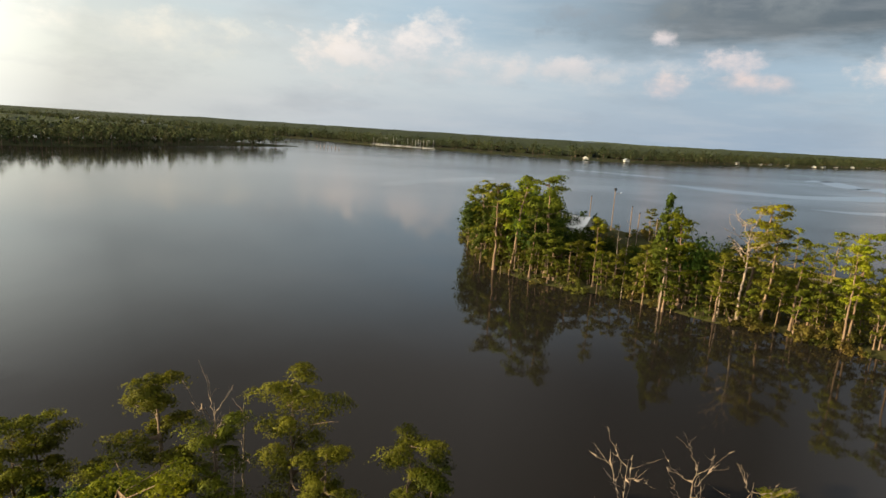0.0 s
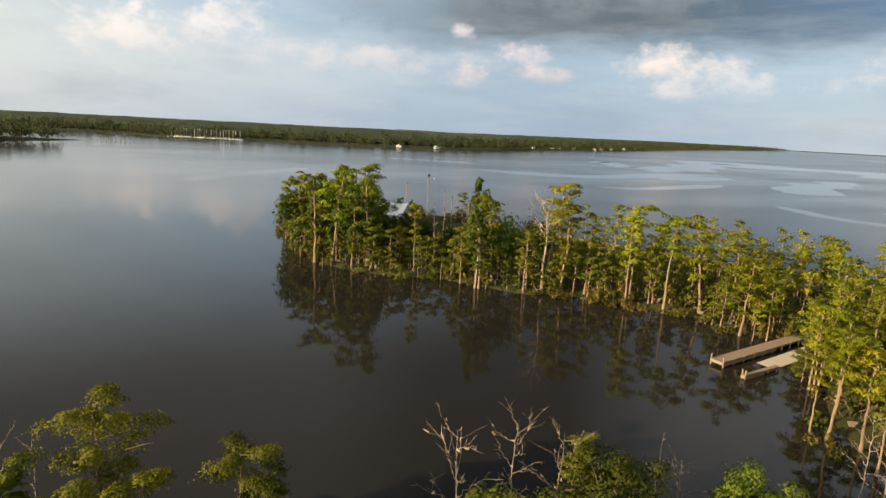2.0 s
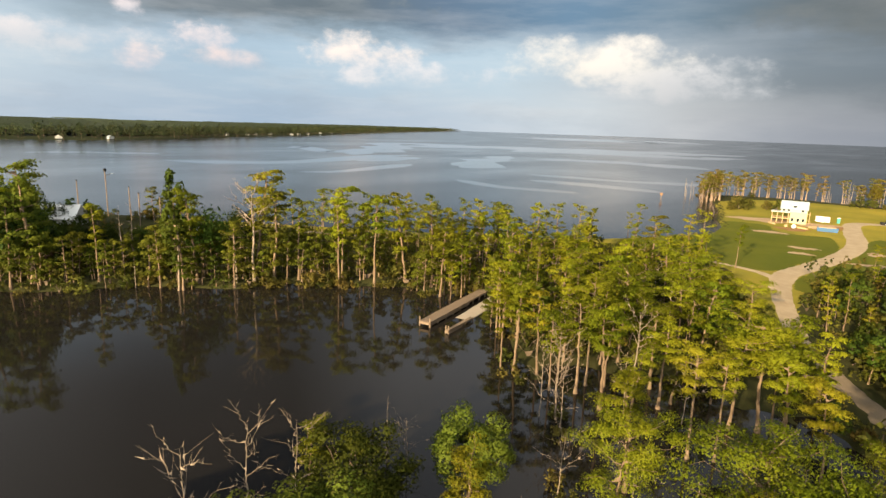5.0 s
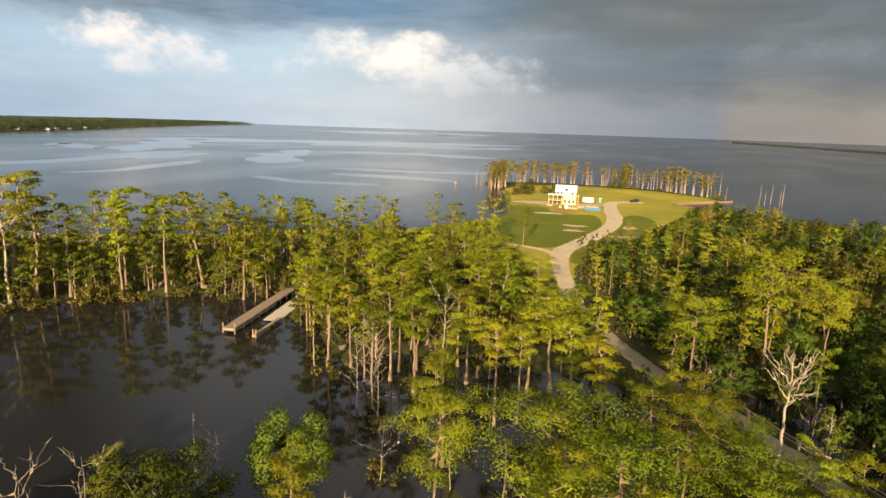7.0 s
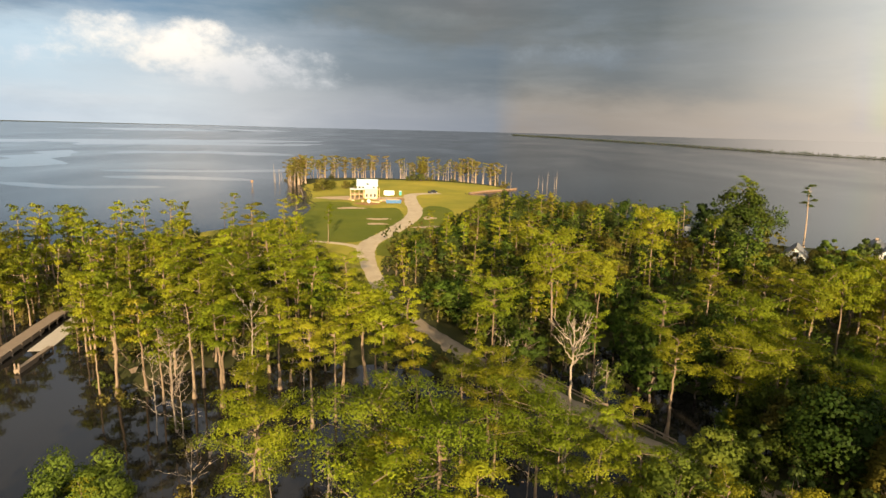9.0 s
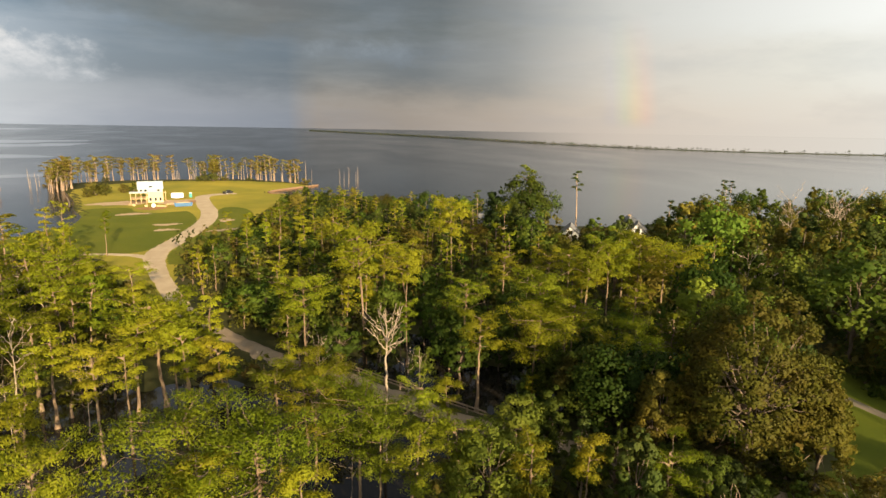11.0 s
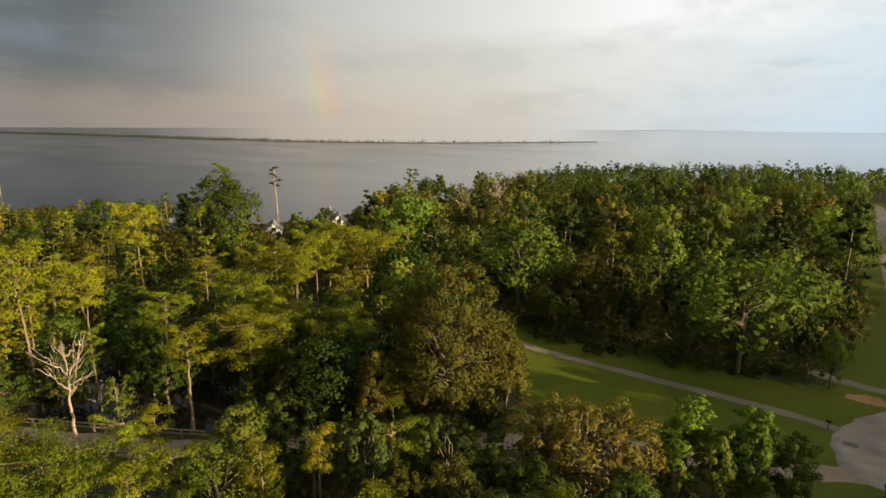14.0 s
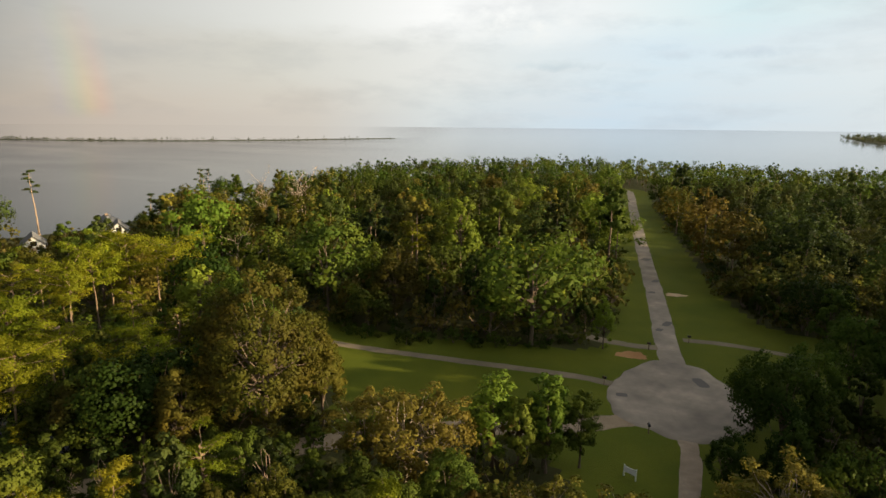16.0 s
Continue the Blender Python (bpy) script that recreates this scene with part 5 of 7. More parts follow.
# woods near the camera, tree by tree
far_trees = []
for x, y in free_spots(*scatter(-80, 330, -330, 240, 4.9)):
    d = math.hypot(x, y)
    turn = (math.degrees(math.atan2(x, y)) + 90) % 360 - 90
    if not spot_free(x, y, 3.0) or turn > 194 or turn < -60 or (y > 85 and x < 105 + 0.2 * (120 - y)) or (x > 192 and y > 48) or (x > 118 and y > 118) or (x > 275 and y > -42):
        continue
    if d < 27 or (turn < 62 and d < 34) or (47 < turn < 66 and 45 < d < 63) or (95.5 < turn < 101 and d < 58):
        continue
    swampy = (y > -62 + 0.06 * x and not (x < 64 and y < -23)) or (x > 150 and rng.random() < 0.3)
    pick = rng.random()
    tall = rng.uniform(10.0, 15.0) if swampy else (rng.uniform(6.0, 10.0) if rng.random() < 0.6 else rng.uniform(10.0, 14.0)) * (0.9 if d > 170 else 1.0)
    if swampy and x > 84 and y < 0.3 * x:
        tall = rng.uniform(7.5, 12.5)
    lush = swampy and x > 58 and y < 0.45 * x - 38
    if lush and rng.random() < 0.62:
        swampy, tall, pick = False, rng.uniform(4.5, 8.0), pick * 0.55
    if swampy and d < 78 and (rng.random() < 0.42 or not spot_free(x, y, 4.2)):
        continue
    if not swampy and d < 66:
        tall = rng.uniform(6.5, 10.0)
    if not swampy and y < -45:
        if not spot_free(x, y, 6.0 + 1.9 * math.sin(x * 0.13) * math.sin(y * 0.11)):
            continue
        taken.append((x, y))
        tall = (rng.uniform(7.0, 11.0) if rng.random() < 0.55 else rng.uniform(10.5, 15.5) if rng.random() < 0.75 else rng.uniform(15.0, 18.5)) * (0.88 if d > 170 else 1.0)
        if d < 66:
            tall = rng.uniform(6.5, 10.0)
    limit = sightline_cap(x, y)
    if rng.random() < 0.55:
        limit = min(limit, sightline_cap(x, y, 2.0, LOW_DRIVE))
    if limit < tall:
        tall = limit * rng.uniform(0.8, 1.0)
        if tall < 3.0:
            continue
        if tall < 6.0:
            SHRUB.plant(x, y, tall * 0.8)
            continue
    if d > 122:
        far_trees.append((x, y, swampy, tall * (rng.uniform(0.55, 0.8) if swampy and rng.random() < 0.45 else 1.0)))
    elif swampy:
        near = d < 76
        low_wood = 68 < x < 112 and -52 < y < -19
        if low_wood and pick < 0.74:
            LUSH_TREE.plant(x, y, tall * 0.6)
        elif pick < 0.52:
            (CYPRESS_NEAR if near else CYPRESS_MID).plant(x, y, tall)
        elif near and turn < 86 and pick < 0.90:
            SNAG.plant(x, y, tall * rng.uniform(0.4, 0.7))
        elif pick < 0.74:
            CYPRESS_YOUNG.plant(x, y, tall * rng.uniform(0.5, 0.75), wide=1.25)
        elif pick < 0.93:
            LUSH_TREE.plant(x, y, tall * rng.uniform(0.45, 0.7))
        elif pick < 0.965:
            DEAD_TREE.plant(x, y, tall * 0.85)
        else:
            SNAG.plant(x, y, tall * 0.8)
    else:
        near = d < 90
        if lush:
            LUSH_TREE.plant(x, y, tall, wide=rng.uniform(0.9, 1.35))
        elif pick < 0.60:
            (BROAD_CLOSE if d < 64 else BROAD_NEAR if near else BROAD_MID).plant(x, y, tall)
        elif pick < 0.72:
            DARK_PINE.plant(x, y, tall * 1.2)
        elif pick < 0.82:
            (CYPRESS_NEAR if near else CYPRESS_MID).plant(x, y, tall)
        elif pick < 0.95:
            RUST_TREE.plant(x, y, tall)
        else:
            BRIGHT_TREE.plant(x, y, tall * 0.9)

# sunlit cypress before the big maple
CYPRESS_BROAD.plant(66.4, -29.6, 13.4, which=1, wide=0.95)
CYPRESS_BROAD.plant(58.6, -36.2, 11.6, which=2, wide=0.62)
CYPRESS_NEAR.plant(69.5, -36.5, 13.0, which=3, wide=1.1)

# the row of cypress along the outer edge of the cleared point, some out in the water
edge_line = smooth_line([(330, 112), (352, 121), (369, 124), (388, 102), (394, 76), (394, 42), (386, 16), (360, -10)], 3.0)
for k, (x, y) in enumerate(edge_line):
    for turn_out in (0, 1, 2):
        a, b = x + rng.normal(0, 2.5) + turn_out * 3.5, y + rng.normal(0, 2.5)
        chance = rng.random()
        dense = 0.5 + 0.5 * math.sin(k * 0.42) * math.sin(k * 0.13 + 1.0)
        if chance < 0.34 + 0.5 * dense:
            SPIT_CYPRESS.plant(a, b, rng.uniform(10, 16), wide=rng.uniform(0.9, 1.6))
        elif chance < 0.80:
            SNAG.plant(a, b, rng.uniform(6, 15))
        elif chance < 0.95 and turn_out == 0:
            SHRUB.plant(a - 3, b, rng.uniform(3, 6))
for x, y, tall in ((360, -28, 11), (366, -34, 12), (362, -38, 9), (370, -40, 12), (352, -30, 10), (340, 126, 11), (346, 131, 10), (355, 135, 12), (363, 133, 8)):
    SNAG.plant(x, y, tall)
for x, y, tall in ((311, 91, 5.5), (316, 88, 6.5), (323, 82, 6.0), (327, 78, 5.0), (318, 94, 7.0), (305, 93, 4.5), (334, 72, 4.5), (380, 46, 6.0), (382, 40, 5.0), (383, 52, 6.0)):
    SHRUB.plant(x, y, tall, label="leafy bushes at the edge of the cleared lot")
RUST_TREE.plant(384, 46, 13.0, wide=0.8)
set_tree(CYPRESS_MID, 169, 48.3, 12.0, which=4, wide=0.7)

# undergrowth and the more distant woods, joined
def joined(name, shapes, spots, mats, label, category):
    """One object of many plants: spots are (x, y, z, size, turn, shape number)."""
    top = None
    for key, mat in zip(("wood", "leaf"), mats):
        pieces, shades, marks = [], [], []
        for x, y, z, size, turn, k in spots:
            v, q, *n = shapes[k][key]
            c, s = math.cos(turn), math.sin(turn)
            spin = np.array([[c, s, 0], [-s, c, 0], [0, 0, 1]])
            pieces.append((v @ spin * size + (x, y, z), q))
            shades += [m @ spin for m in n]
            marks.append(np.full(len(v), (x * 0.617 + y * 0.371) % 1.0, np.float32))
        if key == "wood":
            top = new(name, quad_mesh(name, *join(pieces), mat, True))
            tagged(top, label, category, kind="stuff")
        else:
            mesh = quad_mesh("foliage", *join(pieces), mat, True, np.concatenate(shades))
            mesh.attributes.new("tree_tone", "FLOAT", "POINT").data.foreach_set("value", np.concatenate(marks))
            crown = new("foliage", mesh)
            crown.parent = top


def far_tree(seed, tall, radius):
    tree = broadleaf(seed, tall, radius, 1.0, 14, 6, 1.8, 3, False, 1.5)
    tree["wood"] = tube(np.array([[0, 0, -0.5], [0, 0, tall * 0.6]]), [0.3, 0.12], 3)
    return tree


LOW_CYPRESS = [cypress(s, t, b, w, 16, 12, 0.66, 3, 0.30) for s, t, b, w in ((91, 14, 0.3, 2.4), (92, 13, 0.25, 2.1), (93, 15, 0.4, 2.8))]
LOW_BROAD = [broadleaf(s, t, r, 0.92, n, 52, 0.56, 4, False, 1.2, k) for s, t, r, n, k in ((95, 13, 4.2, 32, 0.1), (96, 13, 3.2, 28, 0.4), (97, 13, 4.7, 36, 0.0), (98, 15, 2.6, 28, 0.55), (99, 10, 4.5, 30, 0.0))]
TINY_TREE = [far_tree(s, t, r) for s, t, r in ((101, 14, 4.6), (102, 15, 4.0), (103, 13, 5.0))]
FRINGE = [bush(s, t, 1.7, 10, 22, 0.42) for s, t in ((121, 3.0), (122, 4.0), (123, 2.2))]
THICKET = [bush(s, t, 2.0, 7, 9, 0.6) for s, t in ((111, 3.2), (112, 4.6), (113, 2.4))]

tiny_trees = [(x, y) for x, y in free_spots(*scatter(-130, 350, -440, -330, 9.0)) if x > 0.24 * y]
# trees added out of view to the west, sized to shade the lawn
unseen_shade_trees = [(x, y, False, rng.uniform(13.0, 15.0) if y > -66 else rng.uniform(20.0, 23.0)) for x, y in free_spots(*scatter(-70, -14, -125, -22, 7.5)) if x < 0.2 * y - 6]
tiny_trees += [(x, y) for x, y, s, h in far_trees if math.hypot(x, y) > 280]
# trees lowered so that the camera sees the gravel drive between the crowns
OPEN_DRIVE = smooth_line([(158, 31), (172, 31), (188, 29), (207, 26.5), (228, 26), (252, 28)], 1.5)
far_trees = [(x, y, s, min(tall, max(2.5, sightline_cap(x, y, 2.2, OPEN_DRIVE)))) for x, y, s, tall in far_trees if math.hypot(x, y) <= 280]


def stand(trees, sizes):
    out = []
    for x, y in trees:
        out.append((x, y, float(ground_z(np.float64(x), np.float64(y))) - 0.1, rng.uniform(*sizes), rng.uniform(0, 6.28), int(rng.integers(0, 3))))
    return out


def sized(trees, usual, kinds=3):
    return [(x, y, float(ground_z(np.float64(x), np.float64(y))) - 0.1, tall / usual, rng.uniform(0, 6.28), int(rng.integers(0, kinds))) for x, y, s, tall in trees]


joined("cypress_wood", LOW_CYPRESS, sized([f for f in far_trees if f[2]], 14.0), (BARK_CYPRESS, LEAF_CYPRESS), "distant stand of yellow-green cypress", "wood")
mixed = [f for f in far_trees if not f[2]] + unseen_shade_trees
# west of the road the darkest leaf colour stands in for shade
share = [rng.random() * (0.16 if f[0] < 0.24 * -f[1] - 34 and f[0] < 30 else 1.0) for f in mixed]
share = [s - 0.32 if s > 0.9 and f[1] < -90 else s for f, s in zip(mixed, share)]
for name, lo, hi, leaf, label in (("evergreen_wood", 0.0, 0.24, LEAF_PINE, "darkest green trees through the wood, some shade put into their leaf colour"), ("broadleaf_wood", 0.24, 0.60, LEAF_BROAD, "distant dark green mixed wood reaching the shore"), ("maple_wood", 0.60, 0.67, LEAF_RUST, "rusty green maples scattered through the wood"),
                                  ("oak_wood", 0.67, 0.77, LEAF_FRESH, "fresh green oaks scattered through the wood"), ("young_wood", 0.77, 0.83, LEAF_BRIGHT, "bright green young trees scattered through the wood"), ("pale_wood", 0.83, 0.90, LEAF_PALE, "olive half-bare trees scattered through the wood")):
    joined(name, LOW_BROAD, sized([f for f, s in zip(mixed, share) if lo <= s < hi], 12.0, 5), (BARK_BROWN, leaf), label, "wood")
joined("mixed_cypress_wood", LOW_CYPRESS, sized([f for f, s in zip(mixed, share) if s >= 0.90], 12.0), (BARK_CYPRESS, LEAF_CYPRESS), "cypress scattered through the distant wood", "wood")
joined("distant_wood", [broadleaf(s, t, r, 0.85, 16, 9, 1.1, 3, False, 1.4, k) for s, t, r, k in ((104, 13, 4.6, 0.0), (105, 14, 3.6, 0.2), (106, 12, 5.2, 0.0))], stand([q for q in tiny_trees if sightline_cap(*q) > 12], (0.55, 1.05)), (BARK_BROWN, LEAF_BROAD), "dark green wood reaching away along the shore", "wood")
low = []
for x, y in free_spots(*scatter(-40, 200, -150, 225, 3.5), 0.3, 0.6):
    if float(ground_z(np.float64(x), np.float64(y))) > 0.12 and math.hypot(x, y) < 200 and sightline_cap(x, y) > 5 and rng.random() < 0.8:
        low.append((x, y))
joined("undergrowth", THICKET, [(x, y, z, size * (1.35 if y < -70 else 1.0), turn, k) for x, y, z, size, turn, k in stand(low, (0.6, 1.7))], (BARK_BROWN, LEAF_SHRUB), "green undergrowth beneath the trees", "undergrowth")

# low leafy edge where the wood meets the grass
edge = []
for line in ([(23, -90), (40, -81.5), (60, -78), (92, -78)], [(24, -106), (27, -132), (34, -168), (43, -208), (55, -262)], [(-10, -118), (0, -135), (10, -175), (20, -215), (33, -270)], [(60, -63), (48, -53), (41, -45)]):
    for x, y in smooth_line(line, 2.0):
        edge.append((x + rng.normal(0, 1.2), y + rng.normal(0, 1.2), 0.5, rng.uniform(0.5, 1.25), rng.uniform(0, 6.28), int(rng.integers(0, 3))))
joined("wood_edge_thicket", FRINGE, edge, (BARK_BROWN, LEAF_BROAD), "dark leafy thicket along the edge of the wood", "thicket")

# leafy fringe at the water's edge
fringe = []
for line in (smooth_line(COVE[2:], 1.5), smooth_line(POINT[:19], 1.5)):
    d = np.gradient(line, axis=0)
    d /= np.linalg.norm(d, axis=1)[:, None]
    for (x, y), (dx, dy) in zip(line, d):
        off = rng.uniform(-0.6, 2.2)
        a, b = x + dy * off, y - dx * off
        if not (70 < a < 104 and 62 < b < 82) and rng.random() < (0.25 if 20 < a < 72 and b < 60 else 0.40):
            fringe.append((a, b, -0.25, rng.uniform(0.45, 1.15), rng.uniform(0, 6.28), int(rng.integers(0, 3))))
joined("shore_thicket", FRINGE, fringe, (BARK_BROWN, LEAF_SHRUB), "leafy thicket hanging over the water's edge", "thicket")

# ---- far shores ----
def strip_land(name, rows, mat, label):
    """A low sheet of land from rows of points, front to back."""
    n = len(rows[0])
    v = np.concatenate(rows)
    q = np.array([(i * n + j, i * n + j + 1, (i + 1) * n + j + 1, (i + 1) * n + j) for i in range(len(rows) - 1) for j in range(n - 1)])
    return tagged(new(name, quad_mesh(name, v, q, mat, True)), label, "shore", kind="structure")


def far_land(name, front, depth, tall, step, label, reach=160.0, deep=1.0, thin=False):
    """A low wooded shore across the water: land, a belt of trees, and the canopy that runs on behind it."""
    line = smooth_line(front, 20.0)
    count = len(line)
    share = np.linspace(0, 1, count)
    away = np.stack([np.interp(share, np.linspace(0, 1, len(depth)), [d[i] for d in depth]) for i in (0, 1)], 1)
    away /= np.linalg.norm(away, axis=1)[:, None]
    flat = lambda s, z: np.c_[line + away * s, np.full(count, z)]
    strip_land(name, [flat(0, -0.5), flat(3, 0.5), flat(reach * 0.5, 0.9), flat(reach, 1.0)], FAR_LAND, label)
    spots = []
    for s in np.arange(2.5, reach, step * 0.9):
        along = smooth_line([tuple(p) for p in (line + away * s)[::3]], step)
        for j, (a, b) in enumerate(along + rng.normal(0, step * 0.25, along.shape)):
            if thin and rng.random() < (j / len(along)) ** 3:
                continue
            spots.append((a, b, 0.3, tall / 14 * rng.uniform(0.7, 1.15) * (0.85 if s < 10 else 1.0), rng.uniform(0, 6.28), int(rng.integers(0, 3))))
    joined(name + "_wood", TINY_TREE, spots, (BARK_BROWN, LEAF_FAR), "long dark green wood on the far shore", "wood")
    if deep > 1:
        rows = []
        for s in np.geomspace(reach * 0.9, deep, 14):
            row = flat(s, tall * 0.86)
            row[:, 2] += rng.normal(0, tall * 0.06, count) - (tall * 0.3 if s < reach else 0)
            rows.append(row)
        sheet_v = np.concatenate(rows)
        q = np.array([(i * count + j, i * count + j + 1, (i + 1) * count + j + 1, (i + 1) * count + j) for i in range(13) for j in range(count - 1)])
        tagged(new("distant_canopy", quad_mesh("distant_canopy", sheet_v, q, CANOPY, False)), "dark green canopy of woods running to the horizon", "wood", kind="stuff")


far_land("far_shore_west", [(-900, 400), (-620, 430), (-440, 460), (-361, 486), (-313, 538), (-274, 654), (-215, 740), (-188, 790)], [(-0.2, 1), (-0.25, 1), (-0.4, 1), (-0.5, 0.9), (-0.6, 0.8), (-0.7, 0.6), (-0.9, 0.3), (-1, 0.15)], 19.0, 11.0, "low wooded shore across the water", 120.0, 760.0)
far_land("far_shore_north", [(-860, 1160), (-520, 1140), (-248, 1101), (-74, 962), (0, 985), (106, 950), (210, 930), (304, 938), (430, 1010), (551, 1109), (800, 1270), (1124, 1489)], [(-1, 0.05), (-1, 0.25), (-0.3, 1), (0.0, 1), (0.2, 1), (0.1, 1), (-0.1, 1), (-0.3, 1)], 19.0, 18.0, "long low wooded shore across the sound", 130.0, 1500.0)
far_land("far_shore_northeast", [(1124, 1489), (1500, 1790), (1900, 2080), (2400, 2420), (2900, 2740), (3400, 3050)], [(-0.4, 1)] * 4, 20.0, 34.0, "thin wooded point fading along the horizon", 200.0, 900.0)
far_land("far_shore_south", [(3100, -90), (2250, -330), (1700, -470), (1250, -560), (960, -680), (820, -860), (720, -1150)], [(0.6, -0.8), (0.8, -0.5), (0.9, -0.3)], 6.5, 5.5, "thin dark low shore beneath the rain", 13.0, thin=True)
far_land("far_headland", [(-640, -1500), (-330, -1450), (-225, -1500), (-240, -2000), (-252, -2300)], [(-0.3, -1), (-1, -0.6), (-1, 0)], 14.0, 34.0, "distant low headland", 160.0)


# rain haze painted on a glowing sheet: sky tones by bearing, hiding the horizon
rain = bpy.data.materials.new("rain_haze_glow")
rain.use_nodes = True
rt = rain.node_tree
rt.nodes.clear()
spot = n_new(rt, "ShaderNodeSeparateXYZ")
rt.links.new(world_place(rt), spot.inputs[0])
bearing = calc(rt, "MULTIPLY", calc(rt, "ARCTAN2", spot.outputs[0], spot.outputs[1]), 57.29578)
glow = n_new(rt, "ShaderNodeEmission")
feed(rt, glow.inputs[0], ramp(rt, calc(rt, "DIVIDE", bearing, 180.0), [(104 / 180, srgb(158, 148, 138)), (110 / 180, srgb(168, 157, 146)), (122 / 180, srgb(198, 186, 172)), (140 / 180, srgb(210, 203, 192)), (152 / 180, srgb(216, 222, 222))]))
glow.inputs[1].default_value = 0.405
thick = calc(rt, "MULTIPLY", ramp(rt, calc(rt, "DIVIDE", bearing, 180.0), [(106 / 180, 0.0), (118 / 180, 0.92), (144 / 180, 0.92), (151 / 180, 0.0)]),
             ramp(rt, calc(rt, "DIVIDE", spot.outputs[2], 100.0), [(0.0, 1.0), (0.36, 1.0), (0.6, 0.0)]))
veil_mix = n_new(rt, "ShaderNodeMixShader")
rt.links.new(thick, veil_mix.inputs[0])
rt.links.new(n_new(rt, "ShaderNodeBsdfTransparent").outputs[0], veil_mix.inputs[1])
rt.links.new(glow.outputs[0], veil_mix.inputs[2])
rt.links.new(veil_mix.outputs[0], n_new(rt, "ShaderNodeOutputMaterial").inputs[0])
foot = smooth_line([(2500, -330), (1800, -530), (1330, -620), (1030, -730), (890, -900), (790, -1180), (640, -1400)], 40.0)
rows = [np.c_[foot, np.full(len(foot), h)] for h in np.linspace(-0.3, 62, 9)]
n = len(foot)
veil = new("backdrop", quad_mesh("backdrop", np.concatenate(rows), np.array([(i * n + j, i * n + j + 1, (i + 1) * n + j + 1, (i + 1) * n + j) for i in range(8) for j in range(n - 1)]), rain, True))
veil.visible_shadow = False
tagged(veil, "glowing backdrop sheet painted as pale rain beyond the far shore", "rain", kind="structure")


# ---- buildings and small things ----
def plain(name, colour, rough=0.6, spec=0.3, metal=0.0, wear=0.25, scale=3.0):
    mat, tree, shader = material(name, rough, spec)
    shader.inputs["Metallic"].default_value = metal
    where = place_of(tree)
    fine = noise_node(tree, where, scale, 5, 0.6)
    broad = noise_node(tree, where, scale * 0.2, 3)
    tone = blend(tree, calc(tree, "MULTIPLY", fine, wear), colour, tuple(v * 0.55 for v in colour))
    tone = blend(tree, ramp(tree, broad, [(0.45, 0.0), (0.8, wear)]), tone, tuple(v * 0.7 for v in colour))
    tree.links.new(tone, shader.inputs["Base Color"])
    relief(tree, shader, fine, 0.15, 0.02)
    return mat


HOUSE_WRAP = plain("grey_white_house_wrap", (0.36, 0.365, 0.36), 0.6, wear=0.25)
WHITE_SIDING = plain("white_siding", (0.54, 0.53, 0.50), 0.6, wear=0.2)
CREAM_WRAP = plain("cream_sheathing", (0.47, 0.39, 0.23), 0.7, wear=0.2)
PALE_ROOF = plain("pale_metal_roof", (0.36, 0.41, 0.46), 0.4, 0.5, 0.1, 0.15)
GREY_SHINGLE = plain("grey_shingles", (0.16, 0.155, 0.15), 0.9, 0.2, wear=0.5, scale=6)
BROWN_SIDING = plain("brown_siding", (0.30, 0.22, 0.16), 0.8)
DARK_GLASS = plain("dark_window_glass", (0.02, 0.025, 0.03), 0.08, 0.6, wear=0.05)
OLD_TIMBER = plain("weathered_timber", (0.21, 0.155, 0.11), 0.9, 0.1, wear=0.5, scale=5)
FRESH_LUMBER = plain("fresh_lumber", (0.52, 0.36, 0.19), 0.8, 0.2, wear=0.3)
BLUE_PAINT = plain("blue_painted_steel", (0.02, 0.09, 0.20), 0.5, 0.4)
TEAL_PLASTIC = plain("teal_plastic", (0.04, 0.25, 0.22), 0.5)
BLACK_PAINT = plain("black_paint", (0.02, 0.02, 0.022), 0.5, wear=0.2)
RUBBER = plain("tyre_rubber", (0.02, 0.02, 0.02), 0.9, 0.2)
CONCRETE = plain("pale_concrete", (0.40, 0.34, 0.27), 0.9, 0.2, wear=0.4, scale=2)
RUST_WALL = plain("rusty_sheet_piling", (0.22, 0.13, 0.075), 0.9, 0.2, wear=0.5)
PATCH = plain("dark_asphalt_patch", (0.105, 0.096, 0.085), 0.9, 0.2, wear=0.3)
WHITE_PAINT = plain("white_boat_paint", (0.80, 0.80, 0.78), 0.35, 0.5, wear=0.1)


def base_empty(name, x, y, z, turn, label, category, group=""):
    top = new(name)
    top.empty_display_size = 0.5
    top.matrix_basis = pose(x, y, z, 0, 0, turn)
    return tagged(top, label, category, group)


def block(name, parent, mat, x0, x1, y0, y1, z0, z1, bevel=0.0, label=""):
    bm = bmesh.new()
    box(bm, x0, x1, y0, y1, z0, z1, bevel)
    return part(name, bm, mat, parent, label)


def rod(name, parent, mat, a, b, radius, sides=8, label=""):
    bm = bmesh.new()
    a, b = Vector(a), Vector(b)
    way_up = (b - a).to_track_quat("Z", "Y").to_matrix().to_4x4()
    bmesh.ops.create_cone(bm, cap_ends=True, segments=sides, radius1=radius, radius2=radius * 0.9, depth=(b - a).length, matrix=Matrix.Translation((a + b) / 2) @ way_up)
    return part(name, bm, mat, parent, label)


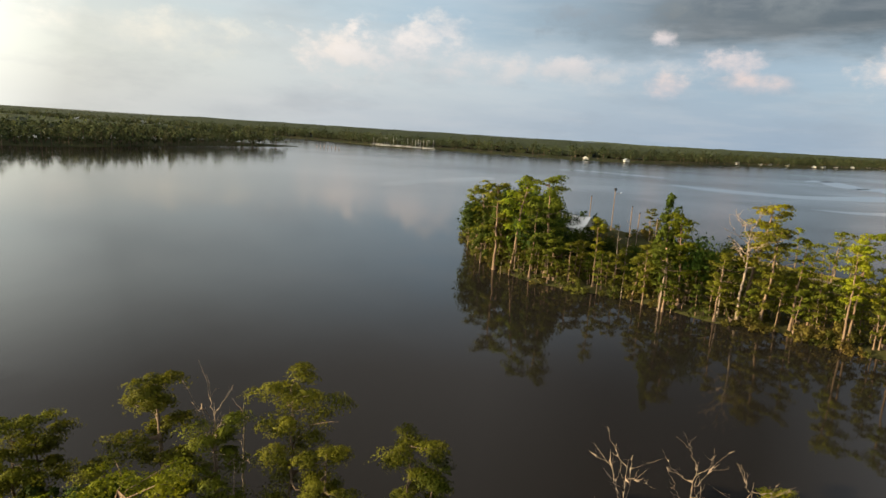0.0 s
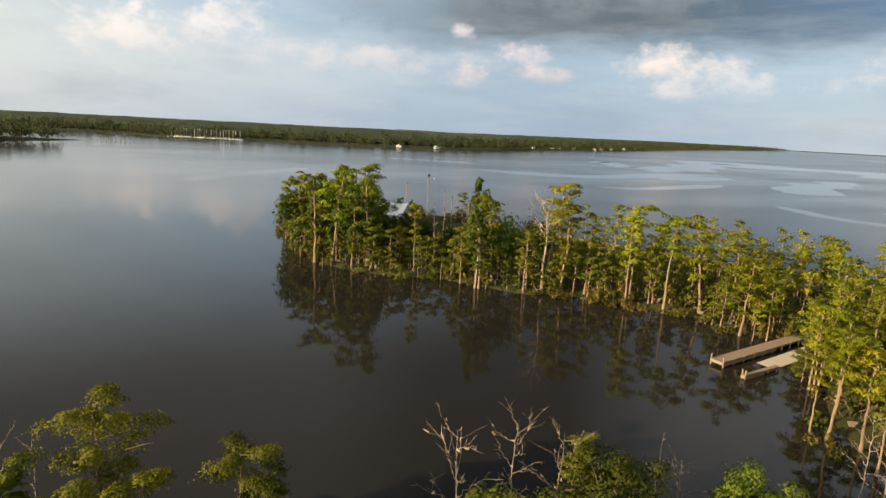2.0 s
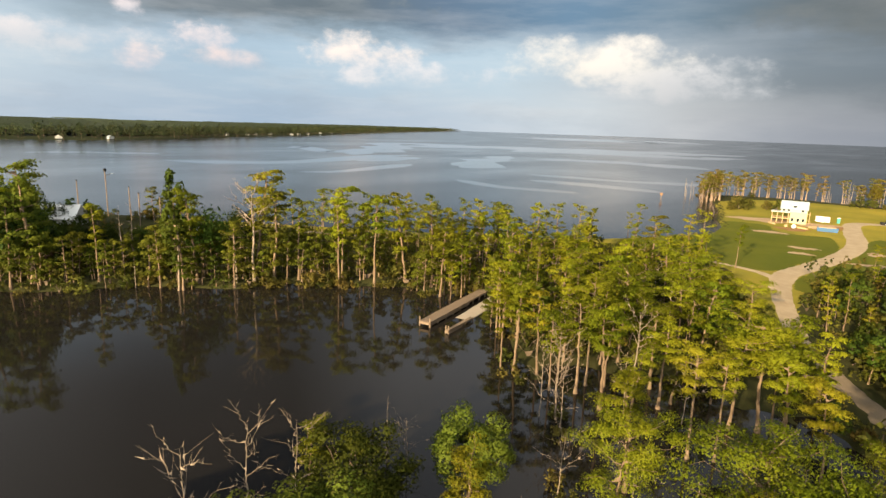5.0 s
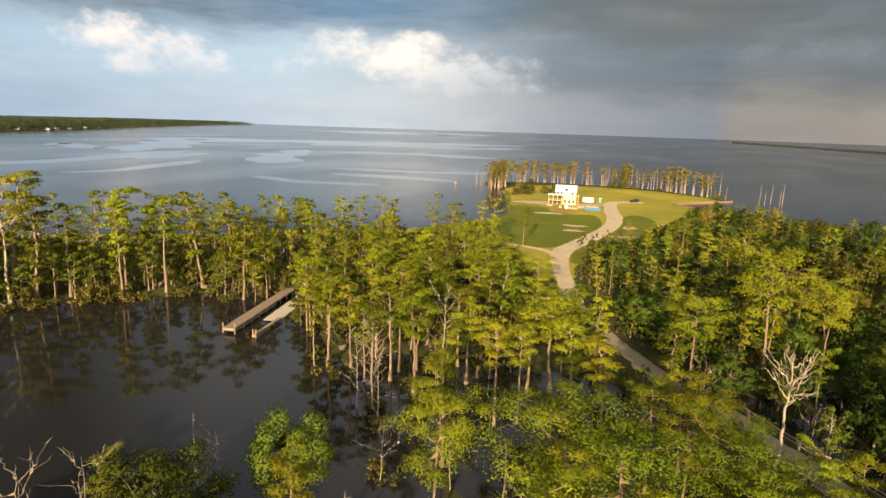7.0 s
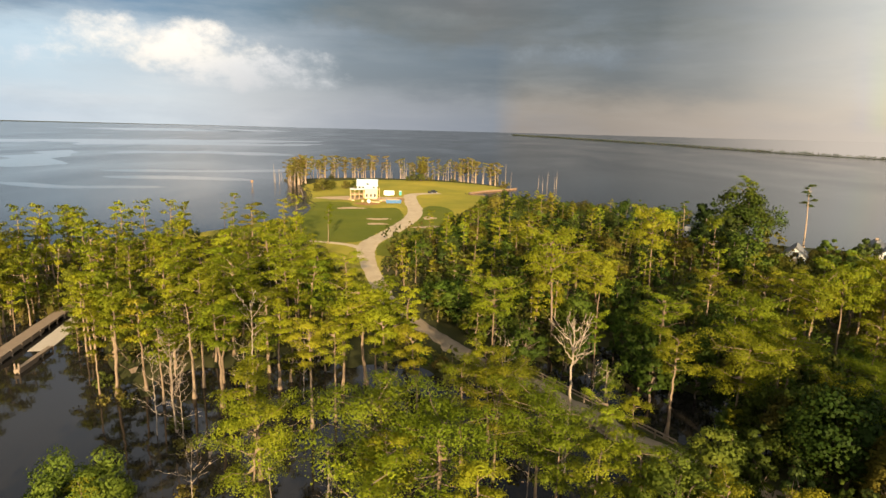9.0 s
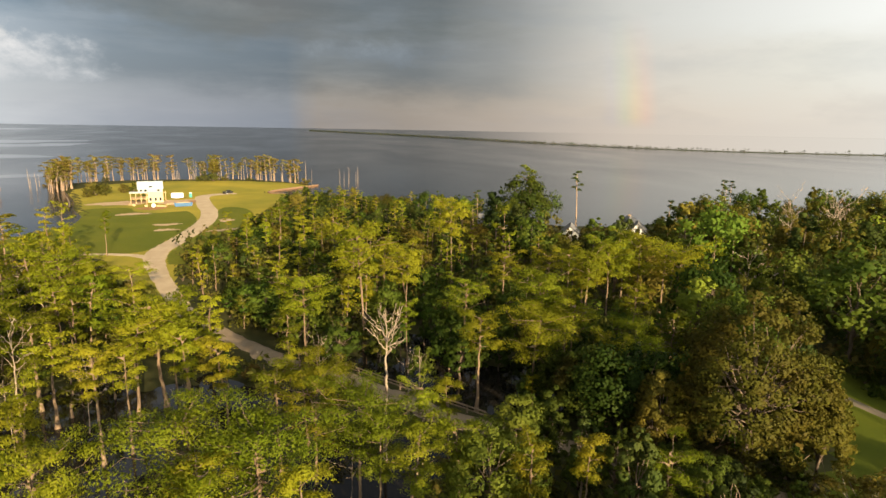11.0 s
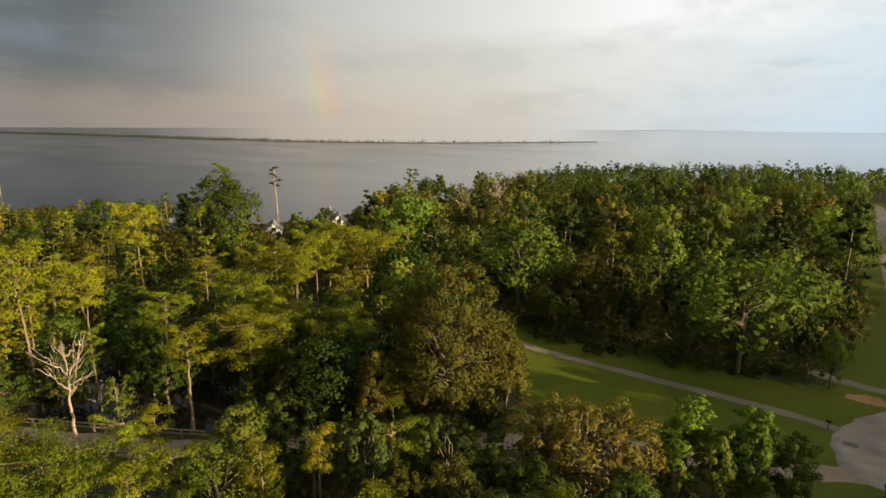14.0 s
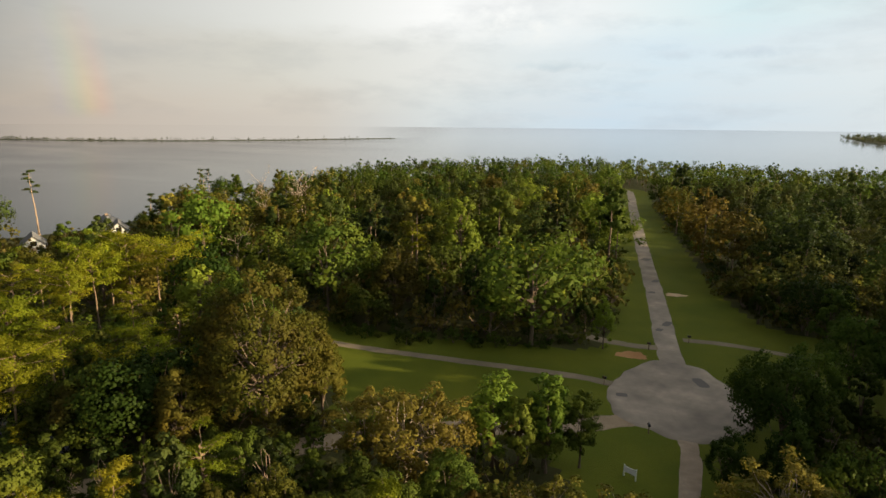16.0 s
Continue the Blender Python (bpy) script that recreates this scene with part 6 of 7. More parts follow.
def gable_roof(name, parent, mat, x0, x1, y0, y1, z0, z1, along_x=True, thick=0.18, label=""):
    """A pitched roof with thickness; the ridge runs along x or along y."""
    bm = bmesh.new()
    if along_x:
        mid = (y0 + y1) / 2
        section = [(y0, z0), (mid, z1), (y1, z0), (y1, z0 + thick), (mid, z1 + thick * 1.2), (y0, z0 + thick)]
        ends = [[bm.verts.new((x, y, z)) for y, z in section] for x in (x0, x1)]
    else:
        mid = (x0 + x1) / 2
        section = [(x0, z0), (mid, z1), (x1, z0), (x1, z0 + thick), (mid, z1 + thick * 1.2), (x0, z0 + thick)]
        ends = [[bm.verts.new((x, y, z)) for x, z in section] for y in (y0, y1)]
    n = len(section)
    for i in range(n):
        bm.faces.new((ends[0][i], ends[0][(i + 1) % n], ends[1][(i + 1) % n], ends[1][i]))
    bm.faces.new(ends[0][::-1])
    bm.faces.new(ends[1])
    bmesh.ops.recalc_face_normals(bm, faces=bm.faces)
    return part(name, bm, mat, parent, label)


def gable_wall(name, parent, mat, x0, x1, y0, y1, z0, z1, along_x):
    """The triangular wall ends under a roof."""
    bm = bmesh.new()
    if along_x:
        mid = (y0 + y1) / 2
        outline = [(y0, z0), (y1, z0), (mid, z1)]
        ends = [[bm.verts.new((x, y, z)) for y, z in outline] for x in (x0, x1)]
    else:
        mid = (x0 + x1) / 2
        outline = [(x0, z0), (x1, z0), (mid, z1)]
        ends = [[bm.verts.new((x, y, z)) for x, z in outline] for y in (y0, y1)]
    for i in range(3):
        bm.faces.new((ends[0][i], ends[0][(i + 1) % 3], ends[1][(i + 1) % 3], ends[1][i]))
    bm.faces.new(ends[0][::-1])
    bm.faces.new(ends[1])
    bmesh.ops.recalc_face_normals(bm, faces=bm.faces)
    return part(name, bm, mat, parent)


def window(parent, x0, x1, y, z0, z1, frame_mat):
    """A window in a wall that faces -y: a proud frame round a dark pane."""
    w = block("window", parent, frame_mat, x0 - 0.1, x1 + 0.1, y - 0.07, y + 0.02, z0 - 0.1, z1 + 0.1)
    block("pane", w, DARK_GLASS, x0, x1, y - 0.10, y - 0.06, z0, z1)
    return w


# the new house on the cleared point
house = base_empty("house", 284, 61, 0.70, -78, "white two-storey house still being finished, on posts", "house")
house.matrix_basis = house.matrix_basis @ Matrix.Diagonal((0.86, 0.86, 0.86, 1))
block("wall", house, CREAM_WRAP, -1.6, 5.5, -4.2, 4.2, 0, 5.5, 0.03, "cream sheathed lower walls")
block("wall", house, HOUSE_WRAP, -5.7, 5.5, -4.25, 4.25, 5.5, 7.2, 0.03, "pale grey-white wrapped upper walls")
gable_wall("gable", house, HOUSE_WRAP, -5.65, 5.45, -4.2, 4.2, 7.2, 10.2, True)
gable_roof("roof", house, PALE_ROOF, -6.1, 5.9, -4.9, 4.9, 6.95, 10.4, True, 0.2, "pale blue-grey metal roof")
dormer = block("dormer", house, HOUSE_WRAP, -1.2, 1.4, -3.9, -1.0, 7.4, 8.9)
bm = bmesh.new()
bmesh.ops.create_cone(bm, cap_ends=True, segments=24, radius1=1.5, radius2=1.5, depth=3.2, matrix=Matrix.Translation((0.1, -2.5, 8.8)) @ Matrix.Rotation(radians(90), 4, "X"))
bmesh.ops.bisect_plane(bm, geom=bm.verts[:] + bm.edges[:] + bm.faces[:], plane_co=(0, 0, 8.75), plane_no=(0, 0, 1), clear_inner=True)
part("arched_roof", bm, PALE_ROOF, dormer)
window(dormer, -0.6, 0.8, -3.9, 7.8, 8.8, HOUSE_WRAP)
for x in (-0.4, 2.0, 4.2):
    window(house, x - 0.5, x + 0.5, -4.2, 1.0, 2.6, HOUSE_WRAP)
for x in (-4.4, -2.4, 3.6):
    window(house, x - 0.5, x + 0.5, -4.25, 5.85, 6.9, HOUSE_WRAP)
block("porch_roof", house, HOUSE_WRAP, -9.8, -1.7, -6.4, -1.5, 5.2, 5.75, 0.05, "flat pale porch roof")
block("deck", house, FRESH_LUMBER, -9.6, -1.7, -6.2, 3.8, 2.2, 2.45, 0.02, "fresh lumber deck")
for x in (-9.3, -7.0, -4.6, -2.2):
    for y in (-6.0, -2.0):
        block("post", house, FRESH_LUMBER, x - 0.13, x + 0.13, y - 0.13, y + 0.13, -0.3, 5.2)
for k in range(9):
    block("step", house, FRESH_LUMBER, 5.6 + k * 0.3, 5.95 + k * 0.3, -3.2, -1.8, 2.2 - k * 0.25, 2.28 - k * 0.25)
block("landing", house, FRESH_LUMBER, 5.5, 7.0, -1.8, 1.2, 4.6, 4.75)
for x, y in ((5.7, -1.6), (6.8, -1.6), (6.8, 1.0)):
    block("post", house, FRESH_LUMBER, x - 0.08, x + 0.08, y - 0.08, y + 0.08, -0.2, 5.6)

# building site round it
skip = base_empty("dumpster", 266.5, 45, 0.72, -78, "blue steel rubbish skip heaped with debris", "dumpster")
bm = bmesh.new()
verts = box(bm, -3.4, 3.4, -1.2, 1.2, 0.15, 1.7)
for v in verts:
    if v.co.z > 1:
        v.co.x *= 1.06
part("body", bm, BLUE_PAINT, skip)
for x in (-2.4, -1.2, 0, 1.2, 2.4):
    block("rib", skip, BLUE_PAINT, x - 0.06, x + 0.06, -1.28, -1.18, 0.2, 1.65)
block("debris", skip, FRESH_LUMBER, -3.0, 2.8, -1.0, 1.0, 1.5, 1.85, 0.1, "pale timber offcuts")
for x in (-2.6, 2.6):
    rod("roller", skip, RUBBER, (x, -1.1, 0.12), (x, 1.1, 0.12), 0.13)


def wheels(parent, spots, radius, width):
    for x, y in spots:
        bm = bmesh.new()
        bmesh.ops.create_cone(bm, cap_ends=True, segments=16, radius1=radius, radius2=radius, depth=width, matrix=Matrix.Translation((x, y, radius)) @ Matrix.Rotation(radians(90), 4, "X"))
        wheel = part("wheel", bm, RUBBER, parent)
        rod("rim", wheel, WHITE_PAINT, (x, y - width * 0.52, radius), (x, y + width * 0.52, radius), radius * 0.55, 12)


trailer = base_empty("cargo_trailer", 294.2, 52.0, 0.72, -84, "white enclosed cargo trailer on the gravel", "trailer")
block("body", trailer, WHITE_PAINT, -2.6, 2.6, -1.1, 1.1, 0.5, 2.7, 0.12)
block("tongue", trailer, BLACK_PAINT, 2.6, 3.8, -0.1, 0.1, 0.45, 0.6)
wheels(trailer, ((-0.5, -1.05), (-0.5, 1.05), (0.4, -1.05), (0.4, 1.05)), 0.35, 0.25)
toilet = base_empty("portable_toilet", 299, 47.0, 0.72, -78, "teal plastic portable toilet cabin", "toilet")
block("cabin", toilet, TEAL_PLASTIC, -0.6, 0.6, -0.6, 0.6, 0, 2.1, 0.05)
block("roof", toilet, WHITE_PAINT, -0.65, 0.65, -0.65, 0.65, 2.1, 2.3, 0.08, "white translucent roof")
block("door", toilet, TEAL_PLASTIC, -0.4, 0.4, -0.64, -0.6, 0.15, 1.95)
pickup = base_empty("pickup_truck", 312, 31.5, 0.79, -40, "dark pickup truck parked at the end of the drive", "truck")
block("body", pickup, BLACK_PAINT, -2.7, 2.7, -0.95, 0.95, 0.45, 1.05, 0.12)
cab = block("cab", pickup, BLACK_PAINT, -0.6, 1.3, -0.85, 0.85, 1.05, 1.8, 0.2)
block("windscreen", cab, DARK_GLASS, -0.5, 1.2, -0.88, 0.88, 1.2, 1.65, 0.05)
block("bed_side", pickup, BLACK_PAINT, -2.6, -0.7, -0.95, -0.85, 1.05, 1.3)
block("bed_side", pickup, BLACK_PAINT, -2.6, -0.7, 0.85, 0.95, 1.05, 1.3)
wheels(pickup, ((-1.7, -0.9), (-1.7, 0.9), (1.7, -0.9), (1.7, 0.9)), 0.38, 0.25)
for k, (x, y, turn) in enumerate(((269, 60, 10), (271.5, 66, 40), (273.5, 51.5, -20), (266.5, 53.5, 70))):
    pile = base_empty("lumber_stack", x, y, 0.70, turn, "stack of pale fresh boards on the bare soil", "lumber", "building site stacks")
    for row in range(4):
        block("board", pile, FRESH_LUMBER, -2.0 + 0.1 * row, 2.0, -0.6 + 0.02 * row, 0.55, 0.02 + row * 0.16, 0.16 + row * 0.16, 0.01)
tank = base_empty("propane_tank", 263.5, 56.0, 0.70, 12, "small white propane tank on feet", "tank")
bm = bmesh.new()
bmesh.ops.create_uvsphere(bm, u_segments=16, v_segments=10, radius=0.9, matrix=Matrix.Translation((0, 0, 1.0)) @ Matrix.Diagonal((1.8, 1, 1, 1)))
part("shell", bm, WHITE_PAINT, tank)
for x in (-0.8, 0.8):
    block("foot", tank, BLACK_PAINT, x - 0.1, x + 0.1, -0.5, 0.5, 0, 0.4)


def oval(x, y, rx, ry, turn):
    a = np.linspace(0, 2 * math.pi, 40)[:-1]
    r = 1 + 0.15 * np.sin(3 * a + x) + 0.08 * np.sin(7 * a + y)
    c, s = math.cos(turn), math.sin(turn)
    return np.stack([x + rx * r * np.cos(a) * c - ry * r * np.sin(a) * s, y + rx * r * np.cos(a) * s + ry * r * np.sin(a) * c], 1)


for x, y, rx, ry, turn in ((280, 72, 7, 12, 0.3), (281, 50, 9, 9, 0.2), (246, 60, 2.5, 6, 0.2), (219, 43, 2.0, 4.5, 0.2), (208, 41, 2.0, 4.0, 0.1), (205, 22.5, 2.0, 5.0, 0.4), (226, 24, 3.5, 2.5, 0.1)):
    sheet("sand_patch", oval(x, y, rx, ry, turn), 0.06, SAND, "bare sandy soil scraped on the building lot", "soil", 0.8)
for x, y, rx, ry in ((276, 46, 7, 3.5), (283, 43, 4, 3), (262, 56, 5, 6)):
    sheet("soil_patch", oval(x, y, rx, ry, 0.3), 0.08, RED_SOIL, "orange-brown bare soil round the new house", "soil", 0.8)
sheet("soil_patch", oval(13.4, -90, 2.4, 1.5, 0.25), 0.06, RED_SOIL, "reddish bare soil beside the road", "soil", 0.25)
sheet("sand_patch", oval(11.2, -128.6, 2.2, 1.2, 0.3), 0.06, SAND, "pale worn shoulder beside the road", "soil", 0.25)


def bulkhead(points, top, label):
    """A low retaining wall of sheet piling with a timber cap."""
    line = smooth_line(points, 2.0)
    wall = base_empty("bulkhead", 0, 0, 0, 0, label, "retaining wall")
    d = np.gradient(line, axis=0)
    d /= np.linalg.norm(d, axis=1)[:, None]
    side = np.stack([-d[:, 1], d[:, 0]], 1)
    for name, mat, half, z0, z1 in (("sheet_piling", RUST_WALL, 0.12, -1.2, top), ("cap", OLD_TIMBER, 0.28, top, top + 0.16)):
        ring = [np.c_[line + side * o, np.full(len(line), z)] for o, z in ((-half, z0), (-half, z1), (half, z1), (half, z0))]
        n = len(line)
        v = np.concatenate(ring)
        q = np.array([(a * n + j, a * n + j + 1, b * n + j + 1, b * n + j) for a, b in ((0, 1), (1, 2), (2, 3), (3, 0)) for j in range(n - 1)])
        ob = new(name, quad_mesh(name, v, q, mat))
        ob.parent = wall


bulkhead([(268, 88.5), (282, 93), (296, 98), (310, 103.5)], 0.9, "rusty low seawall at the lot's shore")
bulkhead([(309, 3), (314, 9), (320, 12.5), (330, 7), (338, 1), (347, -8), (356, -15)], 0.75, "rust-brown sheet piling along the inlet")


# boat ramp and docks in the cove
def dock(x0, y0, x1, y1, width, deck, label, rails):
    length, turn = math.hypot(x1 - x0, y1 - y0), math.degrees(math.atan2(y1 - y0, x1 - x0))
    top = base_empty("dock", x0, y0, 0.0, turn, label, "dock")
    boards = []
    for k in range(int(length / 0.3)):
        boards.append((np.array([[k * 0.3, -width / 2, deck - 0.05], [k * 0.3 + 0.28, -width / 2, deck - 0.05], [k * 0.3 + 0.28, width / 2, deck - 0.05], [k * 0.3, width / 2, deck - 0.05],
                                 [k * 0.3, -width / 2, deck + 0.01 * (k % 2)], [k * 0.3 + 0.28, -width / 2, deck + 0.01 * (k % 2)], [k * 0.3 + 0.28, width / 2, deck + 0.01 * (k % 2)], [k * 0.3, width / 2, deck + 0.01 * (k % 2)]]),
                       np.array([(3, 2, 1, 0), (4, 5, 6, 7), (0, 1, 5, 4), (1, 2, 6, 5), (2, 3, 7, 6), (3, 0, 4, 7)])))
    planks = new("decking", quad_mesh("decking", *join(boards), OLD_TIMBER))
    planks.parent = top
    tagged(planks, "grey weathered deck boards", kind="stuff")
    for side in (-1, 1):
        y = side * (width / 2 - 0.1)
        block("stringer", top, OLD_TIMBER, 0, length, y - 0.08, y + 0.08, deck - 0.38, deck - 0.05)
        for k in range(int(length / 3.0) + 1):
            if k < rails:
                rod("piling", top, OLD_TIMBER, (k * 3.0 + 0.15, y * 1.08, -2.0), (k * 3.0 + 0.15, y * 1.08, deck + (0.8 if k == 0 else 0.02)), 0.14)
    block("end_beam", top, OLD_TIMBER, -0.1, 0.08, -width / 2, width / 2, deck - 0.5, deck - 0.02)
    block("skirt", top, OLD_TIMBER, 0, length * 0.55, -width / 2 - 0.05, -width / 2, deck - 0.75, deck - 0.3)
    return top


dock(72.3, 71.6, 101, 79.2, 2.2, 1.0, "weathered wooden boardwalk beside the boat ramp", 10)
dock(72.6, 66.3, 81.5, 68.2, 0.7, 0.7, "narrow weathered wooden catwalk in the cove", 8)
ramp_top = base_empty("boat_ramp", 76.0, 68.7, 0.0, 13.5, "pale concrete boat ramp running into the water", "boat ramp")
bm = bmesh.new()
for v in box(bm, 5.0, 20, -1.5, 1.5, -0.9, 0.0, 0.0):
    v.co.z += (v.co.x * 0.035 - 0.15)
part("slab", bm, CONCRETE, ramp_top)

# timber bridge rails on the drive
for side in (-1, 1):
    run = smooth_line([(80 + side * 1.5, -5.0 - side * 1.8), (72 + side * 1.5, -11.6 - side * 1.8), (61.5 + side * 1.5, -20.4 - side * 1.8)], 2.4)
    rail = base_empty("bridge_rail", 0, 0, 0, 0, "dark timber guard rail along the drive", "railing", "bridge rails")
    for (xa, ya), (xb, yb) in zip(run, run[1:]):
        z = 0.78
        block_at = pose(xa, ya, z, 0, 0, math.degrees(math.atan2(yb - ya, xb - xa)))
        gap = math.hypot(xb - xa, yb - ya)
        for name, dims in (("rail_post", (-0.09, 0.09, -0.09, 0.09, -1.2, 0.85)), ("top_rail", (0, gap, -0.06, 0.06, 0.70, 0.86)), ("lower_rail", (0, gap, -0.05, 0.05, 0.25, 0.40))):
            bm = bmesh.new()
            box(bm, *dims)
            bmesh.ops.transform(bm, matrix=block_at, verts=bm.verts)
            part(name, bm, OLD_TIMBER, rail)


# houses on the south shore
def cottage(x, y, turn, wide, deep, wall, peak, walls, roof, label, scale=1.0, front=True):
    top = base_empty("house", x, y, 0.65, turn, label, "house", "shore houses")
    block("wall", top, walls, -wide / 2, wide / 2, -deep / 2, deep / 2, -0.3, wall, 0.03)
    gable_wall("gable", top, walls, -wide / 2 + 0.02, wide / 2 - 0.02, -deep / 2, deep / 2, wall, peak - 0.1, False)
    gable_roof("roof", top, roof, -wide / 2 - 0.5, wide / 2 + 0.5, -deep / 2 - 0.5, deep / 2 + 0.5, wall - 0.3, peak, False)
    if front:
        window(top, -0.7, 0.7, -deep / 2, wall - 0.2, wall + 1.1, WHITE_SIDING)
        for xx in (-wide * 0.3, wide * 0.3):
            window(top, xx - 0.5, xx + 0.5, -deep / 2, 1.0, 2.4, WHITE_SIDING)
        block("door", top, BROWN_SIDING, -0.5, 0.5, -deep / 2 - 0.05, -deep / 2 + 0.01, 0, 2.1)
    return top


cottage(169, -86, -117, 5.2, 8, 2.8, 5.2, WHITE_SIDING, GREY_SHINGLE, "white gabled cottage with grey shingle roof in the trees")
cottage(167, -109, -123, 5.0, 8, 3.2, 5.8, WHITE_SIDING, GREY_SHINGLE, "white gable-fronted house with a dark porch")
big = base_empty("house", 177, -112, 0.65, -33, "long grey shingle-roofed house behind the trees", "house", "shore houses")
big.matrix_basis = big.matrix_basis @ Matrix.Diagonal((0.85, 0.85, 0.82, 1))
block("wall", big, WHITE_SIDING, -10, 10, -4, 4, -0.3, 3.4)
gable_wall("gable", big, WHITE_SIDING, -10, 10, -4, 4, 3.4, 6.6, True)
gable_roof("roof", big, GREY_SHINGLE, -10.5, 10.5, -4.8, 4.8, 3.1, 7.0, True)
block("chimney", big, BROWN_SIDING, 3, 4, -0.5, 0.5, 6.0, 7.8)
cottage(187, -66, -20, 13, 9, 3.6, 6.2, BROWN_SIDING, GREY_SHINGLE, "low brown house with a shingle roof by the water")
cottage(51, 216, -128, 10, 12, 2.9, 6.6, WHITE_SIDING, WHITE_PAINT, "white-roofed house among the trees on the point")
shed = cottage(74, 176, 30, 4.5, 5, 2.4, 3.6, WHITE_SIDING, WHITE_SIDING, "small white shed on the point", front=False)

# poles beside the house on the point
for x, y, tall, arm in ((58, 222, 13.5, False), (68, 226, 16.0, True), (74, 222, 10.5, False), (66, 190, 12, False), (71, 187, 11, False)):
    pole = base_empty("utility_pole", x, y, 0.6, 20, "thin weathered wooden pole on the point", "pole", "poles on the point")
    rod("shaft", pole, OLD_TIMBER, (0, 0, -0.6), (0, 0, tall), 0.16)
    if arm:
        rod("arm", pole, OLD_TIMBER, (0, 0, tall - 1.6), (2.6, 0, tall - 1.0), 0.08)
        block("lamp_head", pole, WHITE_PAINT, 2.3, 3.1, -0.15, 0.15, tall - 1.1, tall - 0.9)
        block("box", pole, BLACK_PAINT, -0.4, 0.4, -0.3, 0.3, tall - 0.2, tall + 0.9)
    else:
        block("cap", pole, BLACK_PAINT, -0.2, 0.2, -0.2, 0.2, tall - 0.1, tall + 0.25)


# along the road
def mailbox(x, y, turn):
    top = base_empty("mailbox", x, y, 0.70, turn, "black letterbox on a wooden post by the road", "mailbox", "roadside mailboxes")
    block("post", top, OLD_TIMBER, -0.05, 0.05, -0.05, 0.05, -0.3, 1.05)
    bm = bmesh.new()
    bmesh.ops.create_cone(bm, cap_ends=True, segments=16, radius1=0.14, radius2=0.14, depth=0.55, matrix=Matrix.Translation((0, 0, 1.22)) @ Matrix.Rotation(radians(90), 4, "X"))
    box(bm, -0.14, 0.14, -0.275, 0.275, 1.05, 1.22)
    part("box", bm, BLACK_PAINT, top)
    block("flag", top, RUST_WALL, 0.14, 0.16, -0.1, 0.05, 1.2, 1.4)


for x, y, turn in ((7.3, -66.4, 20), (14.8, -77.1, 80), (6.0, -99.9, 100), (11.4, -93.5, 70)):
    mailbox(x, y, turn)
sign = base_empty("yard_sign", 7.6, -56.3, 0.70, 160, "white blank sign board between two posts", "sign")
block("board", sign, WHITE_PAINT, -0.62, 0.62, -0.03, 0.03, 0.55, 1.15, 0.01)
for x in (-0.66, 0.66):
    block("post", sign, WHITE_PAINT, x - 0.05, x + 0.05, -0.05, 0.05, -0.3, 1.3)
fence = base_empty("log_barrier", 27, -56.0, 0.70, 8, "single long weathered log rail by the lawn", "barrier")
rod("log", fence, OLD_TIMBER, (-2.2, 0, 0.35), (2.2, 0, 0.4), 0.09)
for x in (-2.0, 2.0):
    rod("stake", fence, OLD_TIMBER, (x, 0, -0.3), (x, 0, 0.5), 0.08)
for x, y, w, h, turn in ((12.0, -75.0, 1.5, 1.1, 15), (16.6, -138, 1.4, 2.6, -12), (15.9, -128, 1.2, 1.6, -12), (10.4, -108, 1.3, 3.0, -11), (22.2, -160, 2.2, 3.0, -12), (3.0, -84.0, 1.6, 3.0, 30), (11.2, -104, 1.1, 1.6, -11)):
    bm = bmesh.new()
    a = np.linspace(0, 2 * math.pi, 17)[:-1]
    z = 0.855 if math.hypot(x - CIRCLE[0], y - CIRCLE[1]) < 9.5 else 0.835
    ring_pts = [bm.verts.new((max(-1, min(1, 1.25 * math.cos(k))) * w / 2, max(-1, min(1, 1.25 * math.sin(k))) * h / 2, 0)) for k in a]
    bm.faces.new(ring_pts)
    mesh = bpy.data.meshes.new("road_patch")
    bm.to_mesh(mesh)
    bm.free()
    mesh.materials.append(PATCH)
    ob = new("road_patch", mesh)
    ob.matrix_basis = pose(x, y, z, 0, 0, turn)
    tagged(ob, "dark square of newer asphalt in the road", "road", kind="structure")


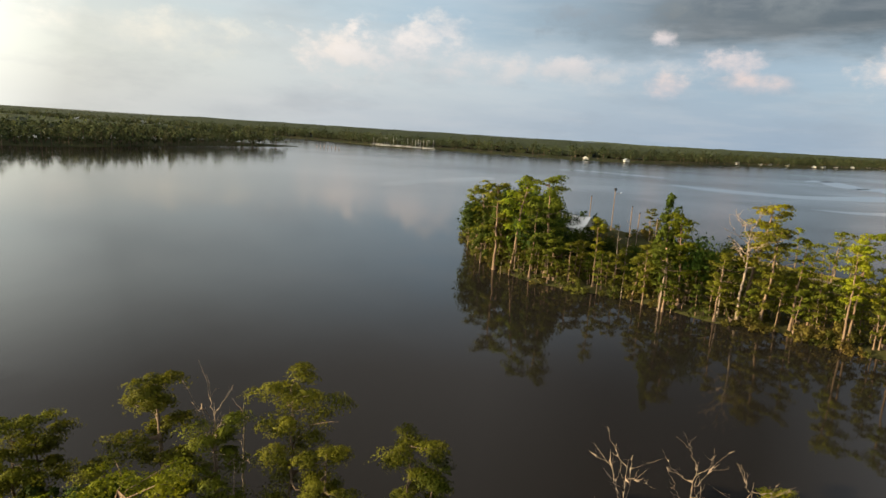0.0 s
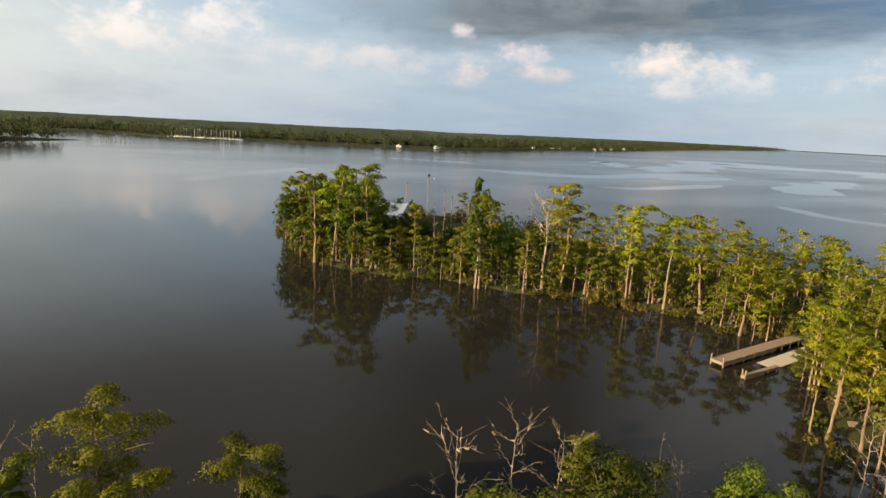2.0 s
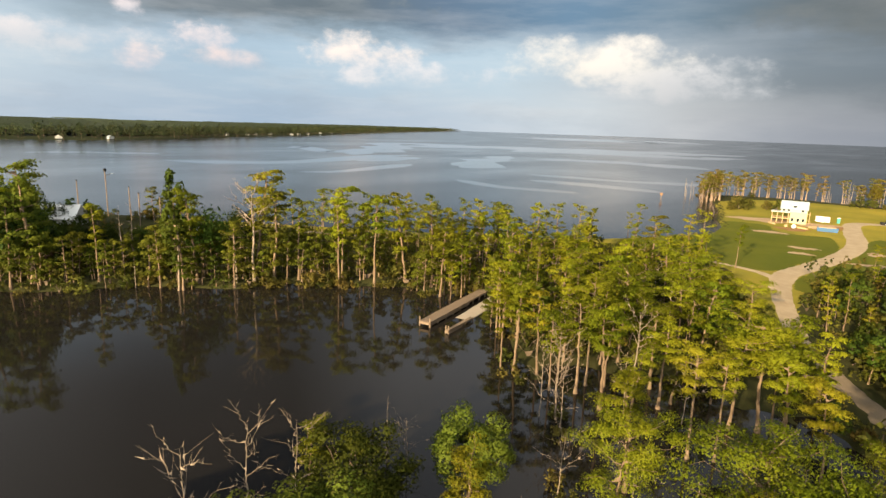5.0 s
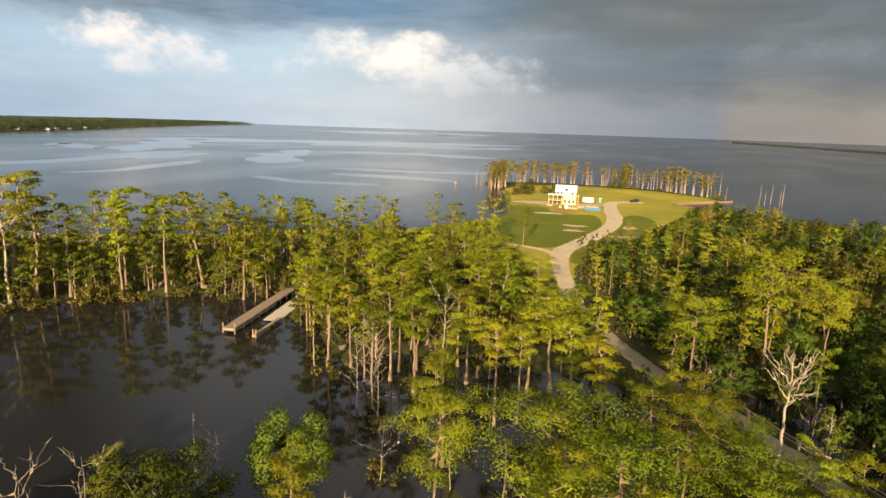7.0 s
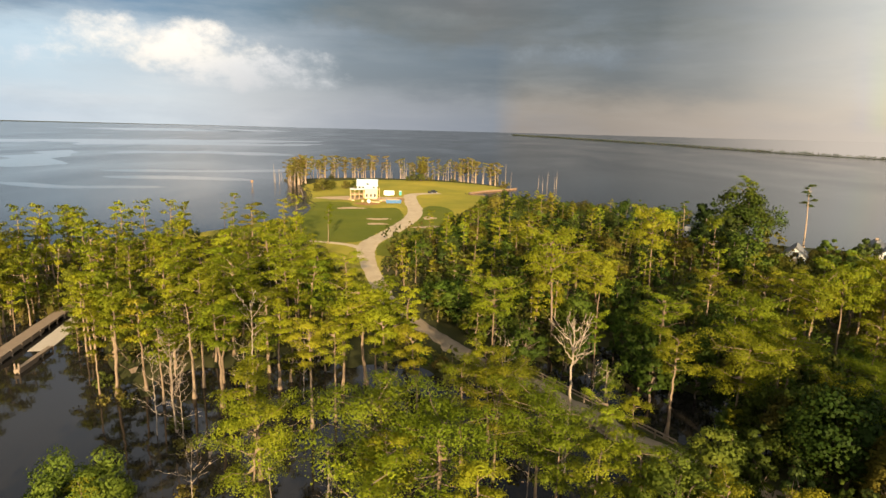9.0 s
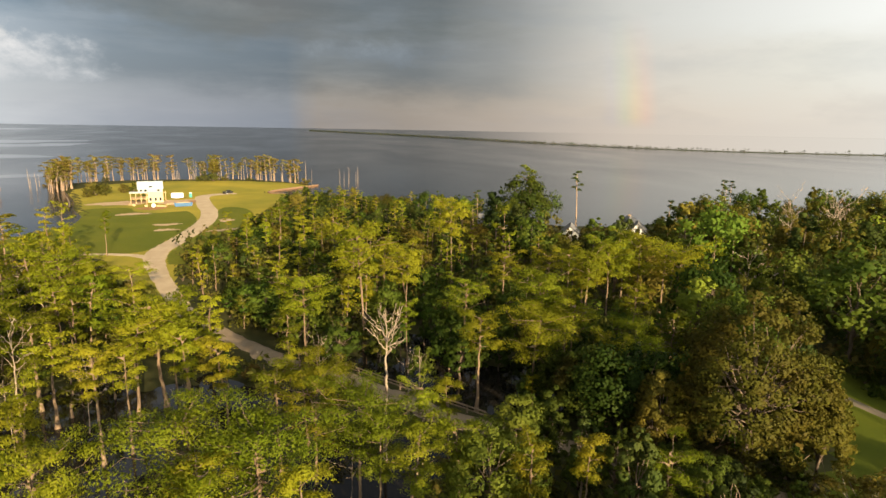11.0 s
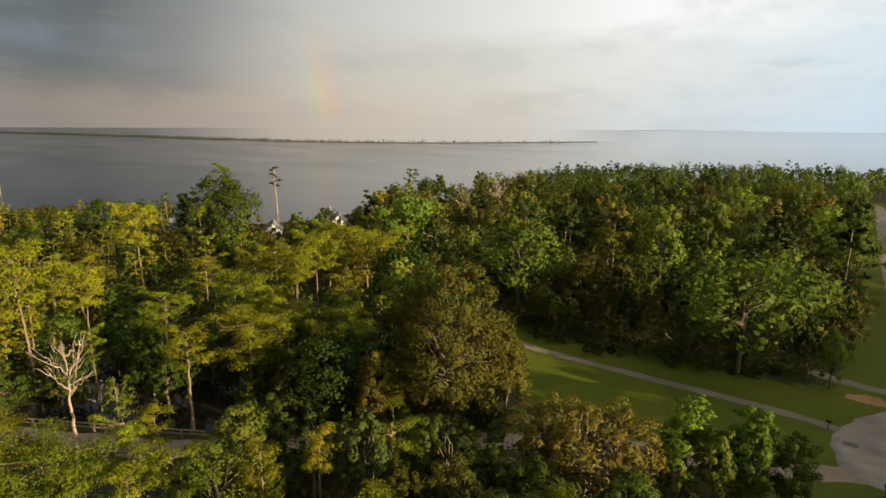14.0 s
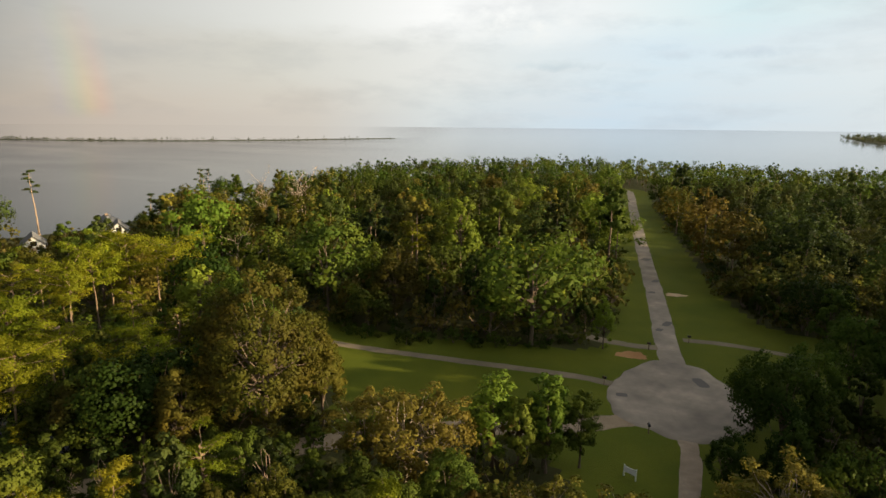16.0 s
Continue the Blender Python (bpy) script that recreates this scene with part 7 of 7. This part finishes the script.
# out on the water
marker = base_empty("channel_marker", 320.5, 134.8, 0.0, -70, "wooden channel marker post with a red board", "marker")
rod("pile", marker, OLD_TIMBER, (0, 0, -2), (0, 0, 3.6), 0.2)
block("board", marker, RUST_WALL, -0.7, 0.7, -0.28, -0.2, 2.4, 3.8, 0.02)
post = base_empty("mooring_post", 160, 118, 0.0, 0, "lone grey mooring post off the bank", "post")
rod("pile", post, OLD_TIMBER, (0, 0, -2), (0, 0, 2.6), 0.17)


def sailboat(x, y, turn):
    top = base_empty("sailboat", x, y, 0.0, turn, "white moored sailing boat with a bare mast", "boat", "marina boats")
    bm = bmesh.new()
    for v in box(bm, -5, 5, -1.5, 1.5, -0.4, 1.3):
        if v.co.x > 0:
            v.co.y *= 0.15
        if v.co.z < 0:
            v.co.y *= 0.6
            v.co.x *= 0.85
    part("hull", bm, WHITE_PAINT, top)
    block("cabin", top, WHITE_PAINT, -2.0, 1.4, -0.8, 0.8, 1.3, 2.0, 0.15)
    rod("mast", top, WHITE_PAINT, (0.6, 0, 1.2), (0.6, 0, 15), 0.2)
    rod("boom", top, WHITE_PAINT, (0.6, 0, 2.6), (-4, 0, 2.7), 0.12)
    return top


boat = sailboat(-118, 1024, 20)
for k in range(21):
    copy_thing(boat, pose(-112 + k * 4.8 + random.uniform(-1.5, 1.5), 1016 - k * 1.6 + random.uniform(-4, 4), 0, 0, 0, random.uniform(0, 360)))
for k, (x, y) in enumerate(((236, 962), (300, 958), (591, 1180), (668, 1238), (700, 1262), (755, 1290), (820, 1300), (870, 1345), (917, 1372), (1010, 1450), (1107, 1530))):
    top = cottage(x - 2, y - 5, (-30, 15, 40)[k % 3], 8, 6, 3.0, 5.2, WHITE_SIDING, (GREY_SHINGLE, PALE_ROOF)[k % 2], "distant white house on the far shore", front=False)
for k in range(7):
    pile = base_empty("piling", -168 + k * 5.5, 800 - k * 3, 0, 0, "dark piling standing in the far creek mouth", "piling", "creek pilings")
    rod("shaft", pile, OLD_TIMBER, (0, 0, -2), (0, 0, 3.5), 0.5)
